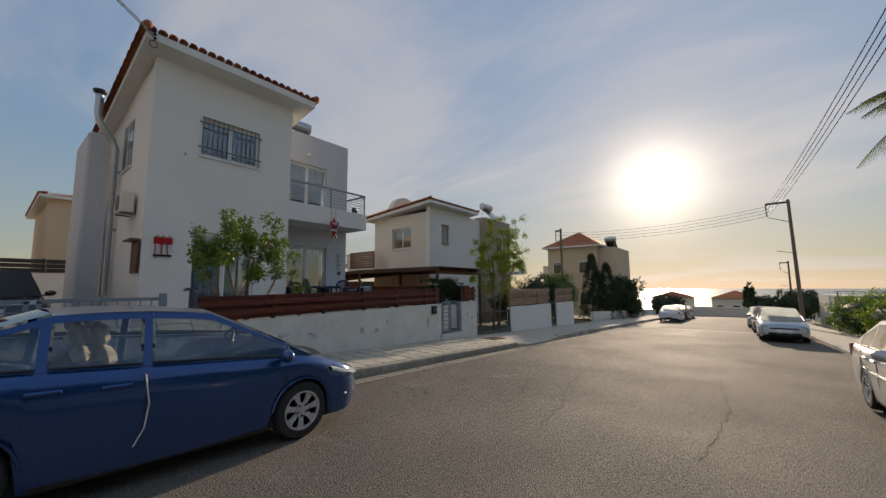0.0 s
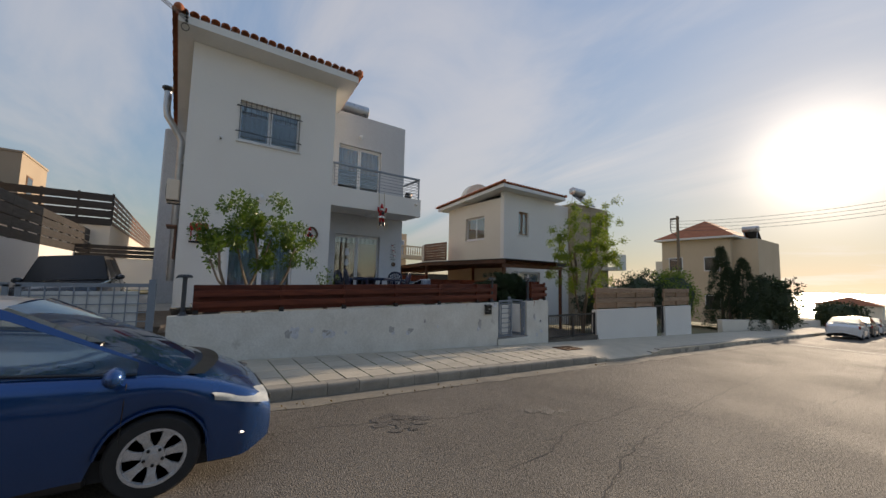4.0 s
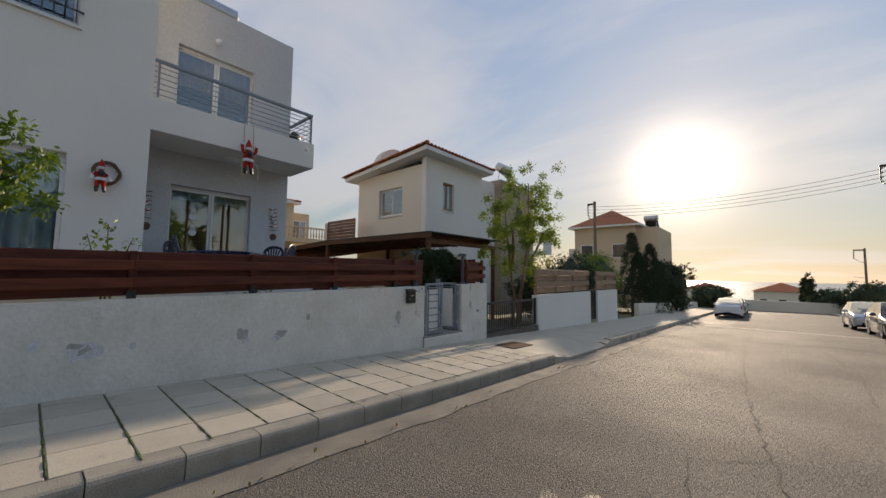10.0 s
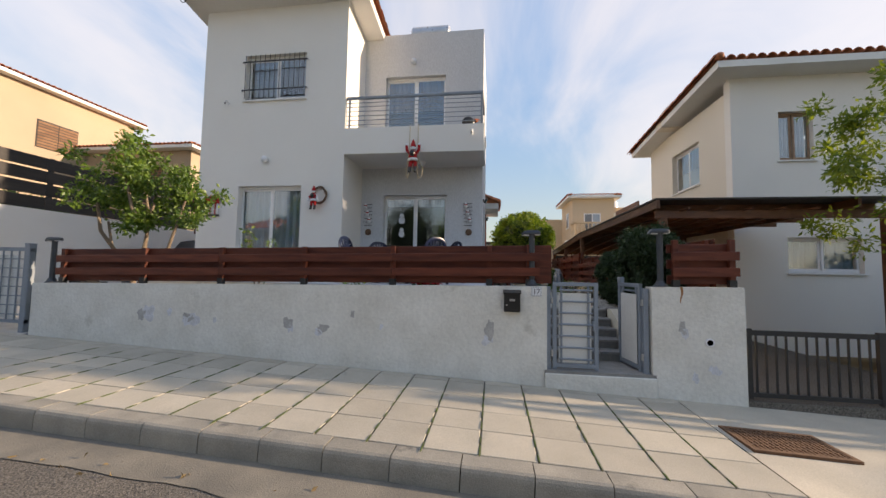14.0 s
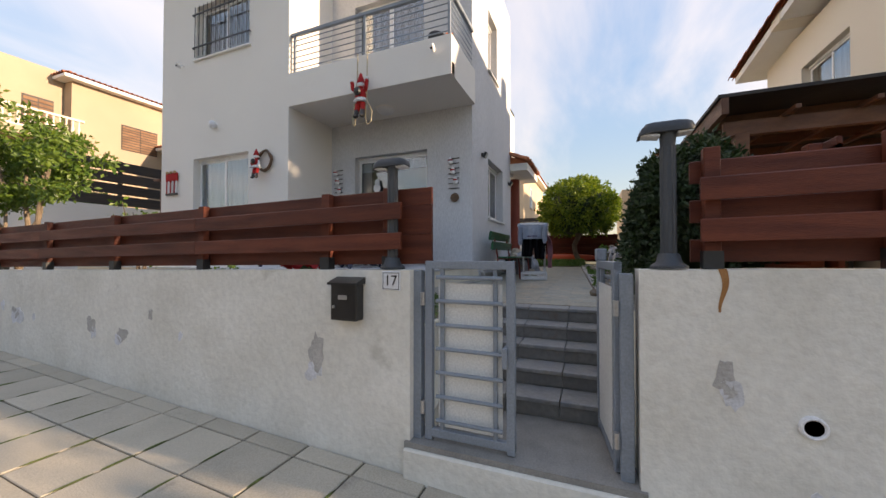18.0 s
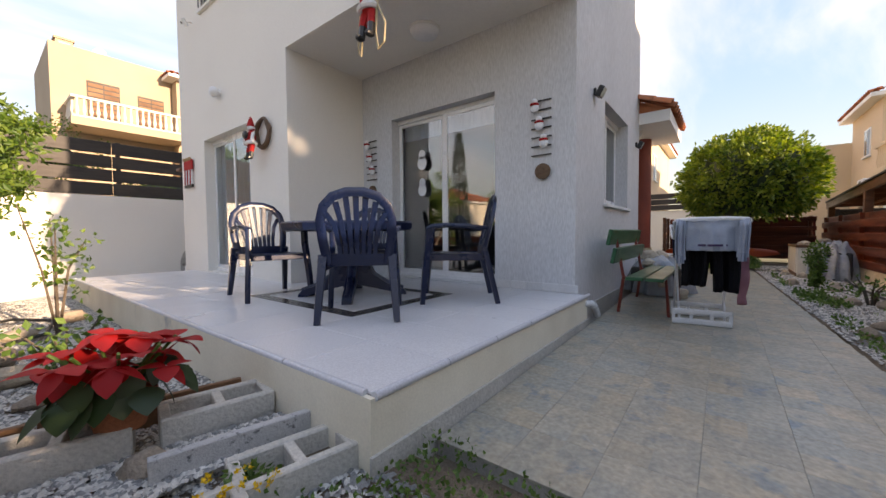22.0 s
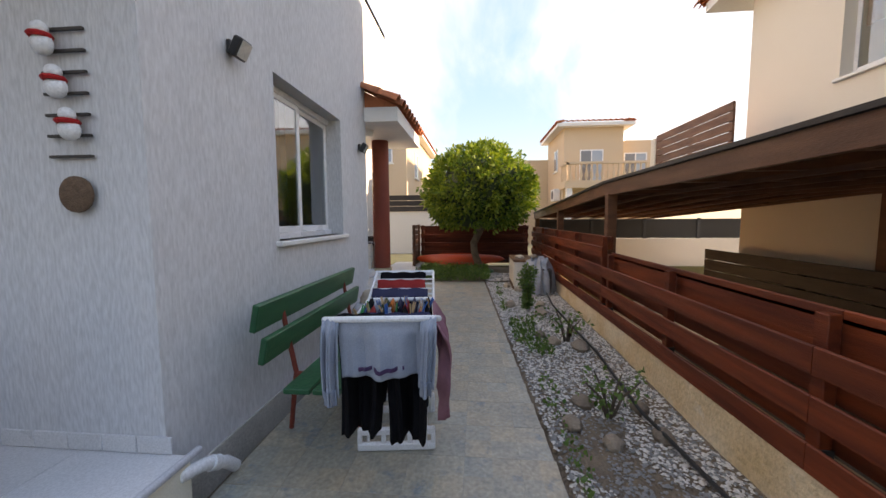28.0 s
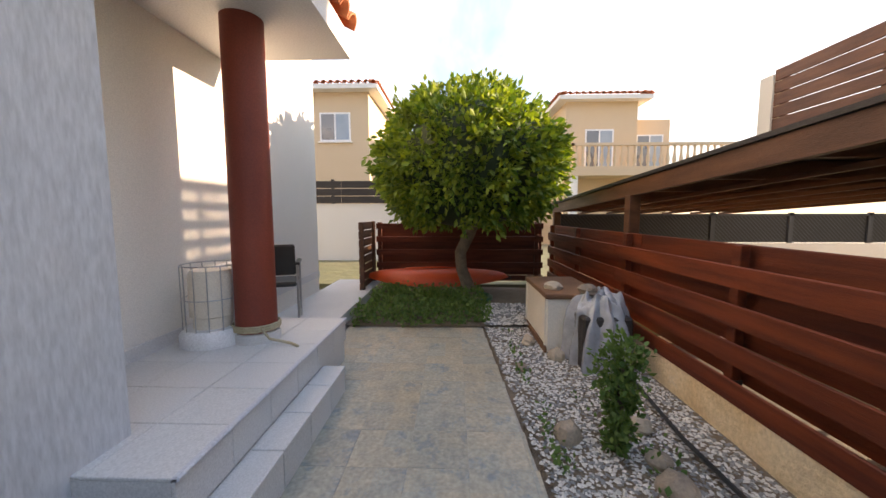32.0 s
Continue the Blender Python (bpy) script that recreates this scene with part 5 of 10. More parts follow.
def wall_light(y, z):
    t = thing("garden_lamp", (-7.58, y, z), 0, "dark grey garden lamp post with a wide flat head", "lamp", "garden wall lamps")
    part("foot", Geo().lathe([(0.085, 0), (0.085, 0.012), (0.06, 0.03), (0.048, 0.07), (0.045, 0.075)], 20), "steel_lamp", t, smooth=True)
    n = 24
    g = Geo()
    ring = [(0.034 + (0.003 if k % 2 else 0)) for k in range(n)]
    g.add([(ring[k] * math.cos(2 * math.pi * k / n), ring[k] * math.sin(2 * math.pi * k / n), z) for z in (0.07, 0.62) for k in range(n)], [(k, (k + 1) % n, n + (k + 1) % n, n + k) for k in range(n)])
    part("post", g, "steel_lamp", t)
    # head: a long rounded bar, its ends sloping down to open diffusers
    shell = Geo()
    prof = [(-0.138, 0.672, 0.679), (-0.135, 0.672, 0.690), (-0.124, 0.678, 0.712), (-0.10, 0.685, 0.735), (-0.072, 0.687, 0.741), (0.04, 0.687, 0.742), (0.08, 0.687, 0.738), (0.102, 0.688, 0.730), (0.113, 0.690, 0.715), (0.116, 0.692, 0.703)]
    wide = (0.032, 0.042, 0.050, 0.055, 0.056, 0.056, 0.054, 0.046, 0.034, 0.022)
    ring = [(1.0, 0.0), (1.02, 0.35), (0.94, 0.75), (0.72, 1.0), (0.0, 1.03), (-0.72, 1.0), (-0.94, 0.75), (-1.02, 0.35), (-1.0, 0.0), (-0.5, -0.02), (0.5, -0.02)]
    shell.add([(w * a, y, z0 + (z1 - z0) * b) for (y, z0, z1), w in zip(prof, wide) for a, b in ring],
              [(i * 11 + k, i * 11 + (k + 1) % 11, i * 11 + 11 + (k + 1) % 11, i * 11 + 11 + k) for i in range(9) for k in range(11)] + [tuple(range(11))[::-1], tuple(range(99, 110))])
    part("head", shell, "steel_lamp", t, smooth=True)
    part("neck", Geo().lathe([(0.034, 0.60), (0.036, 0.64), (0.04, 0.69)], 16), "steel_lamp", t, smooth=True)
    part("lens", Geo().at(pose(0, -0.078, 0.680, -7, 0, 0)).box(-0.04, 0.04, -0.055, 0.04, -0.009, 0.005, 0.003), "plastic_white", t, "pale diffuser")
    part("lens", Geo().at(pose(0, 0.072, 0.684, 4, 0, 0)).box(-0.04, 0.04, -0.032, 0.035, -0.007, 0.005, 0.003), "plastic_white", t, "pale diffuser")
    return t


wall_light(9.465, 1.405)
wall_light(11.075, 1.43)
wall_light(1.84, 1.282)

# ---- timber fences ----
def board(name, parent, p0, p1, h, th, axis, m, end=0.0):
    """A plank from p0 to p1 (plan point and bottom height), h tall and th thick."""
    (x0, y0, z0), (x1, y1, z1) = p0, p1
    dx, dy = (th, 0) if axis == "y" else (0, th)
    b = 0.006
    g = Geo()
    g.add([(x0, y0, z0), (x0 + dx, y0 + dy, z0), (x0 + dx, y0 + dy, z0 + h - b), (x0 + dx * 0.7, y0 + dy * 0.7, z0 + h), (x0 + dx * 0.3, y0 + dy * 0.3, z0 + h), (x0, y0, z0 + h - b),
           (x1, y1, z1), (x1 + dx, y1 + dy, z1), (x1 + dx, y1 + dy, z1 + h - b), (x1 + dx * 0.7, y1 + dy * 0.7, z1 + h), (x1 + dx * 0.3, y1 + dy * 0.3, z1 + h), (x1, y1, z1 + h - b)],
          [(i, (i + 1) % 6, 6 + (i + 1) % 6, 6 + i) for i in range(6)] + [(5, 4, 3, 2, 1, 0), (6, 7, 8, 9, 10, 11)])
    return part(name, g, m, parent)


def shadow_fence(name, runs, axis, face, back, rows, posts, base, top, m, label, flip=1):
    """Boards in two staggered layers on posts. rows: (layer, bottom, height) above base(u)."""
    f = thing(name, label=label, category="fence")
    for u in posts:
        lo, hi = sorted((face, back))
        mid = (lo + hi) / 2
        g = Geo()
        if axis == "y":
            g.box(mid - 0.028, mid + 0.028, u - 0.035, u + 0.035, base(u) + 0.004, base(u) + top, 0.004)
        else:
            g.box(u - 0.035, u + 0.035, mid - 0.028, mid + 0.028, base(u) + 0.004, base(u) + top, 0.004)
        part("post", g, m, f)
        g = Geo()
        if axis == "y":
            g.box(mid - 0.034, mid + 0.034, u - 0.041, u + 0.041, base(u), base(u) + 0.09)
        else:
            g.box(u - 0.041, u + 0.041, mid - 0.034, mid + 0.034, base(u), base(u) + 0.09)
        part("post_shoe", g, "steel_black", f, "black steel post shoe")
    for layer, zb, h in rows:
        for a, b in runs[layer]:
            at = face if layer == 0 else back
            p0 = (at, a, base(a) + zb) if axis == "y" else (a, at, base(a) + zb)
            p1 = (at, b, base(b) + zb) if axis == "y" else (b, at, base(b) + zb)
            board("board", f, p0, p1, h, 0.022, axis, m)
    return f


FRONT_ROWS = [(1, 0.035, 0.115), (0, 0.135, 0.11), (1, 0.235, 0.115), (0, 0.335, 0.11), (1, 0.435, 0.115)]
shadow_fence("timber_fence", {0: [(1.98, 4.86), (4.865, 7.54), (7.545, 9.56)], 1: [(1.98, 4.86), (4.865, 7.54), (7.545, 9.73)]}, "y", -7.538, -7.655, FRONT_ROWS,
             (2.03, 3.52, 4.86, 6.20, 7.54, 8.90, 9.43), wall_top, 0.555, "wood_red", "red-brown stained timber fence on the garden wall")
END = thing("end_panel", label="red-brown boards closing the end of the timber fence", category="fence")
for zb in (0.14, 0.34):
    board("board", END, (-7.655, 9.42, wall_top(9.42) + zb), (-7.655, 9.73, wall_top(9.73) + zb), 0.098, 0.02, "y", "wood_red")
shadow_fence("timber_fence", {0: [(11.20, 11.97)], 1: [(11.18, 11.99)]}, "y", -7.538, -7.655, FRONT_ROWS, (11.26, 11.92), wall_top, 0.60, "wood_red", "short red-brown timber fence on the gate pier")
SIDE_ROWS = [(0, -0.03, 0.13), (1, 0.06, 0.17), (0, 0.195, 0.13), (1, 0.285, 0.17), (0, 0.42, 0.13), (1, 0.51, 0.17), (0, 0.65, 0.13), (1, 0.745, 0.155)]


def flat_base(u):
    return 1.345


shadow_fence("timber_fence", {0: [(-20.25, -17.6), (-17.595, -14.74)], 1: [(-20.25, -17.3), (-17.295, -14.74)]}, "x", 11.675, 11.785, SIDE_ROWS,
             (-20.2, -18.9, -17.45, -16.05, -14.82), flat_base, 0.90, "wood_redx", "tall red-brown stained timber fence along the gravel bed")
shadow_fence("timber_fence", {0: [(-14.735, -12.0), (-11.995, -9.4), (-9.395, -7.72)], 1: [(-14.735, -12.0), (-11.995, -9.4), (-9.395, -7.72)]}, "x", 11.675, 11.785, SIDE_ROWS[:6] + [(1, 0.655, 0.06)],
             (-14.6, -13.3, -12.0, -10.7, -9.45, -7.80), flat_base, 0.70, "wood_redx", "red-brown stained timber fence below the carport")
BACK_ROWS = [(0, 0.06 + k * 0.115, 0.10) for k in range(0, 9, 2)] + [(1, 0.03 + k * 0.115, 0.16) for k in range(1, 9, 2)]
shadow_fence("timber_fence", {0: [(8.65, 11.6)], 1: [(8.65, 11.6)]}, "y", -20.30, -20.42, BACK_ROWS, (8.70, 10.1, 11.5), lambda u: 1.20, 1.10, "wood_red", "red-brown stained timber fence across the back")
g0 = shadow_fence("timber_screen", {0: [(-20.28, -19.35)], 1: []}, "x", 8.58, 8.66, [(0, 0.05 + k * 0.135, 0.12) for k in range(8)], (-20.2, -19.4), lambda u: 1.20, 1.12, "wood_brown", "open slatted timber screen beside the kayak")

# ---- pedestrian gate: two leaves, grey steel with white sheet ----
def gate_leaf(name, loc, rz, w, label):
    t = thing(name, loc, rz, label, "gate", "pedestrian gate leaves")
    h = 1.07
    for z in (0.02, h):
        part("rail", Geo().box(-0.02, 0.02, 0.0, w, z, z + 0.05, 0.004), "steel_grey", t)
    for y in (0.0, w - 0.05):
        part("stile", Geo().box(-0.021, 0.021, y, y + 0.05, 0.0, h + 0.05, 0.004), "steel_grey", t)
    for y in (0.10, w - 0.13):
        part("upright", Geo().box(-0.012, 0.012, y, y + 0.025, 0.05, h, 0.003), "steel_grey", t)
    for k in range(7):
        z = 0.13 + k * 0.148
        part("bar", Geo().tube([(0.024, 0.08, z), (0.024, w - 0.07, z)], 0.013, 8), "steel_grey", t, smooth=True)
    part("sheet", Geo().box(-0.018, -0.013, 0.08, w - 0.08, 0.08, 0.98), "sheet_white", t, "white sheet infill")
    return t


gl = gate_leaf("gate_leaf", (-7.55, 9.73, 0.34), 0, 0.57, "grey steel gate leaf with white infill, nearly shut")
part("latch", Geo().box(-0.03, 0.05, 0.50, 0.53, 0.50, 0.62, 0.004), "steel_grey", gl, "steel latch")
gr = gate_leaf("gate_leaf", (-7.59, 10.84, 0.34), 98, 0.57, "grey steel gate leaf with white infill, standing open")
part("knob", Geo().box(-0.03, 0.03, 0.47, 0.57, 1.12, 1.20, 0.006), "steel_grey", gr, "steel catch")
for y in (9.668, 10.875):
    t = thing("gate_post", (-7.56, y, 0.30), 0, "grey steel gate post against the wall", "gate post", "gate posts")
    part("tube", Geo().box(-0.03, 0.03, -0.03, 0.035, 0, 1.10, 0.005), "steel_grey", t)
    for z in (0.2, 0.88):
        part("hinge", Geo().lathe([(0.016, z), (0.016, z + 0.08)], 10, (0.035, 0.05 if y < 10 else -0.05, 0)), "steel_zinc", t, "steel hinge", smooth=True)

# drive gates: two mesh leaves with a white sheet behind
for y0 in (-1.95, -0.22):
    t = thing("drive_gate", (-7.56, y0, 0.62), 0, "grey steel mesh drive gate with white sheet behind", "gate", "drive gates")
    part("frame", Geo().box(-0.025, 0.025, 0, 1.66, 0, 0.05).box(-0.025, 0.025, 0, 1.66, 1.17, 1.23).box(-0.025, 0.025, 0, 0.06, 0, 1.2).box(-0.025, 0.025, 1.60, 1.66, 0, 1.2), "steel_grey", t)
    for k in range(9):
        part("upright", Geo().box(0.0, 0.016, 0.14 + k * 0.16, 0.156 + k * 0.16, 0.05, 1.17), "steel_grey", t)
    for k in range(7):
        part("bar", Geo().box(0.014, 0.028, 0.04, 1.62, 0.13 + k * 0.15, 0.146 + k * 0.15), "steel_grey", t)
    part("sheet", Geo().box(-0.02, -0.014, 0.06, 1.42, 0.06, 1.10), "sheet_white", t, "white sheet infill")
t = thing("gate_post", (-7.58, 1.38, 0.30), 0, "grey steel post of the drive gate", "gate post", "gate posts")
part("tube", Geo().box(-0.05, 0.05, -0.05, 0.05, 0, 1.6, 0.006), "steel_grey", t)
part("cap", Geo().box(-0.055, 0.055, -0.055, 0.055, 1.6, 1.62, 0.006), "steel_grey", t)

# ---- uphill boundary: white wall with dark timber fence ----
drive_wall = struct("boundary_wall", Geo().box(-27.0, -7.55, -2.75, -2.55, 0.2, 2.98), "render_white", "tall white boundary wall along the drive", "wall")
f = thing("dark_fence", label="dark brown horizontal board fence on the white wall", category="fence")
for k in range(14):
    part("post", Geo().box(-7.75 - k * 1.4, -7.66 - k * 1.4, -2.66, -2.577, 2.98, 4.36, 0.005), "wood_dark", f)
for r in range(4):
    for k in range(7):
        a = -7.6 - k * 2.78
        part("board", Geo().box(a - 2.77, a, -2.575, -2.55, 3.0 + r * 0.345, 3.0 + r * 0.345 + 0.30, 0.005), "wood_dark", f)
# raised terrace of the plot behind, screened with boards
part("terrace_wall", Geo().box(-58, -27.0, -6.1, -1.75, 0.3, 4.75), "render_pale", thing("raised_terrace", label="cream wall of a raised terrace behind the plot", category="wall", kind="structure"))
f = thing("dark_fence", label="dark brown board screen on the raised terrace", category="fence")
for r in range(4):
    part("board", Geo().box(-26.99, -26.95, -6.1, -1.72, 4.62 + r * 0.46, 4.62 + r * 0.46 + 0.40, 0.005), "wood_dark", f)
for k in range(4):
    part("post", Geo().box(-27.08, -26.99, -6.05 + k * 1.42, -5.95 + k * 1.42, 4.75, 6.46), "wood_dark", f)
f = thing("slat_fence", label="brown slatted fence along the raised terrace", category="fence")
for r in range(6):
    for k in range(5):
        part("slat", Geo().box(-27.0 - (k + 1) * 5.6 + 0.02, -27.0 - k * 5.6, -1.75, -1.71, 4.72 + r * 0.30, 4.72 + r * 0.30 + 0.19, 0.004), "wood_brown", f)
for k in range(15):
    part("post", Geo().box(-27.1 - k * 2.0, -27.0 - k * 2.0, -1.79, -1.752, 4.75, 6.48), "wood_brown", f)
tb = thing("terrace_house", label="sand-coloured flat-roofed block beyond the raised terrace", category="house", kind="structure")
part("wall", Geo().box(-37.0, -32.0, -14.0, -6.7, 0.5, 9.15), "render_sand", tb)
part("parapet", Geo().box(-37.05, -31.95, -14.05, -6.65, 9.15, 9.27), "render_sand", tb)
for at, ax, u0, u1 in ((-32.0, "x", -9.0, -7.9), (-6.7, "y", -34.2, -33.1)):
    w = part("window", Geo().box(at - 0.02, at + 0.04, u0, u1, 6.7, 8.0) if ax == "x" else Geo().box(u0, u1, at - 0.02, at + 0.04, 6.7, 8.0), "wood_slat", tb, "brown window frame")
    part("pane", Geo().box(at + 0.041, at + 0.05, u0 + 0.1, u1 - 0.1, 6.8, 7.9) if ax == "x" else Geo().box(u0 + 0.1, u1 - 0.1, at + 0.041, at + 0.05, 6.8, 7.9), "car_dark", w, "dark glass")
back_wall = struct("boundary_wall", Geo().box(-24.2, -24.0, -8, 9.9, 0.3, 2.74), "render_white", "white boundary wall behind the garden", "wall")
struct("ground", Geo().box(-30, -20.5, -8, 22, 0.2, 1.15), "dry_ground", "rough ground behind the garden", "ground")
f = thing("dark_fence", label="dark board fence on the wall behind the garden", category="fence")
for r in range(3):
    for k in range(6):
        part("board", Geo().box(-23.98, -23.95, -8 + k * 2.98, -8 + (k + 1) * 2.98 - 0.01, 2.76 + r * 0.21, 2.76 + r * 0.21 + 0.19, 0.005), "wood_dark", f)
for k in range(7):
    part("post", Geo().box(-24.08, -24.0, -7.9 + k * 2.9, -7.82 + k * 2.9, 2.74, 3.42), "wood_dark", f)
# ---- plants: leaves as folded blades in loose clumps ----
def leaf_cloud(pts, nrm, size, aspect=0.5, seed=1, droop=0.3, spread=1.0):
    """Leaf blades of four points with a fold, one at each point, loosely facing along nrm."""
    rnd = np.random.RandomState(seed)
    pts, nrm = np.asarray(pts, float), np.asarray(nrm, float)
    n = len(pts)
    d = nrm + spread * rnd.normal(size=(n, 3))
    d[:, 2] -= droop
    d /= np.linalg.norm(d, axis=1)[:, None] + 1e-9
    a = np.cross(d, rnd.normal(size=(n, 3)))
    a /= np.linalg.norm(a, axis=1)[:, None] + 1e-9
    up = np.cross(d, a)
    s = size * rnd.uniform(0.6, 1.25, (n, 1))
    tip, mid = pts + d * s, pts + d * s * 0.5
    l = mid + a * s * aspect * 0.5 + up * s * 0.10
    r = mid - a * s * aspect * 0.5 + up * s * 0.10
    v = np.stack([pts, l, tip, r], 1).reshape(-1, 3)
    f = [(4 * i, 4 * i + 1, 4 * i + 2) for i in range(n)] + [(4 * i, 4 * i + 2, 4 * i + 3) for i in range(n)]
    return v.tolist(), f


def clumps(centres, radii, per, seed=1, shell=0.75):
    """Points and outward ways in clumps; each clump is a fuzzy ball."""
    rnd = np.random.RandomState(seed)
    pts, out = [], []
    for c, r in zip(centres, radii):
        d = rnd.normal(size=(per, 3))
        d /= np.linalg.norm(d, axis=1)[:, None]
        q = shell + (1 - shell) * rnd.rand(per, 1)
        q *= 0.55 + 0.45 * rnd.rand(per, 1)
        pts.append(np.asarray(c) + d * q * r)
        out.append(d)
    return np.concatenate(pts), np.concatenate(out)


def on_ellipsoid(c, r, n, seed, inner=0.8, lower=-1.0):
    rnd = np.random.RandomState(seed)
    d = rnd.normal(size=(n * 3, 3))
    d /= np.linalg.norm(d, axis=1)[:, None]
    d = d[d[:, 2] > lower][:n]
    return np.asarray(c) + d * np.asarray(r) * (inner + (1 - inner) * rnd.rand(len(d), 1)), d


def foliage(name, parent, pts, out, size, m, aspect=0.5, seed=1, droop=0.3, spread=1.0, label=""):
    v, f = leaf_cloud(pts, out, size, aspect, seed, droop, spread)
    ob = part(name, raw_mesh(name, v, f, m), m, parent, label)
    return ob


# lemon tree behind the fence
lemon = thing("lemon_tree", (-8.03, 2.84, 1.02), 0, "small lemon tree with twisted pale branches in the gravel bed", "tree")
limbs = [[(0, 0, 0), (0.02, 0.05, 0.4), (-0.05, 0.15, 0.85), (0.05, 0.35, 1.35), (0.1, 0.55, 1.9)], [(0, 0.02, 0.3), (0.05, -0.25, 0.65), (0.0, -0.55, 0.95), (-0.05, -0.75, 1.4)],
         [(-0.03, 0.12, 0.75), (-0.2, 0.0, 1.1), (-0.3, -0.15, 1.7), (-0.25, -0.2, 2.2)], [(0, 0, 0.05), (0.1, 0.35, 0.35), (0.05, 0.75, 0.7), (0.1, 1.0, 1.2), (0.05, 1.15, 1.75)], [(0.04, 0.3, 1.25), (0.25, 0.2, 1.6), (0.3, 0.1, 2.1)], [(0, -0.4, 0.8), (0.2, -0.55, 1.2), (0.25, -0.6, 1.7)]]
for i, pts in enumerate(limbs):
    part("trunk" if i == 0 else "branch", Geo().tube(pts, [0.05 * (1 - 0.16 * k) * (1 if i in (0, 3) else 0.7) for k in range(len(pts))], 8), "bark", lemon, smooth=True)
rnd = np.random.RandomState(4)
cen = []
for pts in limbs:
    for p in [q for q in pts[2:] if q[2] > 1.0]:
        for _ in range(7):
            cen.append(np.array(p) + rnd.normal(size=3) * (0.26, 0.30, 0.22) + (0, 0, 0.28))
lemon.matrix_basis = lemon.matrix_basis @ Matrix.Diagonal((1.0, 0.84, 0.95, 1.0))
p, o = clumps(cen, [0.22] * len(cen), 95, 5, 0.3)
foliage("crown", lemon, p, o, 0.095, "leaf_lemon", 0.5, 6, 0.2, 0.9, "glossy light green leaves")
# smaller climbing rose and shrubs in the bed
def shrub(name, loc, h, r, n, leaf, m, label, stems=4, seed=3, cat="shrub"):
    t = thing(name, loc, 0, label, cat)
    rr = random.Random(seed)
    cs = []
    for k in range(stems):
        a = 2 * math.pi * k / stems + rr.uniform(-0.4, 0.4)
        tip = (r * 0.8 * math.cos(a), r * 0.8 * math.sin(a), h * rr.uniform(0.7, 1.0))
        part("stem", Geo().tube([(0, 0, -0.05), (tip[0] * 0.4, tip[1] * 0.4, h * 0.5), tip], [0.014, 0.010, 0.005], 6), "bark_dark", t)
        for q in (0.45, 0.65, 0.85, 1.0):
            cs.append((tip[0] * q + rr.uniform(-0.06, 0.06), tip[1] * q + rr.uniform(-0.06, 0.06), tip[2] * q))
    p, o = clumps(cs, [r * 0.45] * len(cs), max(4, n // len(cs)), seed, 0.2)
    foliage("leaves", t, p, o, leaf, m, 0.6, seed, 0.1)
    return t


shrub("rose_bush", (-8.6, 4.75, 1.0), 1.25, 0.28, 220, 0.07, "leaf_lemon", "tall leggy rose bush by the terrace", 4, 8)
shrub("rose_bush", (-8.45, 6.6, 1.0), 0.42, 0.2, 150, 0.06, "leaf_ground", "low green rose bush between stones", 4, 9)
shrub("mint_plant", (-7.85, 7.75, 1.0), 0.28, 0.14, 140, 0.045, "leaf_ground", "small leafy green plant beside the blocks", 4, 10, "plant")
shrub("rose_bush", (-14.45, 11.22, 1.03), 0.40, 0.2, 90, 0.06, "leaf_ground", "thin young rose in the gravel bed", 5, 11)
shrub("rose_bush", (-12.9, 11.15, 1.02), 0.34, 0.24, 130, 0.05, "leaf_ground", "dark leafy small rose among stones", 5, 12)
shrub("rose_bush", (-11.5, 11.25, 1.0), 0.40, 0.2, 90, 0.055, "leaf_ground", "thin rose stems in the gravel bed", 4, 13)

# clipped hedge bush inside the gate
hedge = thing("hedge_bush", (-9.4, 11.4, 0.98), 0, "dense dark green clipped hedge beside the steps", "hedge")
rnd = np.random.RandomState(8)


def hedge_lump(cx, cy, cz, rx, ry, rz, n):
    """Clump centres on a boxy, uneven bush."""
    out = []
    for _ in range(n):
        d = rnd.normal(size=3)
        d /= np.linalg.norm(d)
        d = np.sign(d) * np.abs(d) ** 0.72
        k = 1 + 0.16 * noise.noise(Vector(d * 2.3) + Vector((cx * 3, 0, 0)))
        out.append((cx + rx * d[0] * k, cy + ry * d[1] * k, cz + rz * d[2] * k))
    return out


cs = hedge_lump(0.62, 0.0, 0.66, 0.62, 0.33, 0.58, 330) + hedge_lump(-0.55, -0.02, 0.52, 0.60, 0.30, 0.44, 260) + [(0.3 + rnd.normal() * 0.35, rnd.normal() * 0.12, 1.24 + abs(rnd.normal()) * 0.06) for _ in range(26)]
p, o = clumps(cs, [0.12] * len(cs), 120, 9, 0.2)
foliage("leaves", hedge, p, o, 0.045, "leaf_hedge", 0.55, 10, 0.0, 0.8)
# solid fill behind the leaves, dark in place of the hedge's inner shade
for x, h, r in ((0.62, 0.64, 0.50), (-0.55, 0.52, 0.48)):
    part("core", Geo().blob((x, -0.02, h), (r, 0.20, h * 0.6), 22, 12, 0.15, 5), "leaf_dark", hedge, "solid core, coloured dark for the shade inside the hedge", smooth=True)
for k in range(6):
    x = -1.0 + k * 0.36
    part("stem", Geo().tube([(x, 0, -0.05), (x + 0.08, -0.05, 0.3), (x + 0.14, 0.05, 0.6)], [0.03, 0.022, 0.015], 6), "bark_dark", hedge)

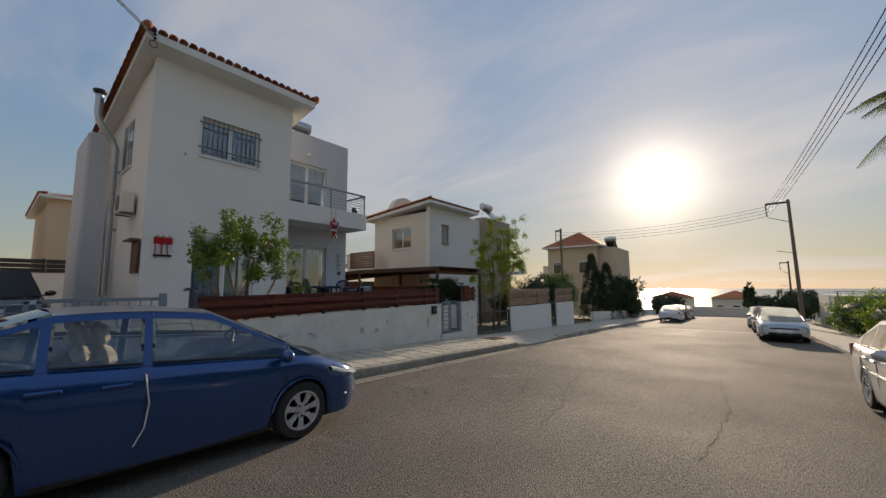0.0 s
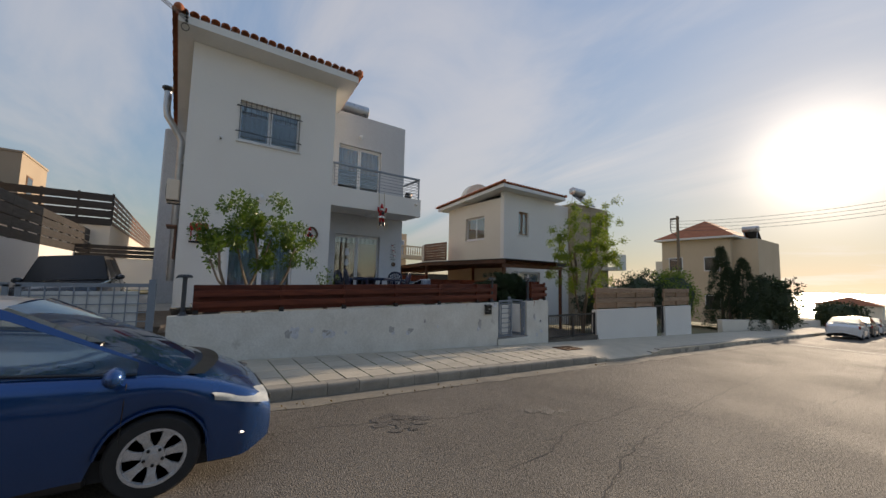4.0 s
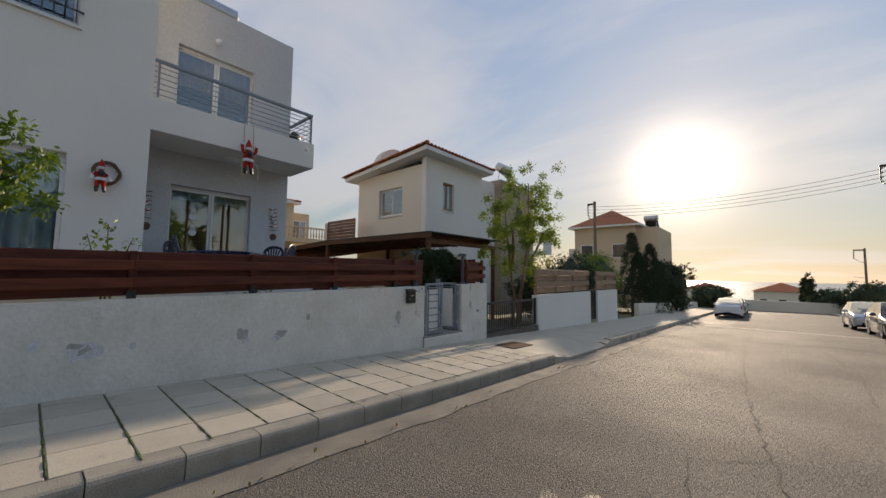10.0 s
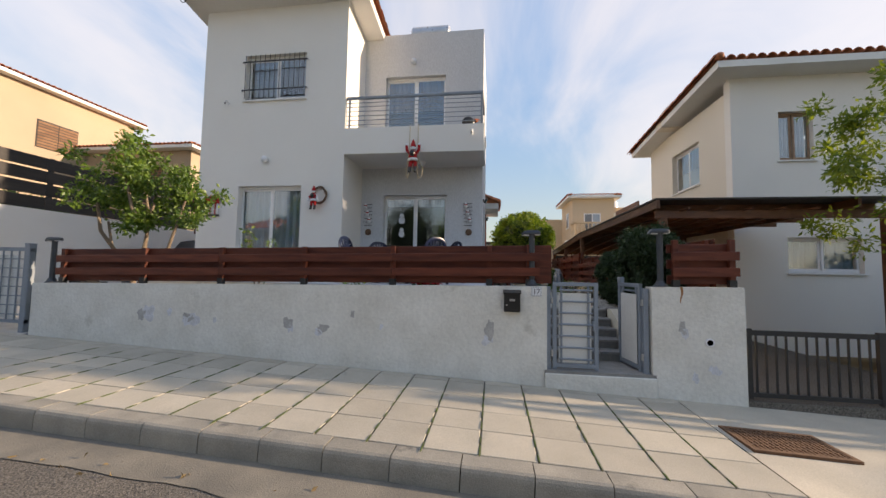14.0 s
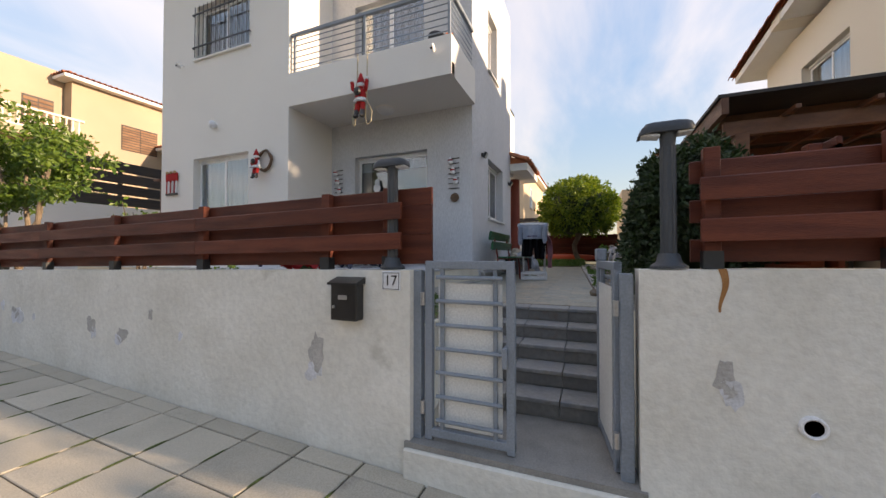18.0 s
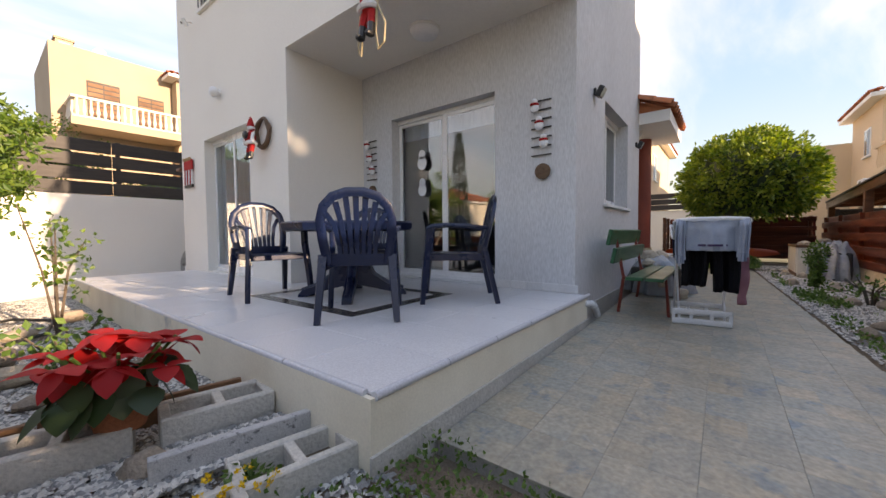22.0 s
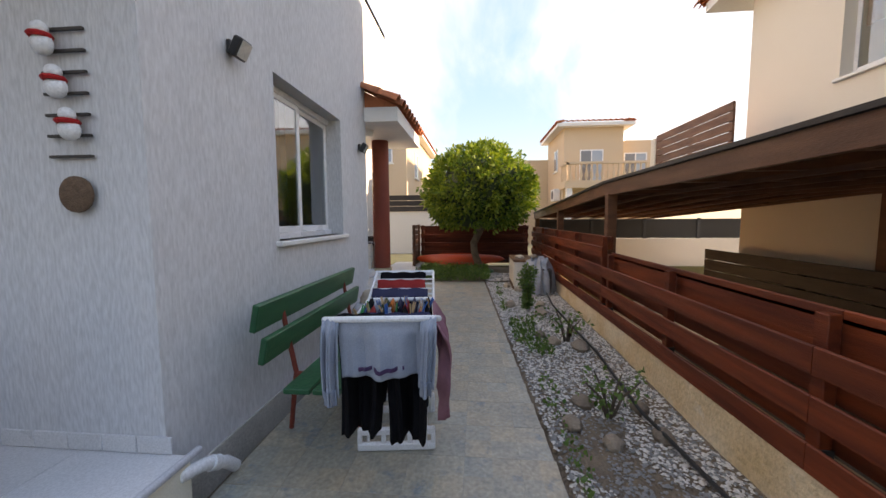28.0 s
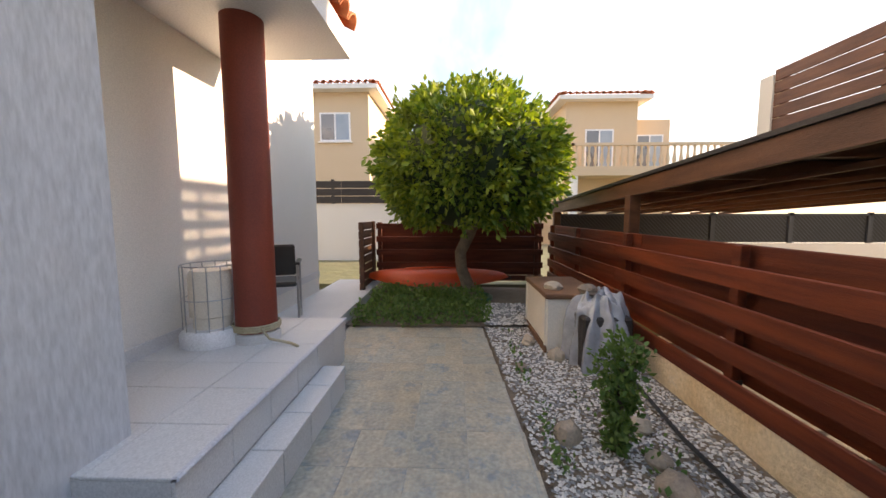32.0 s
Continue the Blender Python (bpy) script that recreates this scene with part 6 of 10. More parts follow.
# round clipped tree at the back
tree = thing("round_tree", (-19.45, 10.25, 1.12), 0, "round clipped evergreen tree with a leaning pale trunk", "tree")
part("trunk", Geo().tube([(0.0, 0.05, -0.1), (0.05, 0.03, 0.15), (0.12, -0.10, 0.5), (0.2, -0.12, 0.75), (0.22, 0.02, 1.05), (0.25, 0.05, 1.5)], [0.13, 0.10, 0.085, 0.085, 0.09, 0.05], 10), "bark", tree, smooth=True)
for k in range(6):
    a = k * 1.05
    part("limb", Geo().tube([(0.22, 0.02, 1.0), (0.25 + 0.45 * math.cos(a), 0.03 + 0.45 * math.sin(a), 1.7), (0.25 + 0.8 * math.cos(a), 0.03 + 0.8 * math.sin(a), 2.3)], [0.05, 0.03, 0.015], 6), "bark", tree)
p1, d1 = on_ellipsoid((0.25, 0.0, 2.0), (1.30, 1.32, 1.10), 560, 21, 0.80, -0.80)
p, o = clumps(p1, [0.19] * len(p1), 30, 22, 0.3)
o = o * 0.6 + np.repeat(d1, 30, 0)
foliage("crown", tree, p, o, 0.105, "leaf_round", 0.55, 23, 0.25, 0.7, "dense mid-green leaves, sunlit on one side")
# added blob whose dark colour stands for shade within the crown
part("crown_core", Geo().blob((0.25, 0, 2.0), (1.05, 1.08, 0.85), 20, 12, 0.2, 3), "leaf_dark", tree, "solid core, coloured dark for the shade inside the crown", smooth=True)
part("root_ring", Geo().tube([(0.3 * math.cos(a), 0.05 + 0.3 * math.sin(a), 0.03) for a in [k * math.pi / 10 for k in range(21)]], 0.04, 8), "bench_green", tree, "green ring of an old planter", smooth=True)

# ground cover under the tree
def ground_cover(name, x0, x1, y0, y1, z, n, size, m, label, seed, h=0.14):
    rr = np.random.RandomState(seed)
    q = np.stack([rr.uniform(x0, x1, n), rr.uniform(y0, y1, n), z + h * rr.rand(n) ** 1.5], 1)
    edge = np.array([noise.noise(Vector((a * 2.2, b * 2.2, seed))) for a, b, _ in q])
    cx = np.minimum(np.minimum(q[:, 0] - x0, x1 - q[:, 0]), np.minimum(q[:, 1] - y0, y1 - q[:, 1]))
    q = q[cx + 0.18 * edge > 0.02]
    v, f = leaf_cloud(q, np.tile((0, 0, 0.8), (len(q), 1)), size, 0.7, seed, 0, 0.9)
    return tagged(part(name, raw_mesh(name, v, f, m), m), label, "plants", kind="stuff")


ground_cover("ground_cover", -19.9, -17.95, 8.82, 10.5, 1.14, 5200, 0.055, "leaf_ground", "low green ground cover under the tree", 31, 0.2)
for i, (x0, x1, y0, y1, n) in enumerate(((-15.3, -13.9, 10.63, 11.0, 900), (-17.9, -15.6, 10.56, 10.68, 260), (-13.8, -11.0, 10.72, 10.86, 300), (-9.1, -7.7, 8.75, 9.56, 1300), (-9.05, -8.7, 8.2, 9.4, 300), (-9.43, -9.0, 8.79, 9.56, 500), (-16.5, -15.0, 10.9, 11.3, 200), (-8.3, -7.6, 2.0, 4.5, 300))):
    ground_cover("weeds", x0, x1, y0, y1, (path_z((x0 + x1) / 2) + 0.01) if x1 < -9.1 else 0.985, n, 0.04 if x1 < -9.5 else 0.028, "leaf_ground", "low green weeds among the gravel", 33 + i, 0.06)

# topiary by the path
t = thing("topiary", (-15.85, 10.97, 1.07), 0, "small clipped green shrub, narrow at the foot", "shrub")
part("stem", Geo().tube([(0, 0, -0.05), (0.01, 0, 0.3), (0, 0.01, 0.5)], [0.025, 0.02, 0.012], 7), "bark_dark", t)
cs = [(rnd.normal() * 0.05 * (0.35 + z), rnd.normal() * 0.05 * (0.35 + z), z) for z in np.linspace(0.05, 0.62, 46)]
p, o = clumps(cs, [0.05 + 0.11 * max(0, (c[2] - 0.12)) ** 0.6 for c in cs], 34, 41, 0.4)
foliage("leaves", t, p, o, 0.045, "leaf_ground", 0.6, 42, -0.3, 0.7)

# poinsettia in a terracotta pot
t = thing("poinsettia", (-8.48, 7.84, 1.13), 0, "red poinsettia in a terracotta pot on the concrete blocks", "flowers")
pot = part("pot", Geo().lathe([(0.085, 0.0), (0.11, 0.11), (0.13, 0.115), (0.13, 0.14), (0.11, 0.142), (0.10, 0.12)], 20), "terracotta", t, smooth=True)
part("soil", Geo().lathe([(0.105, 0.11), (0.1, 0.118)], 16), "soil", pot)
rr = random.Random(6)
for k in range(9):
    a = k * 0.7
    part("stem", Geo().tube([(0, 0, 0.1), (0.1 * math.cos(a), 0.1 * math.sin(a), 0.25), (0.2 * math.cos(a), 0.2 * math.sin(a), 0.36)], 0.007, 5), "leaf_ground", t)


def big_leaf(g, c, yaw, pitch, l, w):
    m = Matrix.Translation(c) @ Euler((0, radians(pitch), radians(yaw))).to_matrix().to_4x4()
    prof = [(0, 0.03), (0.12, 0.30), (0.34, 0.50), (0.58, 0.46), (0.80, 0.28), (0.93, 0.11), (1, 0)]
    k = len(g.v)
    for u, s in prof:
        for sgn, lift in ((-1, 0.05), (0, 0), (1, 0.05)):
            g.v.append(tuple(m @ Vector((u * l, sgn * s * w, lift * s * l * 1.6 - 0.30 * l * u * u))))
    for i in range(len(prof) - 1):
        for j in range(2):
            q = k + i * 3 + j
            g.f.append((q, q + 3, q + 4, q + 1))


for k in range(19):
    a, rad = k * 137.5, 0.04 + 0.20 * (k / 19) ** 0.6
    c = (rad * math.cos(radians(a)), rad * math.sin(radians(a)), 0.38 - rad * 0.45 + rr.uniform(-0.03, 0.06))
    for j in range(5):
        q = Geo()
        big_leaf(q, c, a + j * 72 + rr.uniform(-25, 25), rr.uniform(-25, 40), rr.uniform(0.09, 0.13), rr.uniform(0.075, 0.10))
        part("bract", q, "leaf_red", t, smooth=True)
for k in range(22):
    a, rad = k * 137.5 + 40, rr.uniform(0.10, 0.20)
    q = Geo()
    big_leaf(q, (rad * math.cos(radians(a)), rad * math.sin(radians(a)), rr.uniform(0.17, 0.27)), a + rr.uniform(-40, 40), rr.uniform(30, 65), rr.uniform(0.11, 0.15), 0.12)
    part("leaf", q, "leaf_hedge", t, smooth=True)
t = thing("yellow_flowers", (-8.60, 8.56, 1.005), 0, "low clump of small yellow flowers", "flowers")
p, o = clumps([(rr.uniform(-0.14, 0.14), rr.uniform(-0.1, 0.1), 0.05) for _ in range(24)], [0.05] * 24, 14, 51, 0.2)
foliage("leaves", t, p, o, 0.04, "leaf_ground", 0.5, 52)
p, o = clumps([(rr.uniform(-0.14, 0.14), rr.uniform(-0.1, 0.1), rr.uniform(0.08, 0.12)) for _ in range(16)], [0.014] * 16, 12, 53, 0.2)
foliage("blossom", t, p, o, 0.015, "flower_yellow", 0.8, 54, -0.5)


# ---- hollow concrete blocks and edging ----
def block(loc, rz, l=0.40, d=0.20, h=0.2):
    t = thing("concrete_block", loc, rz, "grey hollow concrete block used as a planter", "block", "planter blocks")
    g = Geo().box(-l / 2, l / 2, -d / 2, -d / 2 + 0.042, 0, h, 0.007).box(-l / 2, l / 2, d / 2 - 0.042, d / 2, 0, h, 0.007)
    part("long_wall", g, "concrete", t)
    for x in (-l / 2, -0.02, l / 2 - 0.042):
        part("web", Geo().box(x, x + 0.042, -d / 2 + 0.03, d / 2 - 0.03, 0.002, h - 0.006, 0.004), "concrete", t)
    part("soil", Geo().box(-l / 2 + 0.02, l / 2 - 0.02, -d / 2 + 0.02, d / 2 - 0.02, 0.01, h * 0.55), "soil", t, "dark soil inside")
    return t


for x, y, rz in ((-7.85, 7.64, 172), (-8.30, 7.77, 166), (-8.83, 7.90, 168)):
    block((x, y, 0.95), rz, 0.46, 0.24)
for x, y, rz in ((-8.86, 8.54, 168), (-8.42, 8.62, 170), (-7.98, 8.70, 172)):
    block((x, y, 0.90), rz, 0.44, 0.24)
t = thing("terrazzo_slab", (-8.80, 8.29, 0.93), 167, "speckled grey terrazzo slab standing on edge", "slab")
part("slab", Geo().box(-0.33, 0.33, -0.02, 0.02, 0, 0.20, 0.004), "terrazzo", t)
t = thing("concrete_slab", (-8.1, 8.38, 0.93), 170, "plain concrete slab standing on edge", "slab")
part("slab", Geo().box(-0.35, 0.35, -0.03, 0.03, 0, 0.16, 0.006), "concrete", t)
for x, y, rz, l in ((-7.95, 7.46, 170, 0.6), (-8.48, 7.56, 168, 0.44), (-8.85, 7.68, 168, 0.34)):
    t = thing("edging_board", (x, y, 0.98), rz, "weathered red-brown timber edging in the gravel", "edging", "timber edging")
    part("plank", Geo().box(-l / 2, l / 2, -0.015, 0.015, 0, 0.16, 0.004), "wood_slat", t)

# ---- loose stones ----
def stone(x, y, z, rx, ry, rz, seed, m="boulder", label="rounded brown garden stone"):
    ob = part("garden_stone", Geo().blob((x, y, z + rz * 0.55), (rx, ry, rz), 14, 9, 0.35, seed), m, None, smooth=True)
    return tagged(ob, label, "stone", "garden stones")


for i, (x, y, rx, ry, rz, m) in enumerate(((-7.92, 6.2, 0.15, 0.14, 0.12, "boulder_pale"), (-8.14, 5.75, 0.15, 0.13, 0.11, "boulder"), (-8.28, 6.25, 0.19, 0.11, 0.07, "boulder_pale"), (-8.12, 6.12, 0.12, 0.09, 0.05, "boulder"), (-8.3, 6.85, 0.09, 0.06, 0.04, "boulder"),
                                           (-7.85, 4.6, 0.14, 0.1, 0.08, "boulder"), (-8.1, 4.4, 0.13, 0.1, 0.07, "boulder"), (-8.35, 4.7, 0.12, 0.1, 0.06, "boulder_pale"), (-8.5, 8.1, 0.09, 0.08, 0.07, "boulder"), (-8.75, 4.1, 0.14, 0.1, 0.08, "boulder"), (-7.75, 5.2, 0.1, 0.09, 0.06, "boulder"), (-8.28, 8.22, 0.05, 0.05, 0.06, "boulder_pale"))):
    stone(x, y, 1.0, rx, ry, rz, i + 1, m)
for i, (x, y, rx, ry, rz, m) in enumerate(((-15.95, 10.72, 0.12, 0.10, 0.09, "boulder"), (-15.55, 11.12, 0.12, 0.10, 0.08, "boulder"), (-15.75, 11.15, 0.09, 0.08, 0.06, "boulder"), (-16.9, 10.62, 0.08, 0.06, 0.05, "boulder"), (-17.15, 10.98, 0.11, 0.09, 0.08, "boulder_pale"), (-17.5, 10.8, 0.1, 0.08, 0.08, "boulder_pale"), (-16.05, 11.2, 0.09, 0.08, 0.07, "boulder_pale"),
                                           (-14.35, 11.05, 0.12, 0.10, 0.08, "boulder"), (-14.2, 11.3, 0.15, 0.11, 0.09, "boulder"), (-14.6, 10.95, 0.1, 0.08, 0.06, "boulder"), (-12.75, 10.85, 0.12, 0.10, 0.09, "boulder"), (-13.05, 11.0, 0.14, 0.12, 0.09, "boulder"), (-13.0, 11.4, 0.12, 0.1, 0.08, "boulder"), (-12.55, 11.05, 0.11, 0.1, 0.08, "boulder"), (-12.65, 11.4, 0.13, 0.1, 0.08, "boulder"), (-11.6, 10.9, 0.12, 0.1, 0.07, "boulder"), (-10.4, 10.75, 0.16, 0.11, 0.09, "boulder"), (-9.9, 10.85, 0.13, 0.1, 0.08, "boulder"), (-11.2, 11.4, 0.12, 0.1, 0.07, "boulder"))):
    q = 0.62 if x > -13.5 else 0.8
    stone(x, y, path_z(x) - 0.008, rx * q, ry * q, rz * q, i + 21, m)

# ---- irrigation hoses ----
def hose(name, pts, r, label):
    ob = part(name, Geo().tube(pts, r, 6), "hose_black", None, smooth=True)
    return tagged(ob, label, "hose", "irrigation hoses")


hose("garden_hose", [(-18.0, 11.5, 1.14), (-16.8, 11.44, 1.15), (-15.9, 11.36, 1.14), (-15.0, 11.38, 1.12), (-14.0, 11.42, 1.10), (-12.9, 11.36, 1.09), (-11.8, 11.45, 1.08), (-10.5, 11.4, 1.05)], 0.014, "black irrigation hose along the gravel bed")
hose("garden_hose", [(-7.75, 2.6, 1.08), (-7.7, 3.6, 1.05), (-7.9, 4.6, 1.06), (-8.2, 5.3, 1.07), (-8.5, 5.1, 1.08), (-8.6, 4.4, 1.08), (-8.35, 3.9, 1.07), (-8.0, 4.2, 1.07), (-7.8, 5.2, 1.06)], 0.016, "black garden hose lying in loops on the gravel")


# ---- garden chairs and table ----
def strap(pts, widths, thick, side):
    """A flat bar through points; widths along the side way, thickness across it."""
    g = Geo()
    sd = Vector(side).normalized()
    ps = [Vector(p) for p in pts]
    vs = []
    for i, p in enumerate(ps):
        d = (ps[min(i + 1, len(ps) - 1)] - ps[max(i - 1, 0)]).normalized()
        n = d.cross(sd).normalized() * thick * 0.5
        a = sd * widths[i] * 0.5
        vs += [p - a * 0.8 - n, p + a * 0.8 - n, p + a - n * 0.3, p + a * 0.8 + n, p - a * 0.8 + n, p - a - n * 0.3]
    fs = [(i * 6 + k, i * 6 + (k + 1) % 6, i * 6 + 6 + (k + 1) % 6, i * 6 + 6 + k) for i in range(len(ps) - 1) for k in range(6)]
    return g.add(vs, fs + [tuple(range(6))[::-1], tuple((len(ps) - 1) * 6 + k for k in range(6))])


def garden_chair():
    t = thing("garden_chair", (0, 0, 0), 0, "dark blue plastic garden armchair with a slatted fan back", "chair", "chairs round the garden table")
    m = "chair_blue"
    seat = Geo()

    def seat_fn(u, v):
        x, y = (-0.23 + 0.46 * u) * (0.92 + 0.08 * v), -0.23 + 0.47 * v
        return (x, y, 0.42 - 0.02 * math.sin(math.pi * u) * math.sin(math.pi * v) - 0.02 * (1 - v) - 0.02 * max(0, v - 0.85) / 0.15)
    seat.grid(seat_fn, 10, 12)
    seat.grid(lambda u, v: (lambda p: (p[0], p[1], p[2] - 0.018))(seat_fn(u, 1 - v)), 10, 12)
    seat.box(-0.235, 0.235, 0.222, 0.242, 0.352, 0.402, 0.006)
    part("seat", seat, m, t, smooth=True)
    for sx in (-1, 1):
        part("seat_rail", Geo().box(0.222 * sx - 0.01, 0.222 * sx + 0.01, -0.23, 0.23, 0.355, 0.412, 0.005), m, t)
        part("front_leg", strap([(0.285 * sx, 0.29, 0.0), (0.265 * sx, 0.262, 0.3), (0.25 * sx, 0.235, 0.5), (0.25 * sx, 0.225, 0.635)], [0.045, 0.058, 0.066, 0.06], 0.042, (0.25 * sx, 1, 0)), m, t, smooth=True)
        part("rear_leg", strap([(0.265 * sx, -0.345, 0.0), (0.245 * sx, -0.275, 0.3), (0.235 * sx, -0.235, 0.46)], [0.045, 0.06, 0.07], 0.042, (1, 0, 0)), m, t, smooth=True)
        part("armrest", strap([(0.25 * sx, 0.25, 0.625), (0.262 * sx, 0.2, 0.645), (0.275 * sx, 0.08, 0.655), (0.275 * sx, -0.1, 0.645), (0.25 * sx, -0.22, 0.63), (0.235 * sx, -0.285, 0.625)], [0.055, 0.062, 0.062, 0.058, 0.05, 0.04], 0.03, (1, 0.0, 0)), m, t, smooth=True)
    # arched back: a broad outer hoop and flat slats that fan out from a solid foot
    hoop = [(0.205, -0.23, 0.40), (0.232, -0.27, 0.58), (0.238, -0.30, 0.70), (0.212, -0.32, 0.79), (0.15, -0.335, 0.855), (0.06, -0.342, 0.885), (-0.06, -0.342, 0.885), (-0.15, -0.335, 0.855), (-0.212, -0.32, 0.79), (-0.238, -0.30, 0.70), (-0.232, -0.27, 0.58), (-0.205, -0.23, 0.40)]
    hg = Geo()
    hv = []
    for i, p in enumerate(hoop):
        a, b = Vector(hoop[max(0, i - 1)]), Vector(hoop[min(11, i + 1)])
        d = (b - a).normalized()
        f = Vector((0, 1, 0.2)).normalized()
        o = d.cross(f).normalized()
        for u, v in ((-1, -0.6), (-0.5, -1), (0.5, -1), (1, -0.6), (1, 0.6), (0.5, 1), (-0.5, 1), (-1, 0.6)):
            hv.append(Vector(p) + o * u * 0.031 + f * v * 0.018)
    hg.add(hv, [(i * 8 + k, i * 8 + (k + 1) % 8, i * 8 + 8 + (k + 1) % 8, i * 8 + 8 + k) for i in range(11) for k in range(8)] + [tuple(range(8))[::-1], tuple(range(88, 96))])
    back = part("backrest", hg, m, t, smooth=True)
    for k in range(7):
        u = -1 + 2 * k / 6
        top = 0.872 - 0.125 * abs(u) ** 2.2
        part("slat", strap([(0.115 * u, -0.225, 0.41), (0.125 * u, -0.258, 0.54), (0.15 * u, -0.29, 0.67), (0.20 * u, -0.325, top)], [0.034, 0.034, 0.036, 0.042], 0.016, (1, 0, -0.25 * u)), m, back, smooth=True)
    part("foot_panel", strap([(0, -0.222, 0.385), (0, -0.238, 0.47)], [0.43, 0.44], 0.02, (1, 0, 0)), m, back)
    return t


ch = garden_chair()
TABLE = (-10.52, 6.82)
seats = [(-10.0, 7.58, 135), (-10.0, 6.12, -8), (-10.98, 7.80, -143), (-11.25, 6.3, -45)]
chair_size = Matrix.Diagonal((1.04, 1.03, 1.04, 1.0))
ch.matrix_basis = pose(seats[0][0], seats[0][1], TZ, 0, 0, seats[0][2]) @ chair_size
for x, y, yaw in seats[1:]:
    copy_thing(ch, pose(x, y, TZ, 0, 0, yaw) @ chair_size)
t = thing("garden_table", (*TABLE, TZ), 45, "dark blue eight-sided plastic garden table on four broad splayed feet", "table")


def octo(r, cut, z):
    """Corners of a square with cut corners, slightly bowed."""
    a, b = r, r * cut
    return [(a, -b, z), (a * 1.015, 0, z), (a, b, z), (b, a, z), (0, a * 1.015, z), (-b, a, z), (-a, b, z), (-a * 1.015, 0, z), (-a, -b, z), (-b, -a, z), (0, -a * 1.015, z), (b, -a, z)]


top_rings = [octo(0.56, 0.58, 0.665), octo(0.585, 0.58, 0.67), octo(0.60, 0.58, 0.70), octo(0.605, 0.58, 0.735), octo(0.59, 0.58, 0.75), octo(0.54, 0.58, 0.753)]
q = Geo().add([p for ring in top_rings for p in ring], [(i * 12 + k, i * 12 + (k + 1) % 12, i * 12 + 12 + (k + 1) % 12, i * 12 + 12 + k) for i in range(5) for k in range(12)] + [tuple(range(60, 72))])
q.add(octo(0.565, 0.58, 0.716), [tuple(range(12))[::-1]])
part("tabletop", q, "chair_blue", t, smooth=True)
for k in range(4):
    a = k * math.pi / 2
    g = Geo(Euler((0, 0, a)).to_matrix().to_4x4())
    foot = [(0.03, 0.715), (0.16, 0.715), (0.12, 0.52), (0.13, 0.36), (0.20, 0.22), (0.36, 0.115), (0.50, 0.07), (0.54, 0.03), (0.545, 0.0), (0.46, 0.0), (0.40, 0.03), (0.22, 0.075), (0.10, 0.10), (0.03, 0.11)]
    part("leg", g.prism(foot, "y", -0.045, 0.045), "chair_blue", t)
    part("leg_rib", Geo(Euler((0, 0, a)).to_matrix().to_4x4()).tube([(0.155, 0, 0.70), (0.118, 0, 0.50), (0.14, 0, 0.34), (0.21, 0, 0.215), (0.37, 0, 0.11), (0.51, 0, 0.062)], 0.028, 8), "chair_blue", t, smooth=True)

# ---- green bench ----
bz = path_z(-13.0)
t = thing("park_bench", (-13.10, 9.05, bz), 0, "green slatted bench on red steel legs against the house", "bench")
for z0, z1 in ((0.57, 0.725), (0.765, 0.925)):
    off = (z0 - 0.42) * 0.22
    part("back_slat", Geo().at(pose(0, -0.10 - off, z0, -11, 0, 0)).box(-0.86, 0.84, -0.02, 0.02, 0, z1 - z0 + 0.01, 0.006), "bench_green", t)
for y0 in (0.06, 0.24):
    part("seat_slat", Geo().box(-0.86, 0.84, y0 - 0.06, y0 + 0.105, 0.40, 0.435, 0.006), "bench_green", t)
for x in (-0.60, 0.52):
    part("rear_leg", Geo().tube([(x, -0.13, 0), (x, -0.08, 0.40), (x, -0.175, 0.90)], 0.017, 8), "bench_red", t)
    part("front_leg", Geo().tube([(x, 0.36, 0), (x, 0.33, 0.395), (x, -0.08, 0.39)], 0.017, 8), "bench_red", t)

# ---- clothes airer with washing ----
rk = thing("clothes_airer", (-12.62, 9.67, path_z(-12.62)), 7.2, "white folding clothes airer standing on the path", "clothes airer")
rk.matrix_basis = rk.matrix_basis @ Matrix.Diagonal((0.82, 0.70, 1.0, 1.0))
H0 = 0.845


def airer_z(x):
    return H0 + 0.235 * max(0, x - 0.33) + 0.24 * max(0, -0.33 - x)


for y in (-0.34, 0.34):
    part("side_rail", Geo().tube([(0.97, y * 1.06, airer_z(0.97)), (0.33, y, H0), (-0.33, y, H0), (-0.89, y * 1.02, airer_z(-0.89))], 0.014, 8), "plastic_white", rk, smooth=True)
part("end_bar", Geo().tube([(0.94, -0.37, airer_z(0.94)), (1.005, -0.34, airer_z(1.005)), (1.04, -0.15, airer_z(1.04)), (1.04, 0.15, airer_z(1.04)), (1.005, 0.34, airer_z(1.005)), (0.94, 0.37, airer_z(0.94))], 0.014, 8), "plastic_white", rk, smooth=True)
part("end_bar", Geo().tube([(-0.89, -0.35, airer_z(-0.89)), (-0.89, 0.35, airer_z(-0.89))], 0.017, 8), "plastic_white", rk, smooth=True)
for x in (0.33, -0.33):
    part("cross_bar", Geo().tube([(x, -0.34, H0), (x, 0.34, H0)], 0.016, 8), "plastic_white", rk, smooth=True)
for k in range(19):
    x = 0.97 - k * 0.10
    if -0.30 < x < 0.30 or x < -0.86:
        continue
    part("line", Geo().tube([(x, -0.345, airer_z(x)), (x, 0.345, airer_z(x))], 0.007, 6), "plastic_white", rk, smooth=True)
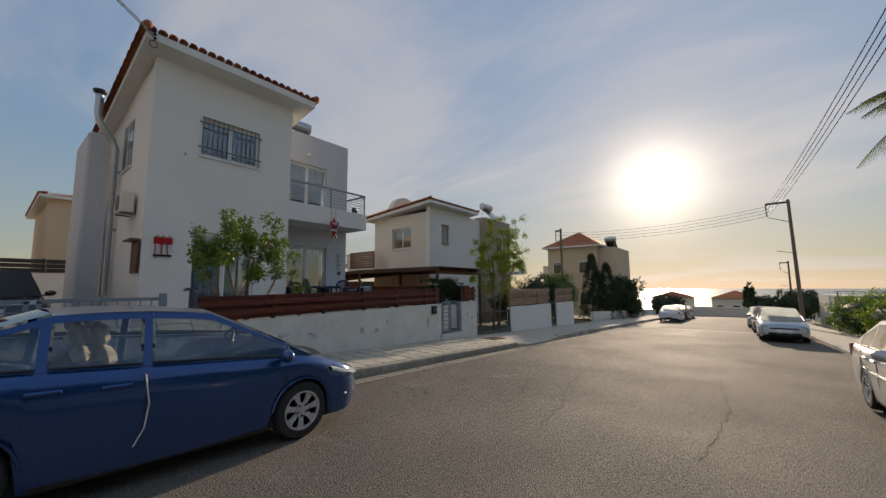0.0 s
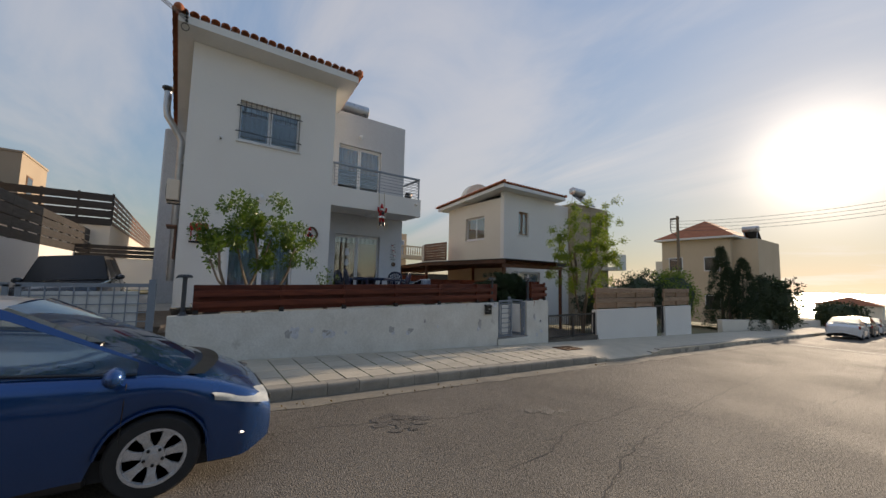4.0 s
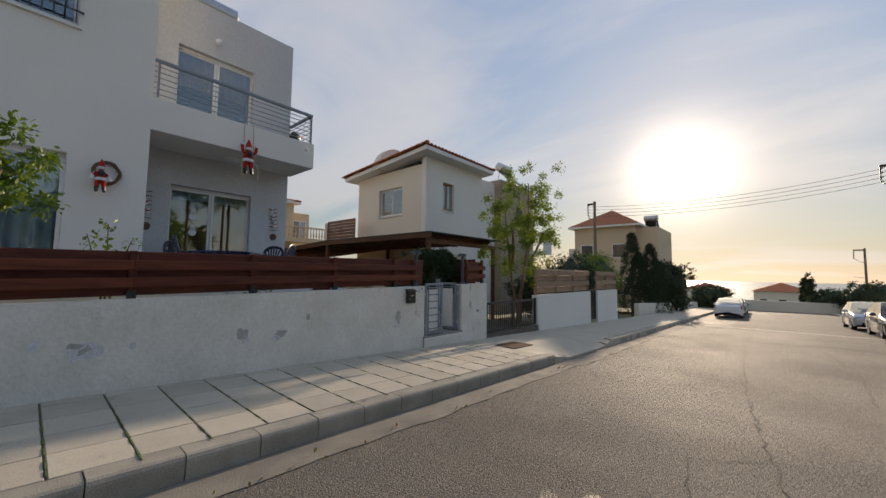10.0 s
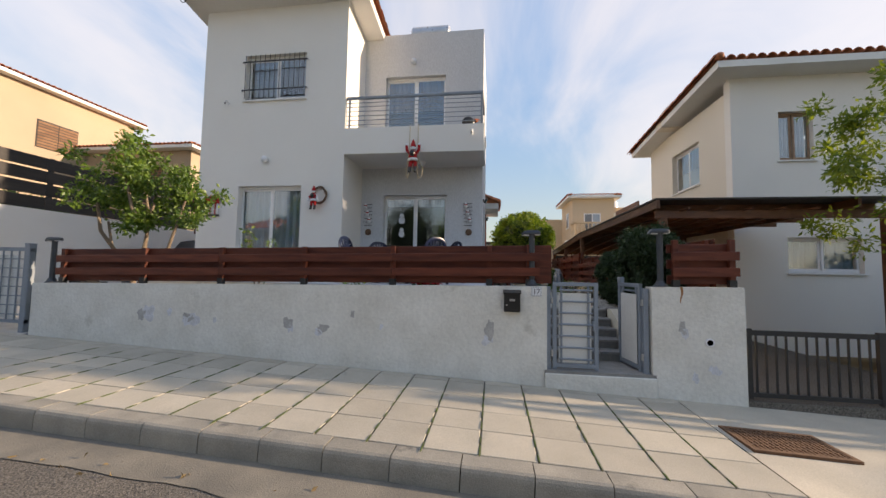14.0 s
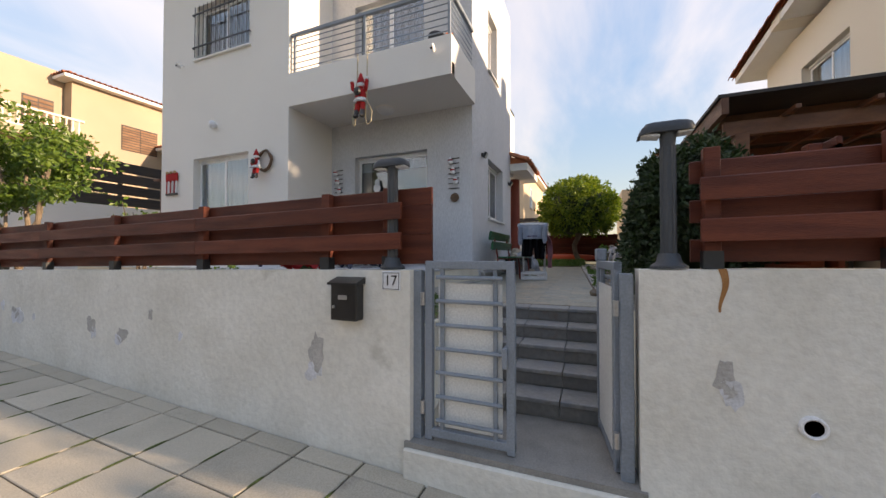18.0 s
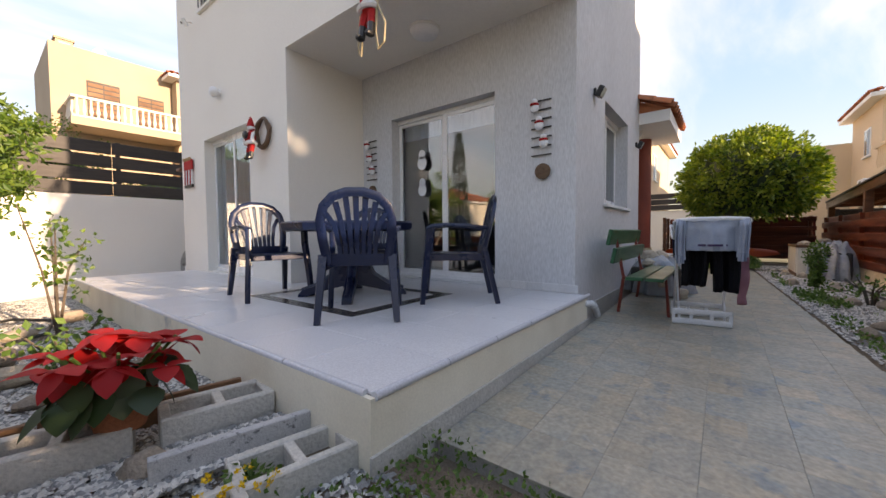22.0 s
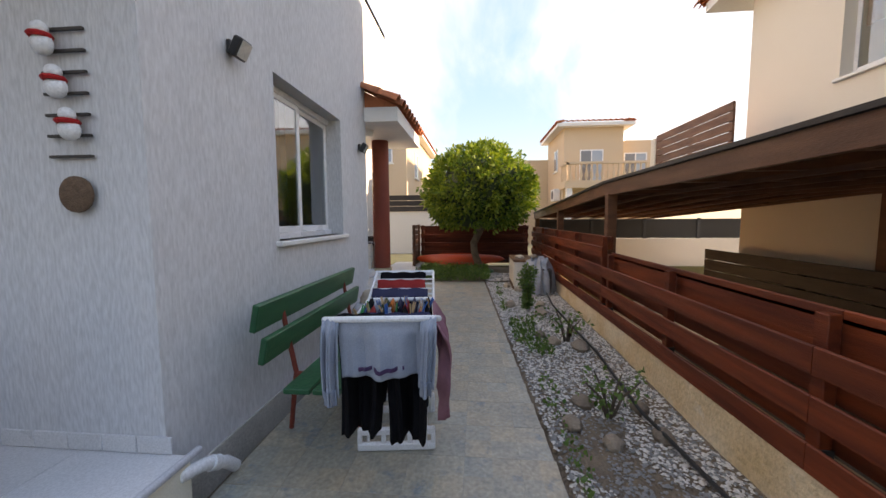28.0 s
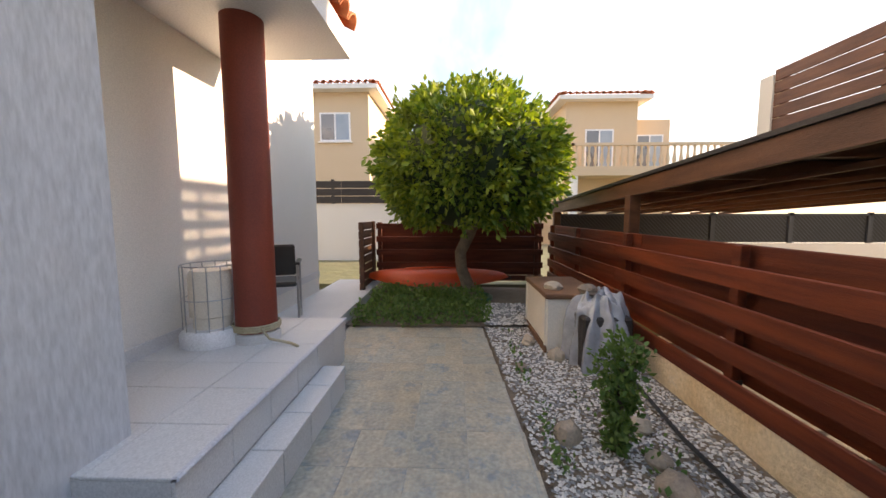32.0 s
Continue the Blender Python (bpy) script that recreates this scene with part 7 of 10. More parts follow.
for y in (-0.30, 0.30):
    part("leg", Geo().tube([(0.33, y, H0), (0.02, y, 0.42), (-0.26, y, 0.02)], 0.014, 8), "plastic_white", rk, smooth=True)
    part("leg", Geo().tube([(-0.33, y * 0.92, H0), (-0.02, y * 0.92, 0.42), (0.26, y * 0.85, 0.02)], 0.014, 8), "plastic_white", rk, smooth=True)
for x, w in ((0.26, 0.345), (-0.27, 0.345)):
    g = Geo().box(x - 0.02, x + 0.02, -w, w, 0.0, 0.055, 0.012).box(x - 0.018, x + 0.018, -w, w, 0.10, 0.15, 0.012)
    for y in (-w + 0.02, -w / 3, w / 3, w - 0.02):
        g.box(x - 0.015, x + 0.015, y - 0.02, y + 0.02, 0.045, 0.11, 0.004)
    part("foot_bar", g, "plastic_white", rk)


def cloth(name, x, y0, y1, drop_a, drop_b, m, label, seed, wave=0.02, thick=0.05, tuck=0.0, turn=0, dz=0.0):
    """A piece of washing folded over a line at x, hanging drop_a in front and drop_b behind."""
    rr = np.random.RandomState(seed)
    ph = rr.uniform(0, 6, 4)
    g = Geo(rk.matrix_basis @ pose(0, 0, 0, 0, 0, turn))

    def fn(u, v):
        y = y0 + (y1 - y0) * v
        s = -drop_a + (drop_a + drop_b) * u
        z = (H0 if turn else airer_z(x)) + 0.034 + dz - abs(s) + 0.005 * math.sin(17 * v + ph[3]) * max(0, 1 - abs(s) / 0.08)
        side = thick * (1 if s < 0 else -1) * min(1, abs(s) / 0.05) * 0.5
        k = min(1, abs(s) / 0.12)
        dx = wave * k * math.sin(9 * v + ph[0] + 2 * abs(s)) + 0.6 * wave * k * math.sin(21 * v + ph[1])
        dy = (0.5 - v) * tuck * abs(s) + 0.012 * math.sin(7 * abs(s) + ph[2])
        return (x - side * -1 + dx, y + dy, z)
    g.grid(fn, 22, 14)
    ob = part(name, g, m, None, smooth=True)
    md = ob.modifiers.new("thickness", "SOLIDIFY")
    md.thickness = 0.006
    return tagged(ob, label, "laundry", "washing on the airer") if label else ob


def under(ob, parent):
    """Make a garment's piece a part of it."""
    ob.parent = parent
    return ob


shirt = cloth("grey_shirt", 1.005, -0.26, 0.25, 0.25, 0.03, "cloth_grey", "light grey long-sleeved shirt hung over the airer end", 1, 0.035, 0.05, 0.05, 0, -0.04)
for y0, y1, drop, s in ((-0.345, -0.25, 0.34, 2), (0.24, 0.33, 0.31, 3)):
    ob = cloth("sleeve", 1.02, y0, y1, drop, 0.03, "cloth_grey", "", s, 0.022, 0.07, 0.0, 0, -0.03)
    under(ob, shirt)
    under(cloth("cuff", 1.02, y0 + 0.008, y1 - 0.008, drop + 0.03, -drop + 0.035, "cloth_cuff", "", s, 0.022, 0.075, 0.0, 0, -0.03), shirt)
under(cloth("hem_band", 1.01, -0.15, 0.14, 0.212, -0.196, "cloth_purple", "", 1, 0.035, 0.10, 0.05, 0, -0.04), shirt)
cloth("black_trousers", 0.86, -0.31, 0.01, 0.56, 0.46, "cloth_black", "black trousers hung over the airer", 4, 0.05, 0.10, 0.12)
cloth("black_trousers", 0.86, -0.01, 0.30, 0.60, 0.46, "cloth_black", "black trousers hung over the airer", 44, 0.055, 0.10, 0.12)
cloth("navy_towel", 0.67, -0.20, 0.30, 0.20, 0.20, "cloth_navy", "navy cloth folded over a line", 5, 0.012, 0.10)
cloth("navy_towel", 0.47, -0.26, 0.32, 0.26, 0.24, "cloth_black", "black cloth folded over a line", 6, 0.012, 0.10)
kinds = ("cloth_navy", "cloth_black", "cloth_green", "cloth_grey", "cloth_black", "cloth_red", "cloth_navy", "cloth_orange", "cloth_black", "cloth_grey", "cloth_navy", "cloth_red")
for k in range(9):
    y = -0.29 + k * 0.0725
    part("line", Geo().tube([(0.33, y, H0 - 0.004), (-0.33, y, H0 - 0.004)], 0.006, 6), "plastic_white", rk, smooth=True)
    for half in (0, 1):
        rr = random.Random(400 + 2 * k + half)
        a, l = (-0.32, 0.0)[half] + rr.uniform(-0.01, 0.03), rr.uniform(0.24, 0.29)
        cloth("small_garment", y, a, a + l, rr.uniform(0.16, 0.28), rr.uniform(0.12, 0.24), kinds[(k * 5 + half * 4) % 12], "small garment pegged lengthwise on the airer", 10 + 2 * k + half, 0.016, 0.05, 0.05, 90)
cloth("towel", -0.47, -0.31, 0.29, 0.30, 0.24, "cloth_navy", "dark blue towel over the airer", 30, 0.012, 0.16)
cloth("red_cloth", -0.63, -0.28, 0.26, 0.16, 0.16, "cloth_red", "red cloth on the airer", 31, 0.01, 0.06)
cloth("black_cloth", -0.80, -0.28, 0.26, 0.14, 0.14, "cloth_black", "black cloth on the far line of the airer", 32, 0.01, 0.06)
# pink garment over the side rail
g = Geo(rk.matrix_basis)
g.grid(lambda u, v: (0.42 - 0.62 * v + 0.03 * math.sin(12 * u + 9 * v), 0.34 + 0.09 * min(1, u * 4) + (0.035 * math.sin(17 * v + 4 * u) + 0.022 * math.sin(39 * v + 2 * u) + 0.012 * math.sin(71 * v - 5 * u)) * min(1, 2.5 * u), H0 + 0.03 - (0.62 - 0.22 * v + 0.05 * math.sin(9 * v)) * u), 22, 48)
ob = part("pink_garment", g, "cloth_mauve", None, smooth=True)
ob.modifiers.new("thickness", "SOLIDIFY").thickness = 0.006
tagged(ob, "dusty pink shirt hanging over the side of the airer", "laundry", "washing on the airer")
for i in range(22):
    rr = random.Random(60 + i)
    x = (0.28, 0.20, -0.02)[i % 3] + rr.uniform(-0.05, 0.05)
    m = ("peg_wood", "peg_wood", "peg_blue", "peg_wood", "peg_green")[i % 5] if i % 7 else "peg_blue"
    M = rk.matrix_basis @ pose(x, -0.29 + 0.0725 * (i % 9) + rr.uniform(-0.01, 0.01), H0 - 0.01, rr.uniform(-28, 28), rr.uniform(-28, 28), rr.uniform(0, 180))
    t = new("clothes_peg")
    t.matrix_basis = M
    tagged(t, ("wooden" if m == "peg_wood" else "coloured plastic") + " clothes peg on the washing", "peg", "clothes pegs")
    part("jaw", Geo().box(-0.007, -0.001, -0.006, 0.006, -0.015, 0.10, 0.001), m, t)
    part("jaw", Geo().at(pose(0, 0, 0, 0, 8, 0)).box(0.001, 0.007, -0.006, 0.006, -0.015, 0.10, 0.001), m, t)

# ---- polythene-covered pile behind the airer, stones on top ----
def sheet_pile(loc, r, h, seed, label):
    t = thing("covered_pile", loc, 0, label, "pile")
    part("crate", Geo().box(-r[0] * 0.7, r[0] * 0.7, -r[1] * 0.7, r[1] * 0.7, 0, h * 0.75, 0.02), "wood_dark", t, "dark crate underneath")
    g = Geo()

    def fn(u, v):
        a = 2 * math.pi * u
        k = v ** 0.7
        s = 1 + 0.22 * noise.noise(Vector((math.cos(a) * 1.7, math.sin(a) * 1.7, v * 2.2 + seed)))
        f = (0.035 * math.sin(a * 11 + 3 * v) + 0.03 * noise.noise(Vector((a * 4, v * 6, seed)))) * v
        z = h * (1 - v ** 3.2) + 0.16 * h * noise.noise(Vector((math.cos(a) * 5 * k, math.sin(a) * 5 * k, seed)))
        return ((r[0] * k * s + f) * math.cos(a), (r[1] * k * s + f) * math.sin(a), max(0.01, z))
    g.grid(fn, 90, 26)
    part("sheet", g, "poly_sheet", t, "crumpled clear polythene sheet", smooth=True)
    return t


sheet_pile((-14.32, 9.1, path_z(-14.3)), (0.50, 0.44), 0.50, 3, "pile under clear polythene weighed down with stones")
for i, (x, y, z, a, b, c) in enumerate(((-14.05, 9.02, 0.44, 0.15, 0.09, 0.06), (-14.3, 8.98, 0.50, 0.13, 0.11, 0.09), (-14.46, 9.12, 0.50, 0.10, 0.09, 0.09), (-13.86, 9.42, 0.05, 0.09, 0.08, 0.08), (-13.93, 9.2, 0.16, 0.08, 0.07, 0.06))):
    stone(x, y, path_z(x) + z - c * 0.5, a, b, c, 70 + i, "boulder_pale", "pale stone weighing down the polythene")
t = thing("storage_box", (-17.75, 11.18, path_z(-17.7)), 0, "old cream wooden box with a brown lid by the fence", "box")
part("body", Geo().box(-0.48, 0.48, -0.26, 0.26, 0, 0.52, 0.01), "render_pale", t, "peeling cream boards")
part("lid", Geo().box(-0.50, 0.50, -0.28, 0.28, 0.52, 0.57, 0.008), "wood_slat", t, "brown board lid")
part("plinth", Geo().box(-0.5, 0.5, -0.28, -0.26, 0, 0.06), "wood_slat", t)
for x in (-0.46, 0.43):
    part("corner_batten", Geo().box(x, x + 0.03, -0.275, -0.26, 0.06, 0.52), "render_pale", t)
sheet_pile((-17.1, 11.33, path_z(-17.0)), (0.34, 0.30), 0.62, 7, "dark tub under crumpled clear polythene")
stone(-17.55, 11.05, path_z(-17.5) + 0.56, 0.13, 0.09, 0.05, 81, "boulder_pale", "flat pale stone on the box lid")
stone(-17.15, 11.25, path_z(-17.1) + 0.62, 0.11, 0.08, 0.05, 82, "boulder", "stone weighing down the polythene")

# ---- kayak ----
t = thing("kayak", (-19.9, 9.75, 1.22), 90, "bright orange kayak lying upside down by the fence", "kayak")
g = Geo()


def hull(u, v):
    x = -1.2 + 2.4 * u
    k = max(0.0, 1 - abs(2 * u - 1) ** 2.4)
    a = math.pi * v
    return (x, 0.30 * k ** 0.8 * math.cos(a), 0.05 + 0.12 * abs(2 * u - 1) ** 2 + (0.26 * k ** 0.6) * math.sin(a))


g.grid(hull, 30, 12)
g.grid(lambda u, v: (hull(u, 0)[0], hull(u, 0)[1] * (1 - 2 * v), hull(u, 0)[2]), 30, 2)
part("hull", g, "kayak_orange", t, smooth=True)
part("keel", Geo().tube([(-0.95, 0, 0.20), (-0.5, 0, 0.318), (0, 0, 0.335), (0.5, 0, 0.318), (0.95, 0, 0.20)], 0.012, 6), "kayak_orange", t, smooth=True)
part("grab_loop", Geo().tube([(1.16, 0, 0.15), (1.24, 0, 0.17), (1.22, 0, 0.1)], 0.008, 6), "hose_black", t)

# ---- heater and steel chair on the porch ----
t = thing("paraffin_heater", (-16.46, 8.25, 1.49), 0, "old white paraffin heater with a wire guard on the porch", "heater")
part("base", Geo().lathe([(0.22, 0), (0.22, 0.08), (0.19, 0.12)], 24), "plastic_white", t, smooth=True)
part("body", Geo().lathe([(0.13, 0.12), (0.13, 0.20), (0.15, 0.21), (0.15, 0.50), (0.13, 0.54), (0.05, 0.55)], 24), "render_pale", t, smooth=True)
for k in range(14):
    a = 2 * math.pi * k / 14
    part("guard_wire", Geo().tube([(0.19 * math.cos(a), 0.19 * math.sin(a), 0.10), (0.19 * math.cos(a), 0.19 * math.sin(a), 0.58)], 0.004, 5), "steel_zinc", t)
part("guard_ring", Geo().tube([(0.19 * math.cos(a), 0.19 * math.sin(a), 0.58) for a in [k * math.pi / 12 for k in range(25)]], 0.005, 5), "steel_zinc", t)
part("guard_ring", Geo().tube([(0.19 * math.cos(a), 0.19 * math.sin(a), 0.34) for a in [k * math.pi / 12 for k in range(25)]], 0.004, 5), "steel_zinc", t)
t = thing("steel_chair", (-17.65, 8.12, 1.27), 110, "chrome chair with black arms on the porch", "chair")
for sx in (-1, 1):
    part("frame_side", Geo().tube([(0.24 * sx, -0.2, 0), (0.24 * sx, -0.2, 0.64), (0.24 * sx, 0.2, 0.64), (0.24 * sx, 0.22, 0)], 0.012, 8), "steel_zinc", t, smooth=True)
    part("armrest", Geo().box(0.24 * sx - 0.025, 0.24 * sx + 0.025, -0.2, 0.2, 0.64, 0.67, 0.008), "black_paint", t)
part("seat", Geo().box(-0.23, 0.23, -0.22, 0.22, 0.42, 0.47, 0.015), "black_paint", t)
part("backrest", Geo().at(pose(0, -0.22, 0.47, 10, 0, 0)).box(-0.23, 0.23, -0.02, 0.02, 0.08, 0.4, 0.015), "black_paint", t)

# ---- blue skateboard, black plant pots ----
t = thing("skateboard", (-8.24, 8.86, 0.96), 20, "blue skateboard with yellow wheels lying in the bed", "skateboard")
part("deck", Geo().at(pose(0, 0, 0.08, 12, 8, 0)).grid(lambda u, v: (-0.30 + 0.6 * u, (v - 0.5) * 0.18 * (1 - abs(2 * u - 1) ** 5 * 0.6), 0.02 + 0.05 * max(0, abs(2 * u - 1) - 0.6)), 18, 4).grid(lambda u, v: (-0.30 + 0.6 * u, (0.5 - v) * 0.18 * (1 - abs(2 * u - 1) ** 5 * 0.6), 0.008 + 0.05 * max(0, abs(2 * u - 1) - 0.6)), 18, 4), "skate_blue", t, smooth=True)
for x in (-0.17, 0.17):
    for y in (-0.065, 0.065):
        part("wheel", Geo().at(pose(x, y, 0.05, 90, 0, 0)).lathe([(0.03, -0.02), (0.034, 0), (0.03, 0.02)], 14), "flower_yellow", t, smooth=True)
for x, y, r, h in ((-7.85, 2.25, 0.19, 0.3), (-8.05, 1.85, 0.2, 0.38)):
    t = thing("plant_pot", (x, y, 1.0), 0, "black plastic plant pot near the lemon tree", "pot", "black pots")
    part("pot", Geo().lathe([(r * 0.8, 0), (r, h), (r * 1.06, h), (r * 1.06, h - 0.03), (r * 0.98, h - 0.03)], 20), "hose_black", t, smooth=True)
    part("soil", Geo().lathe([(r * 0.96, h - 0.06), (r * 0.9, h - 0.05)], 16), "soil", t)
# ---- neighbour's white house, twin of the first ----
NX = -12.65
nb = thing("neighbour_house", label="white two-storey neighbouring house with a red tiled roof and stone wing", category="house", kind="structure")
g = solid_wall(Geo(), "x", NX, -0.25, 15.0, 19.1, -0.3, 6.78, ((16.1, 16.88, 4.52, 5.78), (16.2, 17.84, 1.69, 2.57)))
g.box(NX - 0.6, NX - 0.35, 19.1, 20.9, -0.4, 6.7)
part("wall_front", g, "render_white", nb)
g = solid_wall(Geo(), "y", 15.0, 0.25, -17.4, NX - 0.25, -0.3, 6.4, ((-15.75, -14.13, 4.3, 5.60),))
part("wall_side", g, "render_pale", nb)
g = Geo().box(-17.4, -17.15, 15.25, 20.9, -0.3, 6.6).box(-16.35, NX - 0.6, 20.65, 20.9, -0.4, 6.6)
part("wall_rear", g, "render_white", nb)
part("floor_slab", Geo().box(-16.35, NX - 0.25, 15.25, 20.65, 3.0, 3.2).box(-16.35, NX - 0.6, 15.25, 20.65, 6.5, 6.6), "room_dark", nb)
window(nb, "window", "x", NX, (16.1, 16.88, 4.52, 5.78), -1, 2, backing="curtain", back_from=0.0, frame="wood_pale")
window(nb, "window", "x", NX, (16.2, 17.84, 1.69, 2.57), -1, 2, backing="curtain", back_from=0.1)
window(nb, "window", "y", 15.0, (-15.75, -14.13, 4.3, 5.60), 1, 2, backing="blind_brown", back_from=0.5)
part("soffit", Geo().prism([(-12.12, 6.92), (-12.12, 6.75), (-17.8, 6.26), (-17.8, 6.43)], "y", 14.44, 19.4), "white_trim", nb, "white eaves")
ntiles = Geo()
for i in range(22):
    y = 14.5 + i * 0.228
    for j in range(14):
        x0 = -12.08 - j * 0.42
        barrel(ntiles, (x0, y, 6.95 - j * 0.036), (x0 - 0.46, y, 6.91 - j * 0.036), 0.105, 5)
for j in range(14):
    x0 = -12.08 - j * 0.42
    for y in (14.42, 19.42):
        barrel(ntiles, (x0, y, 6.97 - j * 0.036), (x0 - 0.46, y, 6.93 - j * 0.036), 0.12, 5)
part("roof_tiles", raw_mesh("roof_tiles", ntiles.v, ntiles.f, "roof_tile"), "roof_tile", nb, "red barrel tiles", kind="stuff")
part("corner_tile", Geo().blob((-12.1, 14.46, 7.02), (0.11, 0.11, 0.09), 10, 6, 0.1, 4), "roof_tile", nb, smooth=True)
q = [(15.62 + 1.2 * math.cos(math.pi * k / 16), 6.45 + 1.22 * math.sin(math.pi * k / 16)) for k in range(17)]
part("arched_parapet", Geo().prism(q, "x", -15.6, -15.2), "render_pale", nb, "pale rounded stair head")
# limestone wing, coursed blocks
part("wing_core", Geo().box(-16.5, -12.62, 20.9, 24.6, -0.5, 6.88), "limestone", nb)
wing = Geo()
rr = random.Random(5)
for c in range(24):
    z, y = -0.3 + c * 0.30, 20.9
    while y < 24.55:
        l = min(rr.uniform(0.35, 0.7), 24.6 - y)
        wing.box(-12.62, -12.585 + rr.uniform(-0.006, 0.008), y + 0.006, y + l - 0.006, z + 0.006, z + 0.294)
        y += l
    x = -16.5
    while x < -12.65:
        l = min(rr.uniform(0.35, 0.7), -12.6 - x)
        wing.box(x + 0.006, x + l - 0.006, 20.865 + rr.uniform(-0.006, 0.006), 20.9, z + 0.006, z + 0.294)
        x += l
part("stone_courses", raw_mesh("stone_courses", wing.v, wing.f, "limestone"), "limestone", nb, "coursed limestone facing", kind="stuff")
part("wing_window", Geo().box(-12.58, -12.565, 22.5, 23.2, 4.4, 5.6), "wood_dark", nb, "dark window in the stone")
part("wing_balcony", Geo().box(-12.6, -11.4, 23.6, 24.6, 2.9, 3.1).box(-11.45, -11.4, 23.6, 24.6, 3.1, 3.9), "render_white", nb, "small balcony")


def solar_heater(loc, rz):
    t = thing("solar_water_heater", loc, rz, "steel solar water tank on a rooftop frame", "water heater", "rooftop water heaters")
    part("tank", Geo().at(pose(0, 0, 1.05, 90, 0, 0)).lathe([(0.02, -0.6), (0.20, -0.59), (0.25, -0.55), (0.25, 0.55), (0.20, 0.59), (0.02, 0.6)], 20), "solar_tank", t, smooth=True)
    part("collector", Geo().at(pose(0.45, 0, 0.4, 0, 40, 0)).box(-0.6, 0.6, -0.55, 0.55, -0.03, 0.03), "car_dark", t, "dark solar collector")
    for y in (-0.45, 0.45):
        part("frame", Geo().tube([(-0.2, y, 0), (0.0, y, 0.85), (0.9, y, 0.0)], 0.02, 6), "steel_zinc", t)
    return t


solar_heater((-13.3, 22.3, 6.88), 0)
solar_heater((-13.2, 7.0, 7.80), 0)
# slatted balcony screen behind the neighbour's house
t = thing("balcony_screen", (-16.4, 14.2, 3.2), 0, "brown slatted timber screen on the neighbour's balcony", "screen")
part("balcony_slab", Geo().box(-2.6, 0, -0.1, 1.3, -0.3, 0.0), "render_pale", t)
part("end_pier", Geo().box(-2.6, -2.4, -0.1, 0.1, 0, 1.0), "render_pale", t)
for k in range(7):
    part("slat", Geo().box(-2.4, 0.0, -0.08, -0.05, 0.0 + k * 0.152, 0.138 + k * 0.152, 0.004), "wood_brown", t)
for x in (-2.3, -1.2, -0.1):
    part("post", Geo().box(x - 0.03, x + 0.03, -0.05, 0.0, 0, 1.05), "wood_brown", t)

# ---- neighbour's timber carport ----
cp = thing("carport", label="brown timber carport with a dark boarded roof beside the fence", category="carport")
SLOPE = [(-9.35, 2.90), (-15.05, 2.90), (-20.6, 2.60)]
part("roof_deck", Geo().prism([(x, z + 0.03) for x, z in SLOPE] + [(x, z) for x, z in reversed(SLOPE)], "y", 11.77, 14.97), "wood_dark", cp, "dark felted boards")
part("roof_end", Geo().box(-12.3, -9.35, 14.97, 15.62, 2.90, 2.93), "wood_dark", cp, "dark felted boards")
for y in (11.79, 14.88):
    part("edge_beam", Geo().prism([(x, z - 0.004) for x, z in SLOPE] + [(x, z - 0.15) for x, z in reversed(SLOPE)], "y", y, y + 0.055), "wood_brown", cp)
part("front_beam", Geo().box(-9.62, -9.56, 11.86, 15.62, 2.60, 2.74, 0.006), "wood_brown", cp)
for k in range(15):
    x = -9.9 - k * 0.75
    z = 2.90 if x > -15.05 else 2.90 + (x + 15.05) * 0.054
    part("rafter", Geo().box(x - 0.03, x + 0.03, 11.85, 15.6 if x > -12.3 else 14.87, z - 0.13, z - 0.004), "wood_brown", cp)
for k in range(6):
    y = 12.3 + k * 0.5
    part("batten", Geo().prism([(x, z - 0.135) for x, z in SLOPE] + [(x, z - 0.17) for x, z in reversed(SLOPE)], "y", y, y + 0.04), "wood_brown", cp)
for x, y, z0, z1 in ((-9.6, 12.0, 0.2, 2.62), (-9.6, 15.5, 0.0, 2.62), (-14.92, 11.83, 1.34, 2.76), (-14.9, 14.9, 0.08, 2.76), (-20.3, 11.83, 1.34, 2.48), (-17.6, 11.83, 1.34, 2.62)):
    part("post", Geo().box(x - 0.055, x + 0.055, y - 0.055, y + 0.055, z0, z1, 0.006), "wood_brown", cp)
struct("carport_floor", Geo().box(-20.4, -7.5, 11.88, 15.0, -0.5, 0.08), "asphalt", "dark parking floor under the carport", "floor")
t = thing("timber_screen", (0, 14.72, 0), 0, "dark brown board screen standing under the carport", "screen")
for k in range(5):
    part("board", Geo().box(-17.9, -13.7, -0.012, 0.012, 0.86 + k * 0.20, 1.05 + k * 0.20, 0.004), "wood_dark", t)
for x in (-17.8, -15.8, -13.8):
    part("post", Geo().box(x - 0.04, x + 0.04, 0.014, 0.09, 0.08, 1.84, 0.004), "wood_dark", t)
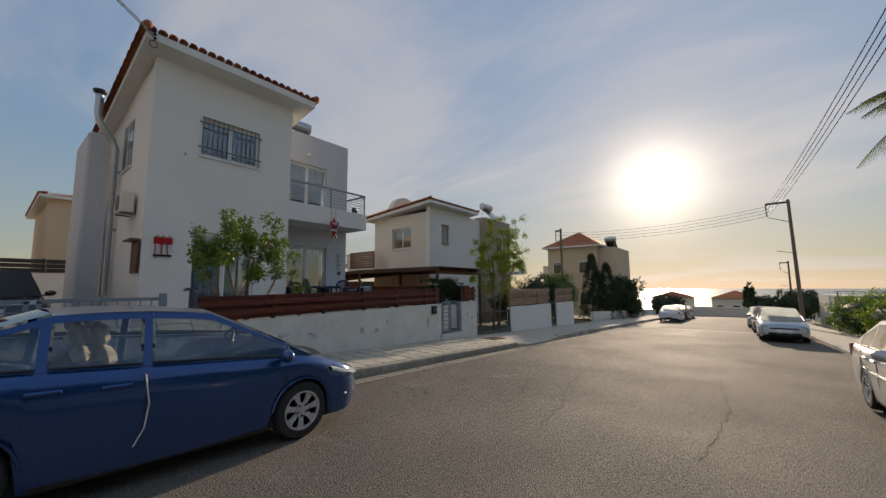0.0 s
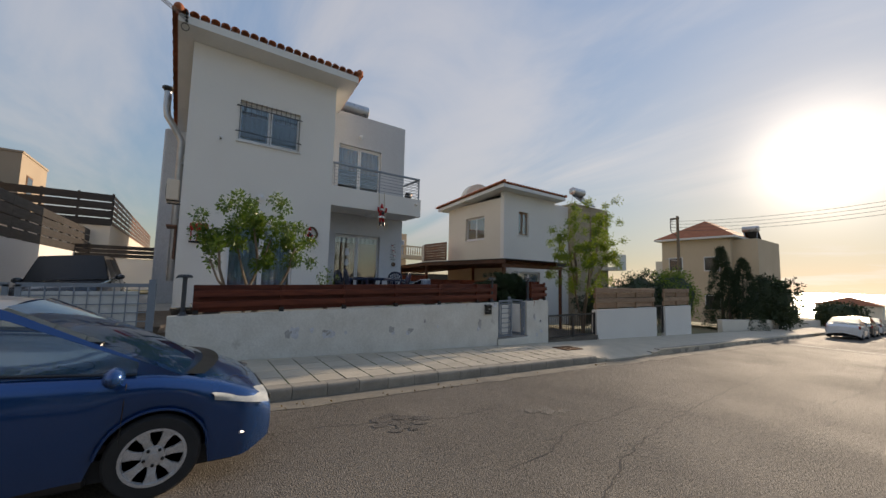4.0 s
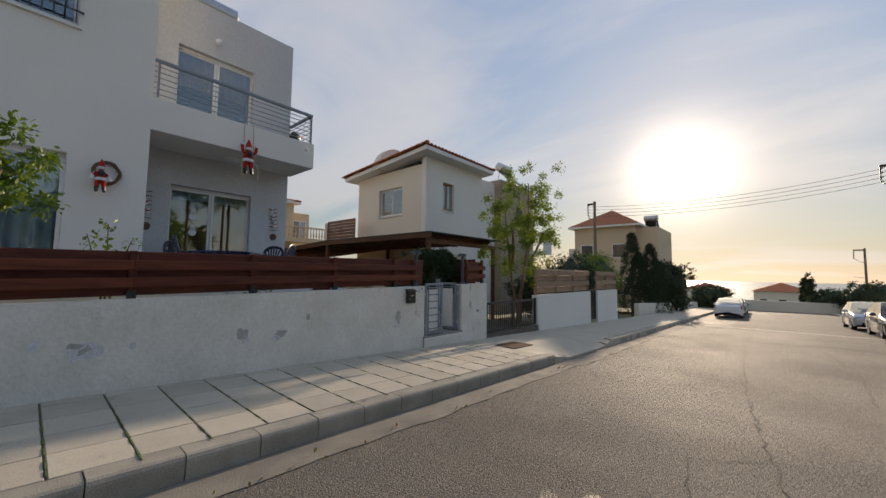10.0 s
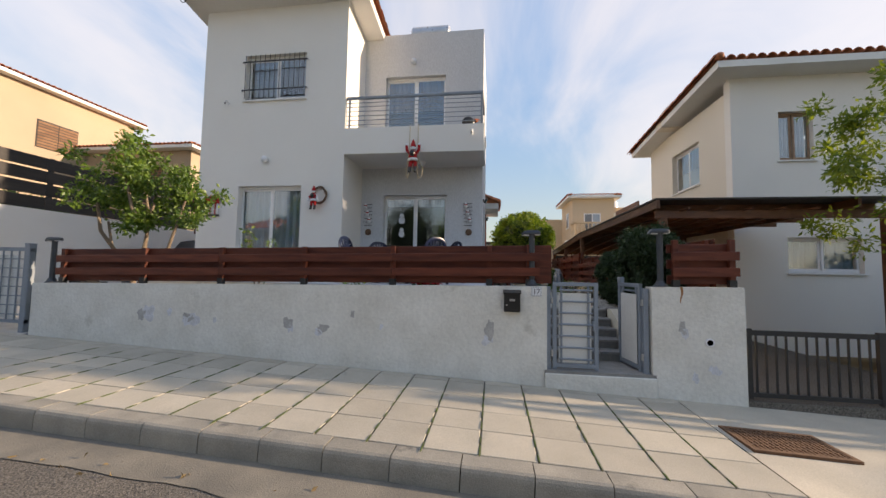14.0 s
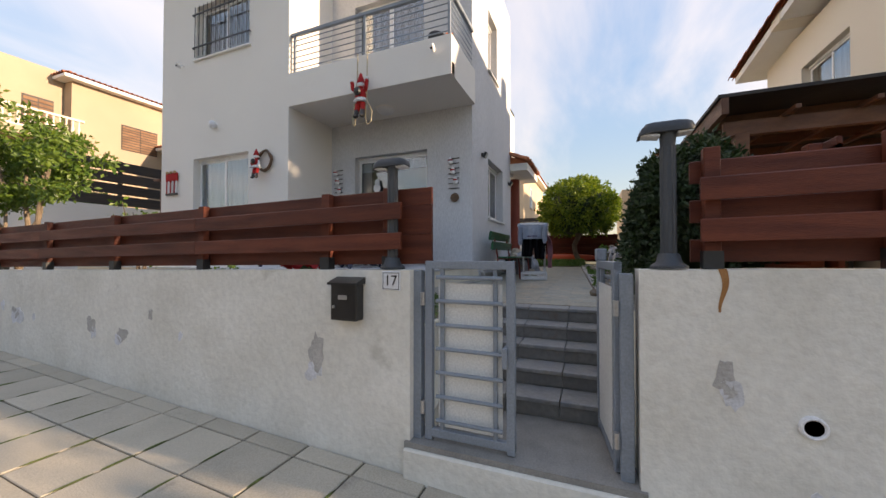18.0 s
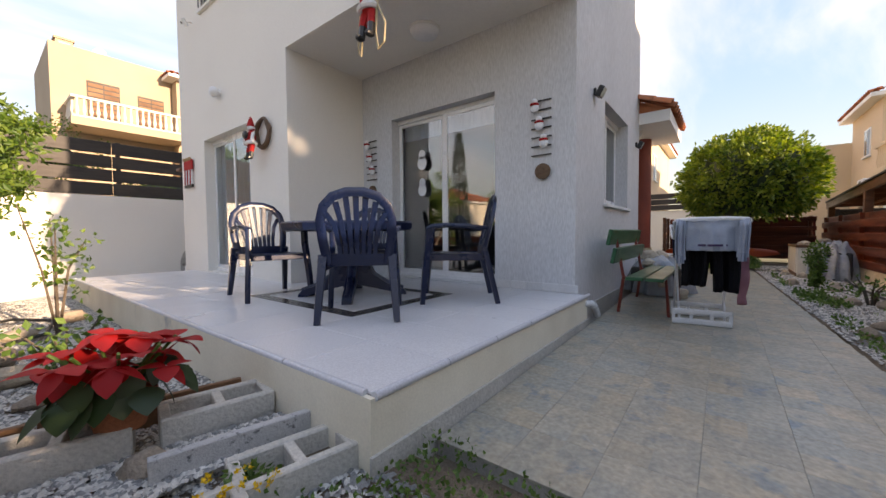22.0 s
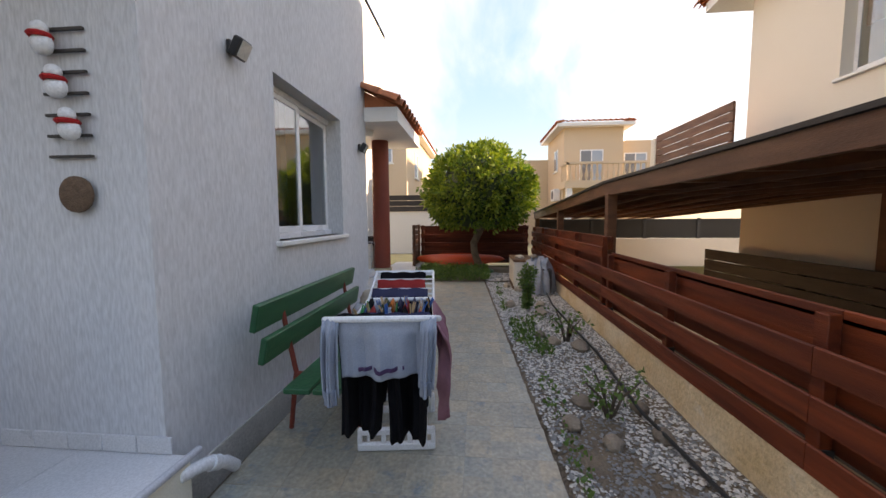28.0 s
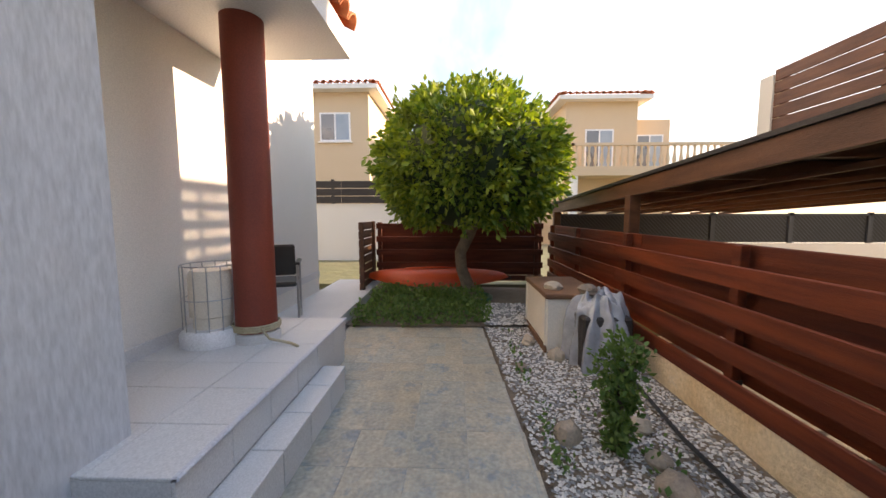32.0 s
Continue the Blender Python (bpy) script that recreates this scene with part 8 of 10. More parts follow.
# lattice fence on a white wall behind the carport
struct("boundary_wall", Geo().box(-20.9, -20.7, 11.9, 22, 0, 1.9), "render_white", "white wall behind the carport", "wall")
t = thing("lattice_fence", (-20.72, 12.0, 1.9), 0, "grey timber lattice panels on the white wall", "fence")
for k in range(5):
    lat = Geo()
    for d in range(26):
        a = d * 0.07
        lo, hi = max(0, a - 0.5), min(1.3, a)
        if hi > lo:
            lat.add([(0, k * 1.4 + lo, a - lo), (0, k * 1.4 + lo + 0.025, a - lo), (0, k * 1.4 + hi + 0.025, a - hi), (0, k * 1.4 + hi, a - hi)], [(0, 1, 2, 3)])
    part("lattice", lat, "steel_lamp", t)
    part("backing", Geo().box(-0.03, -0.012, k * 1.4, k * 1.4 + 1.36, 0.02, 0.50), "steel_black", t, "dark screen")
    part("panel_frame", Geo().box(-0.02, 0.02, k * 1.4 - 0.05, k * 1.4 + 0.03, 0, 0.56).box(-0.02, 0.02, k * 1.4, k * 1.4 + 1.4, 0.5, 0.54), "steel_lamp", t)

# ---- frontage further down the street ----
t = thing("metal_gate", (-7.57, 12.04, 0.1), 0, "low black steel driveway gate of the neighbour", "gate")
part("frame", Geo().box(-0.02, 0.02, 0, 2.86, 0.02, 0.07).box(-0.02, 0.02, 0, 2.86, 0.76, 0.82).box(-0.025, 0.025, 0, 0.05, 0, 0.84).box(-0.025, 0.025, 1.40, 1.48, 0, 0.84).box(-0.025, 0.025, 2.81, 2.86, 0, 0.84), "steel_black", t)
for k in range(25):
    part("bar", Geo().box(-0.009, 0.009, 0.10 + k * 0.11, 0.118 + k * 0.11, 0.05, 0.78), "steel_black", t)
for y0, y1 in ((14.92, 19.8), (20.7, 23.6)):
    struct("frontage_wall", Geo().prism([(y0, grade(y0) - 0.4), (y1, grade(y1) - 0.4), (y1, 1.02), (y0, 1.02)], "x", -7.7, -7.5), "render_white", "white rendered frontage wall", "wall")
    t = thing("plank_fence", (-7.6, y0, 1.02), 0, "weathered pale brown plank fence on the frontage wall", "fence", "plank fences")
    for k in range(4):
        part("plank", Geo().box(0.03 if k % 2 else -0.05, 0.055 if k % 2 else -0.025, 0.02, y1 - y0 - 0.02, 0.05 + k * 0.205, 0.245 + k * 0.205, 0.005), "wood_pale", t)
    n = int((y1 - y0) / 1.4)
    for k in range(n + 1):
        y = 0.1 + k * (y1 - y0 - 0.2) / n
        part("post", Geo().box(-0.025, 0.03, y - 0.03, y + 0.03, 0, 0.85), "wood_pale", t)
t = thing("metal_gate", (-7.6, 19.82, -0.2), 0, "narrow dark gate between the frontage walls", "gate")
part("frame", Geo().box(-0.02, 0.02, 0.02, 0.07, 0, 1.3).box(-0.02, 0.02, 0.8, 0.86, 0, 1.3).box(-0.02, 0.02, 0.02, 0.86, 1.24, 1.3), "steel_black", t)
for k in range(7):
    part("bar", Geo().box(-0.01, 0.01, 0.1 + k * 0.1, 0.12 + k * 0.1, 0, 1.25), "steel_black", t)
struct("frontage_wall", Geo().prism([(28.5, -1.6), (56, -2.6), (56, -1.2), (28.5, 0.05)], "x", -7.9, -7.65), "render_pale", "low pale wall along the pavement", "wall")
struct("end_wall", Geo().box(-6, 6, 63.0, 63.3, -3, -1.0), "render_pale", "pale wall at the end of the street", "wall")


def bushy(name, loc, r, n, leaf, m, label, seed, cat="shrub", trunk=0.0, core=True):
    t = thing(name, loc, 0, label, cat)
    p1, d1 = on_ellipsoid((0, 0, trunk + r[2]), r, n, seed, 0.7, -0.9)
    jit = np.array([1 + 0.35 * noise.noise(Vector(d * 2.1) + Vector((seed, 0, 0))) for d in d1])[:, None]
    c0 = np.array((0, 0, trunk + r[2]))
    p1 = c0 + (p1 - c0) * jit
    p, o = clumps(p1, [min(r) * 0.24] * len(p1), 30, seed + 1, 0.3)
    foliage("leaves", t, p, o, leaf, m, 0.6, seed + 2, 0.1)
    # added filler blob, inner shade of the bush put into its colour
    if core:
        part("core", Geo().blob((0, 0, trunk + r[2]), (r[0] * 0.7, r[1] * 0.7, r[2] * 0.75), 14, 9, 0.3, seed), "leaf_dark", t, "solid core, coloured dark for the shade inside the crown", smooth=True)
    part("trunk", Geo().tube([(0, 0, -0.3), (0.03, 0.02, trunk * 0.6 + 0.1), (0, 0, trunk + r[2] * 0.7)], [0.10, 0.08, 0.04], 8), "bark_dark", t)
    return t


# feathery tree at the neighbour's drive
ft = thing("feathery_tree", (-8.65, 15.75, -0.05), 0, "slender tree with airy yellow-green feathery leaves", "tree")
fl = [[(0, 0, 0), (0.02, 0.1, 1.0), (0.1, 0.35, 2.2), (0.2, 0.8, 3.6), (0.15, 1.1, 4.8)], [(0, 0, 0.3), (-0.1, -0.25, 1.3), (0.0, -0.7, 2.6), (0.1, -1.1, 3.8)], [(0.02, 0.1, 1.0), (0.3, 0.0, 2.3), (0.45, -0.1, 3.6), (0.4, 0, 5.0)], [(0.05, 0.2, 1.5), (0.1, 1.0, 2.5), (0.15, 1.9, 3.5)], [(0, -0.4, 2.0), (0.3, -0.9, 2.9), (0.5, -1.3, 3.3)]]
for i, pts in enumerate(fl):
    part("trunk" if i == 0 else "branch", Geo().tube(pts, [0.09 * (1 - 0.18 * k) * (1 if i == 0 else 0.6) for k in range(len(pts))], 7), "bark", ft, smooth=True)
rnd = np.random.RandomState(61)
cs = []
for pts in fl:
    for q in pts[2:]:
        for _ in range(15):
            cs.append(np.array(q) + rnd.normal(size=3) * (0.45, 0.5, 0.42))
p, o = clumps(cs, rnd.uniform(0.18, 0.34, len(cs)), 95, 62, 0.1)
foliage("crown", ft, p, o, 0.10, "leaf_feather", 0.38, 63, 0.35, 0.9)
bushy("frontage_shrub", (-8.9, 17.6, 0.0), (0.8, 1.7, 0.95), 160, 0.09, "leaf_hedge", "dark green shrubs behind the frontage wall", 71)
bushy("frontage_shrub", (-9.2, 21.6, 0.0), (1.1, 2.2, 1.35), 200, 0.1, "leaf_hedge", "dark green shrubs behind the frontage wall", 74)
bushy("frontage_shrub", (-9.4, 26.0, -0.4), (1.3, 2.2, 1.7), 200, 0.12, "leaf_round", "rounded green tree behind the wall", 77)
for i, (x, y, h) in enumerate(((-9.3, 34, 6.2), (-8.2, 34.6, 5.3), (-8.75, 33.6, 4.6))):
    t = thing("cypress", (x, y, -1.2), 0, "dark pointed cypress tree", "tree", "cypresses")
    part("trunk", Geo().tube([(0, 0, -0.2), (0, 0, h * 0.8)], [0.12, 0.03], 7), "bark_dark", t)
    rnd = np.random.RandomState(80 + i)
    zz = rnd.rand(420) ** 0.8
    rad = 1.15 * (1 - zz) ** 0.75 + 0.05
    a = rnd.uniform(0, 6.283, 420)
    p1 = np.stack([rad * np.cos(a), rad * np.sin(a), 0.2 + zz * (h - 0.3)], 1)
    p, o = clumps(p1, [0.26] * 420, 22, 83 + i, 0.2)
    foliage("crown", t, p, o, 0.12, "leaf_dark", 0.4, 86 + i, -0.8, 0.6)
for i, (x, y, r, z) in enumerate(((-7.9, 40, (1.6, 1.8, 2.3), -1.4), (-8.9, 46, (1.5, 2.0, 1.4), -1.9), (-6.4, 58, (2.2, 2.0, 1.6), -2.4), (4.5, 66, (2.5, 2, 1.6), -2.6), (2.6, 70, (0.8, 0.8, 2.4), -2.8), (7, 62, (3, 2.5, 2.0), -2.4))):
    bushy("distant_tree", (x, y, z), r, 150, 0.22, "leaf_dark", "dark rounded tree further down the street", 90 + i * 3, "tree")

# far house with hip roof
fh = thing("distant_house", (-12.3, 40.0, -1.2), 0, "peach two-storey house with a red hipped roof", "house", kind="structure")
part("wall", Geo().box(-3.6, 1.9, 0.0, 7.5, 0, 7.5), "render_cream", fh)
part("wall_wing", Geo().box(1.9, 3.6, 0.6, 7.0, 0, 7.35), "render_cream", fh)
part("porch", Geo().box(-4.4, -3.6, 0.4, 3.0, 0, 5.6), "render_pale", fh)
part("roof", Geo().add([(-4.1, -0.5, 7.66), (2.4, -0.5, 7.66), (2.4, 8.0, 7.66), (-4.1, 8.0, 7.66), (-0.9, 3.0, 9.6), (-0.8, 4.5, 9.6)], [(0, 1, 4), (1, 2, 5, 4), (2, 3, 5), (3, 0, 4, 5), (3, 2, 1, 0)]), "roof_tile", fh, "red hipped roof")
part("eaves", Geo().box(-4.1, 2.4, -0.5, 8.0, 7.5, 7.655), "white_trim", fh)
for x, z in ((-2.4, 4.6), (0.5, 4.6), (-2.4, 1.2), (0.5, 1.2)):
    w = part("window", Geo().box(x - 0.6, x + 0.6, -0.03, 0.01, z, z + 1.3), "white_pvc", fh)
    part("pane", Geo().box(x - 0.53, x + 0.53, -0.045, -0.028, z + 0.07, z + 1.23), "car_dark", w)
solar_heater((-9.6, 42.5, 6.15), 90)

# ---- tan houses uphill and behind ----
def balustrade(t, x0, x1, y0, y1, z, n, m="render_pale"):
    part("plinth_rail", Geo().box(min(x0, x1) - 0.06, max(x0, x1) + 0.06, min(y0, y1) - 0.06, max(y0, y1) + 0.06, z, z + 0.08), m, t)
    part("top_rail", Geo().box(min(x0, x1) - 0.08, max(x0, x1) + 0.08, min(y0, y1) - 0.08, max(y0, y1) + 0.08, z + 0.82, z + 0.92), m, t)
    for k in range(n):
        u = (k + 0.5) / n
        part("baluster", Geo().lathe([(0.05, 0.08), (0.035, 0.14), (0.075, 0.30), (0.04, 0.55), (0.035, 0.70), (0.055, 0.82)], 10, (x0 + (x1 - x0) * u, y0 + (y1 - y0) * u, z)), m, t, smooth=True)


def shutter_window(t, axis, at, u0, u1, z0, z1, out, m="wood_slat"):
    lo, hi = sorted((at - 0.02 * out, at + 0.03 * out))
    w = part("window", Geo().box(lo, hi, u0, u1, z0, z1) if axis == "x" else Geo().box(u0, u1, lo, hi, z0, z1), "wood_dark", t)
    n = 9
    lo, hi = sorted((at + 0.03 * out, at + 0.05 * out))
    for k in range(n):
        a, b = z0 + 0.04 + (z1 - z0 - 0.08) * k / n, z0 + 0.04 + (z1 - z0 - 0.08) * (k + 0.7) / n
        for c, d in ((u0 + 0.04, (u0 + u1) / 2 - 0.02), ((u0 + u1) / 2 + 0.02, u1 - 0.04)):
            part("slat", Geo().box(lo, hi, c, d, a, b) if axis == "x" else Geo().box(c, d, lo, hi, a, b), m, w)


def pane_window(t, axis, at, u0, u1, z0, z1, out):
    def bx(a, b, c, d, e, f):
        lo, hi = sorted((at + a * out, at + b * out))
        return Geo().box(lo, hi, c, d, e, f) if axis == "x" else Geo().box(c, d, lo, hi, e, f)
    w = part("window", bx(-0.02, 0.03, u0, u1, z0, z1), "white_pvc", t)
    m = (u0 + u1) / 2
    part("pane", bx(0.03, 0.036, u0 + 0.06, m - 0.03, z0 + 0.06, z1 - 0.06), "car_grey", w, "dark glass")
    part("pane", bx(0.03, 0.036, m + 0.03, u1 - 0.06, z0 + 0.06, z1 - 0.06), "curtain", w, "pale blind behind glass")
    part("sill", bx(0.0, 0.09, u0 - 0.06, u1 + 0.06, z0 - 0.05, z0), "white_trim", w)


def hip(t, x0, x1, y0, y1, z, h, over=0.45):
    X0, X1, Y0, Y1 = x0 - over, x1 + over, y0 - over, y1 + over
    cx, cy, k = (x0 + x1) / 2, (y0 + y1) / 2, 0.15
    part("roof", Geo().add([(X0, Y0, z + 0.15), (X1, Y0, z + 0.15), (X1, Y1, z + 0.15), (X0, Y1, z + 0.15), (cx - k, cy - k, z + h), (cx + k, cy + k, z + h)], [(0, 1, 4), (1, 2, 5, 4), (2, 3, 5), (3, 0, 4, 5)]), "roof_tile", t, "red tiled roof")
    part("eaves", Geo().box(X0, X1, Y0, Y1, z, z + 0.15), "white_trim", t, "white eaves")
    edge = Geo()
    for a, b, c, d in ((X0, Y1, X1, Y1), (X1, Y0, X1, Y1), (X0, Y0, X0, Y1), (X0, Y0, X1, Y0)):
        n = int(math.hypot(c - a, d - b) / 0.24)
        nx, ny = (0, 1 if b > cy else -1) if b == d else (1 if a > cx else -1, 0)
        for i in range(n):
            u = (i + 0.5) / n
            px, py = a + (c - a) * u, b + (d - b) * u
            barrel(edge, (px + nx * 0.04, py + ny * 0.04, z + 0.17), (px - nx * 0.3, py - ny * 0.3, z + 0.17 + 0.3 * h / max(2, (x1 - x0) / 2)), 0.10, 4)
    part("eaves_tiles", raw_mesh("eaves_tiles", edge.v, edge.f, "roof_tile"), "roof_tile", t, kind="stuff")


up = thing("uphill_house", label="sand-coloured two-storey house with a balustraded balcony", category="house", kind="structure")
part("wall_wing", Geo().box(-22.0, -15.1, -20.0, -13.5, 1.0, 10.3), "render_sand", up)
hip(up, -22.0, -15.1, -20.0, -13.5, 10.3, 1.3, 0.45)
part("wall_main", Geo().box(-15.1, -10.5, -20, -14.2, 1.0, 10.8), "render_sand", up)
part("balcony", Geo().box(-15.2, -10.9, -14.2, -12.4, 6.85, 7.2), "render_sand", up)
balustrade(up, -15.1, -11.0, -12.5, -12.5, 7.2, 18)
balustrade(up, -11.0, -11.0, -14.15, -12.65, 7.2, 6)
part("chimney", Geo().box(-11.4, -10.8, -15.4, -14.8, 10.4, 11.2).box(-11.45, -10.75, -15.45, -14.75, 11.2, 11.3), "render_sand", up)
# chimney is solid; black plate on its face paints the shaded opening
part("chimney_mouth", Geo().box(-11.3, -10.9, -14.798, -14.79, 10.85, 11.1), "black_paint", up, "black plate for the shade in the flue opening")
shutter_window(up, "y", -13.5, -19.0, -17.2, 7.4, 8.8, 1)
shutter_window(up, "y", -14.2, -12.9, -11.7, 7.3, 9.4, 1)
shutter_window(up, "y", -14.2, -14.7, -13.6, 7.3, 9.2, 1)
part("dish", Geo().at(pose(-12.4, -15, 11.0, 60, 0, 30)).lathe([(0.02, 0), (0.2, 0.03), (0.34, 0.11), (0.345, 0.115)], 18), "plastic_white", up, "satellite dish", smooth=True)
part("dish_arm", Geo().tube([(-12.4, -15, 10.4), (-12.4, -15, 11.0)], 0.02, 6), "steel_zinc", up)
bushy("garden_shrub", (-8.0, -6.5, 3.0), (3.2, 1.2, 1.35), 300, 0.08, "leaf_lemon", "bright green shrub above the boundary wall", 120)
bushy("garden_shrub", (-12.3, -6.0, 2.4), (1.3, 0.8, 0.8), 150, 0.08, "leaf_lemon", "bright green shrub above the boundary wall", 123)

b1 = thing("rear_house", label="peach house with red roof behind the garden", category="house", kind="structure")
part("wall", Geo().box(-36, -27.0, 1.0, 7.0, 0.5, 6.75), "render_cream", b1)
hip(b1, -36, -27.0, 1.0, 7.0, 6.75, 1.25, 0.4)
pane_window(b1, "x", -27.0, 5.25, 6.35, 5.05, 6.05, 1)
pane_window(b1, "x", -27.0, 2.2, 3.4, 5.05, 6.05, 1)
pane_window(b1, "y", 7.0, -30.2, -29.2, 4.6, 5.9, 1)
b2 = thing("rear_house", label="peach house with a balustraded balcony behind the fence", category="house", kind="structure")
part("wall", Geo().box(-32.5, -28.6, 14.4, 17.15, 0.5, 6.8), "render_cream", b2)
part("wall_wing", Geo().box(-36.5, -29.4, 17.15, 18.85, 0.5, 6.3), "render_cream", b2)
part("wall_rear", Geo().box(-38, -32.5, 12.6, 17.15, 0.5, 5.9), "render_cream", b2)
hip(b2, -32.5, -28.6, 14.4, 17.15, 6.8, 0.62, 0.38)
part("balcony", Geo().box(-28.6, -27.4, 14.2, 21.5, 3.85, 4.1), "render_cream", b2)
balustrade(b2, -27.5, -27.5, 14.35, 21.4, 4.1, 30, "render_cream")
balustrade(b2, -28.5, -27.5, 14.3, 14.3, 4.1, 5, "render_cream")
part("balcony_post", Geo().box(-27.7, -27.45, 14.3, 14.55, 0.5, 3.85), "white_trim", b2)
pane_window(b2, "x", -28.6, 15.15, 16.25, 4.15, 5.75, 1)
pane_window(b2, "x", -29.4, 17.5, 18.6, 4.2, 5.7, 1)
pane_window(b2, "y", 14.4, -30.6, -29.8, 4.9, 6.0, -1)
part("tank", Geo().lathe([(0.02, 6.3), (0.34, 6.32), (0.34, 6.9), (0.28, 7.02), (0.02, 7.06)], 16, (-31.0, 17.8, 0)), "plastic_white", b2, "white roof tank", smooth=True)
t = thing("air_conditioner", (-29.5, 14.38, 3.35), 0, "white outdoor air conditioner on the house wall", "air conditioner")
part("case", Geo().box(-0.4, 0.4, -0.3, 0, 0, 0.6, 0.02), "plastic_white", t)
part("grille", Geo().at(pose(0, -0.305, 0.3, 90, 0, 0)).lathe([(0.22, 0), (0.21, 0.01)], 16), "steel_lamp", t)
b3 = thing("rear_house", label="sand-coloured house with red eaves beyond the drive", category="house", kind="structure")
part("wall", Geo().box(-27, -19.4, -14, -6.9, 0.5, 7.75), "render_sand", b3)
hip(b3, -27, -19.4, -14, -6.9, 7.75, 1.2, 0.5)
shutter_window(b3, "x", -19.4, -9.6, -8.5, 5.6, 6.9, 1)

# house and trees across the street, mirrored in the patio doors
eh = thing("house_opposite", (14.0, -12.0, 0.5), 12, "pale bungalow with a red tiled roof across the street", "house", kind="structure")
part("wall", Geo().box(-4, 4, -3.5, 3.5, 0, 4.3), "render_pale", eh)
hip(eh, -4, 4, -3.5, 3.5, 4.3, 1.7)
pane_window(eh, "x", -4.0, -1.2, 0.4, 1.4, 2.9, -1)
t = thing("cypress", (7.6, -6.6, 0.4), 0, "tall dark cypress across the street", "tree", "cypresses")
part("trunk", Geo().tube([(0, 0, -0.2), (0, 0, 7.5)], [0.14, 0.03], 7), "bark_dark", t)
rnd = np.random.RandomState(300)
zz = rnd.rand(500) ** 0.8
a = rnd.uniform(0, 6.283, 500)
rad = 0.75 * (1 - zz) ** 0.6 + 0.06
p, o = clumps(np.stack([rad * np.cos(a), rad * np.sin(a), 0.3 + zz * 9.0], 1), [0.24] * 500, 18, 301, 0.2)
foliage("crown", t, p, o, 0.12, "leaf_dark", 0.4, 302, -0.8, 0.6)
for i, (x, y, r) in enumerate(((9.6, -2.6, (2.0, 2.2, 3.2)), (10.2, 1.6, (2.1, 2.4, 3.6)), (9.8, 5.8, (2.0, 2.2, 3.3)), (10.0, 9.6, (1.9, 2.2, 2.9)))):
    bushy("garden_tree", (x, y, 0.4), r, 230, 0.2, "leaf_dark" if i == 1 else "leaf_round", "leafy green tree behind the wall across the street", 310 + 3 * i, "tree")

# ---- power poles and wires ----
def pole(x, y, z0, z1, label, arm=1.2, lean=0.0):
    t = thing("power_pole", (x, y, z0), 0, label, "pole", "power poles")
    part("shaft", Geo().tube([(0, 0, -0.3), (-lean, 0, z1 - z0)], [0.13, 0.09], 10), "bark", t, smooth=True)
    part("crossarm", Geo().box(-arm - lean, 0.1 - lean, -0.05, 0.05, z1 - z0 - 0.25, z1 - z0 - 0.12), "bark_dark", t)
    part("rack", Geo().tube([(-arm - lean, 0, z1 - z0 - 0.15), (-arm - lean, 0, z1 - z0 - 1.1)], 0.03, 6), "steel_black", t)
    part("strut", Geo().tube([(-lean, 0, z1 - z0 - 1.6), (-arm * 0.95 - lean, 0, z1 - z0 - 1.15)], 0.025, 6), "steel_black", t)
    for k in range(4):
        part("insulator", Geo().lathe([(0.04, 0), (0.06, 0.05), (0.04, 0.1)], 8, (-arm - lean + 0.05, 0, z1 - z0 - 0.35 - 0.24 * k)), "porch_tile", t, smooth=True)
    part("lamp_arm", Geo().tube([(-lean * 0.6, 0, (z1 - z0) * 0.58), (-0.9 - lean * 0.6, -0.1, (z1 - z0) * 0.60)], 0.025, 6), "steel_zinc", t)
    return t


pole(4.4, 34.0, -1.0, 8.0, "tall wooden power pole with a crossarm beside the street", lean=0.15)
pole(-11.3, 32.0, -0.8, 7.3, "wooden power pole beside the pink house", 0.5)
pole(4.8, -12.0, 0.9, 9.8, "wooden power pole beside the street")
pole(6.4, 62.0, -2.5, 5.0, "distant wooden power pole", 0.8)


def wire(name, a, b, sag, label="thin black overhead cable", r=0.012):
    a, b = Vector(a), Vector(b)
    pts = [a.lerp(b, k / 16) - Vector((0, 0, sag * 4 * (k / 16) * (1 - k / 16))) for k in range(17)]
    return tagged(part(name, Geo().tube(pts, r, 5, False), "black_paint"), label, "cable", "overhead cables")


for k in range(4):
    wire("overhead_cable", (3.1, 34, 7.65 - 0.24 * k), (4.3, -12, 9.45 - 0.24 * k), 0.9)
    wire("overhead_cable", (3.1, 34, 7.65 - 0.24 * k), (-11.75, 32, 6.95 - 0.24 * k), 0.5)
for k in range(3):
    wire("overhead_cable", (-10.1, 1.42, 8.30 + 0.05 * k), (3.6, -12, 9.3 - 0.24 * k), 0.35, r=0.009)
t = thing("cable_bracket", (-10.12, 1.42, 8.2), 0, "black cable bracket with insulators on the roof corner", "bracket")
part("arm", Geo().tube([(0.0, 0, 0.0), (0.05, 0, 0.32), (0.05, -0.15, 0.34)], 0.015, 6), "steel_black", t)
for k in range(3):
    part("insulator", Geo().blob((0.06, 0.02, 0.06 + 0.1 * k), (0.035, 0.035, 0.04), 8, 6), "steel_black", t, smooth=True)
part("coil", Geo().tube([(0.05, 0.08 * math.cos(a), -0.1 + 0.1 * math.sin(a)) for a in [k * math.pi / 8 for k in range(17)]], 0.01, 5), "steel_black", t)

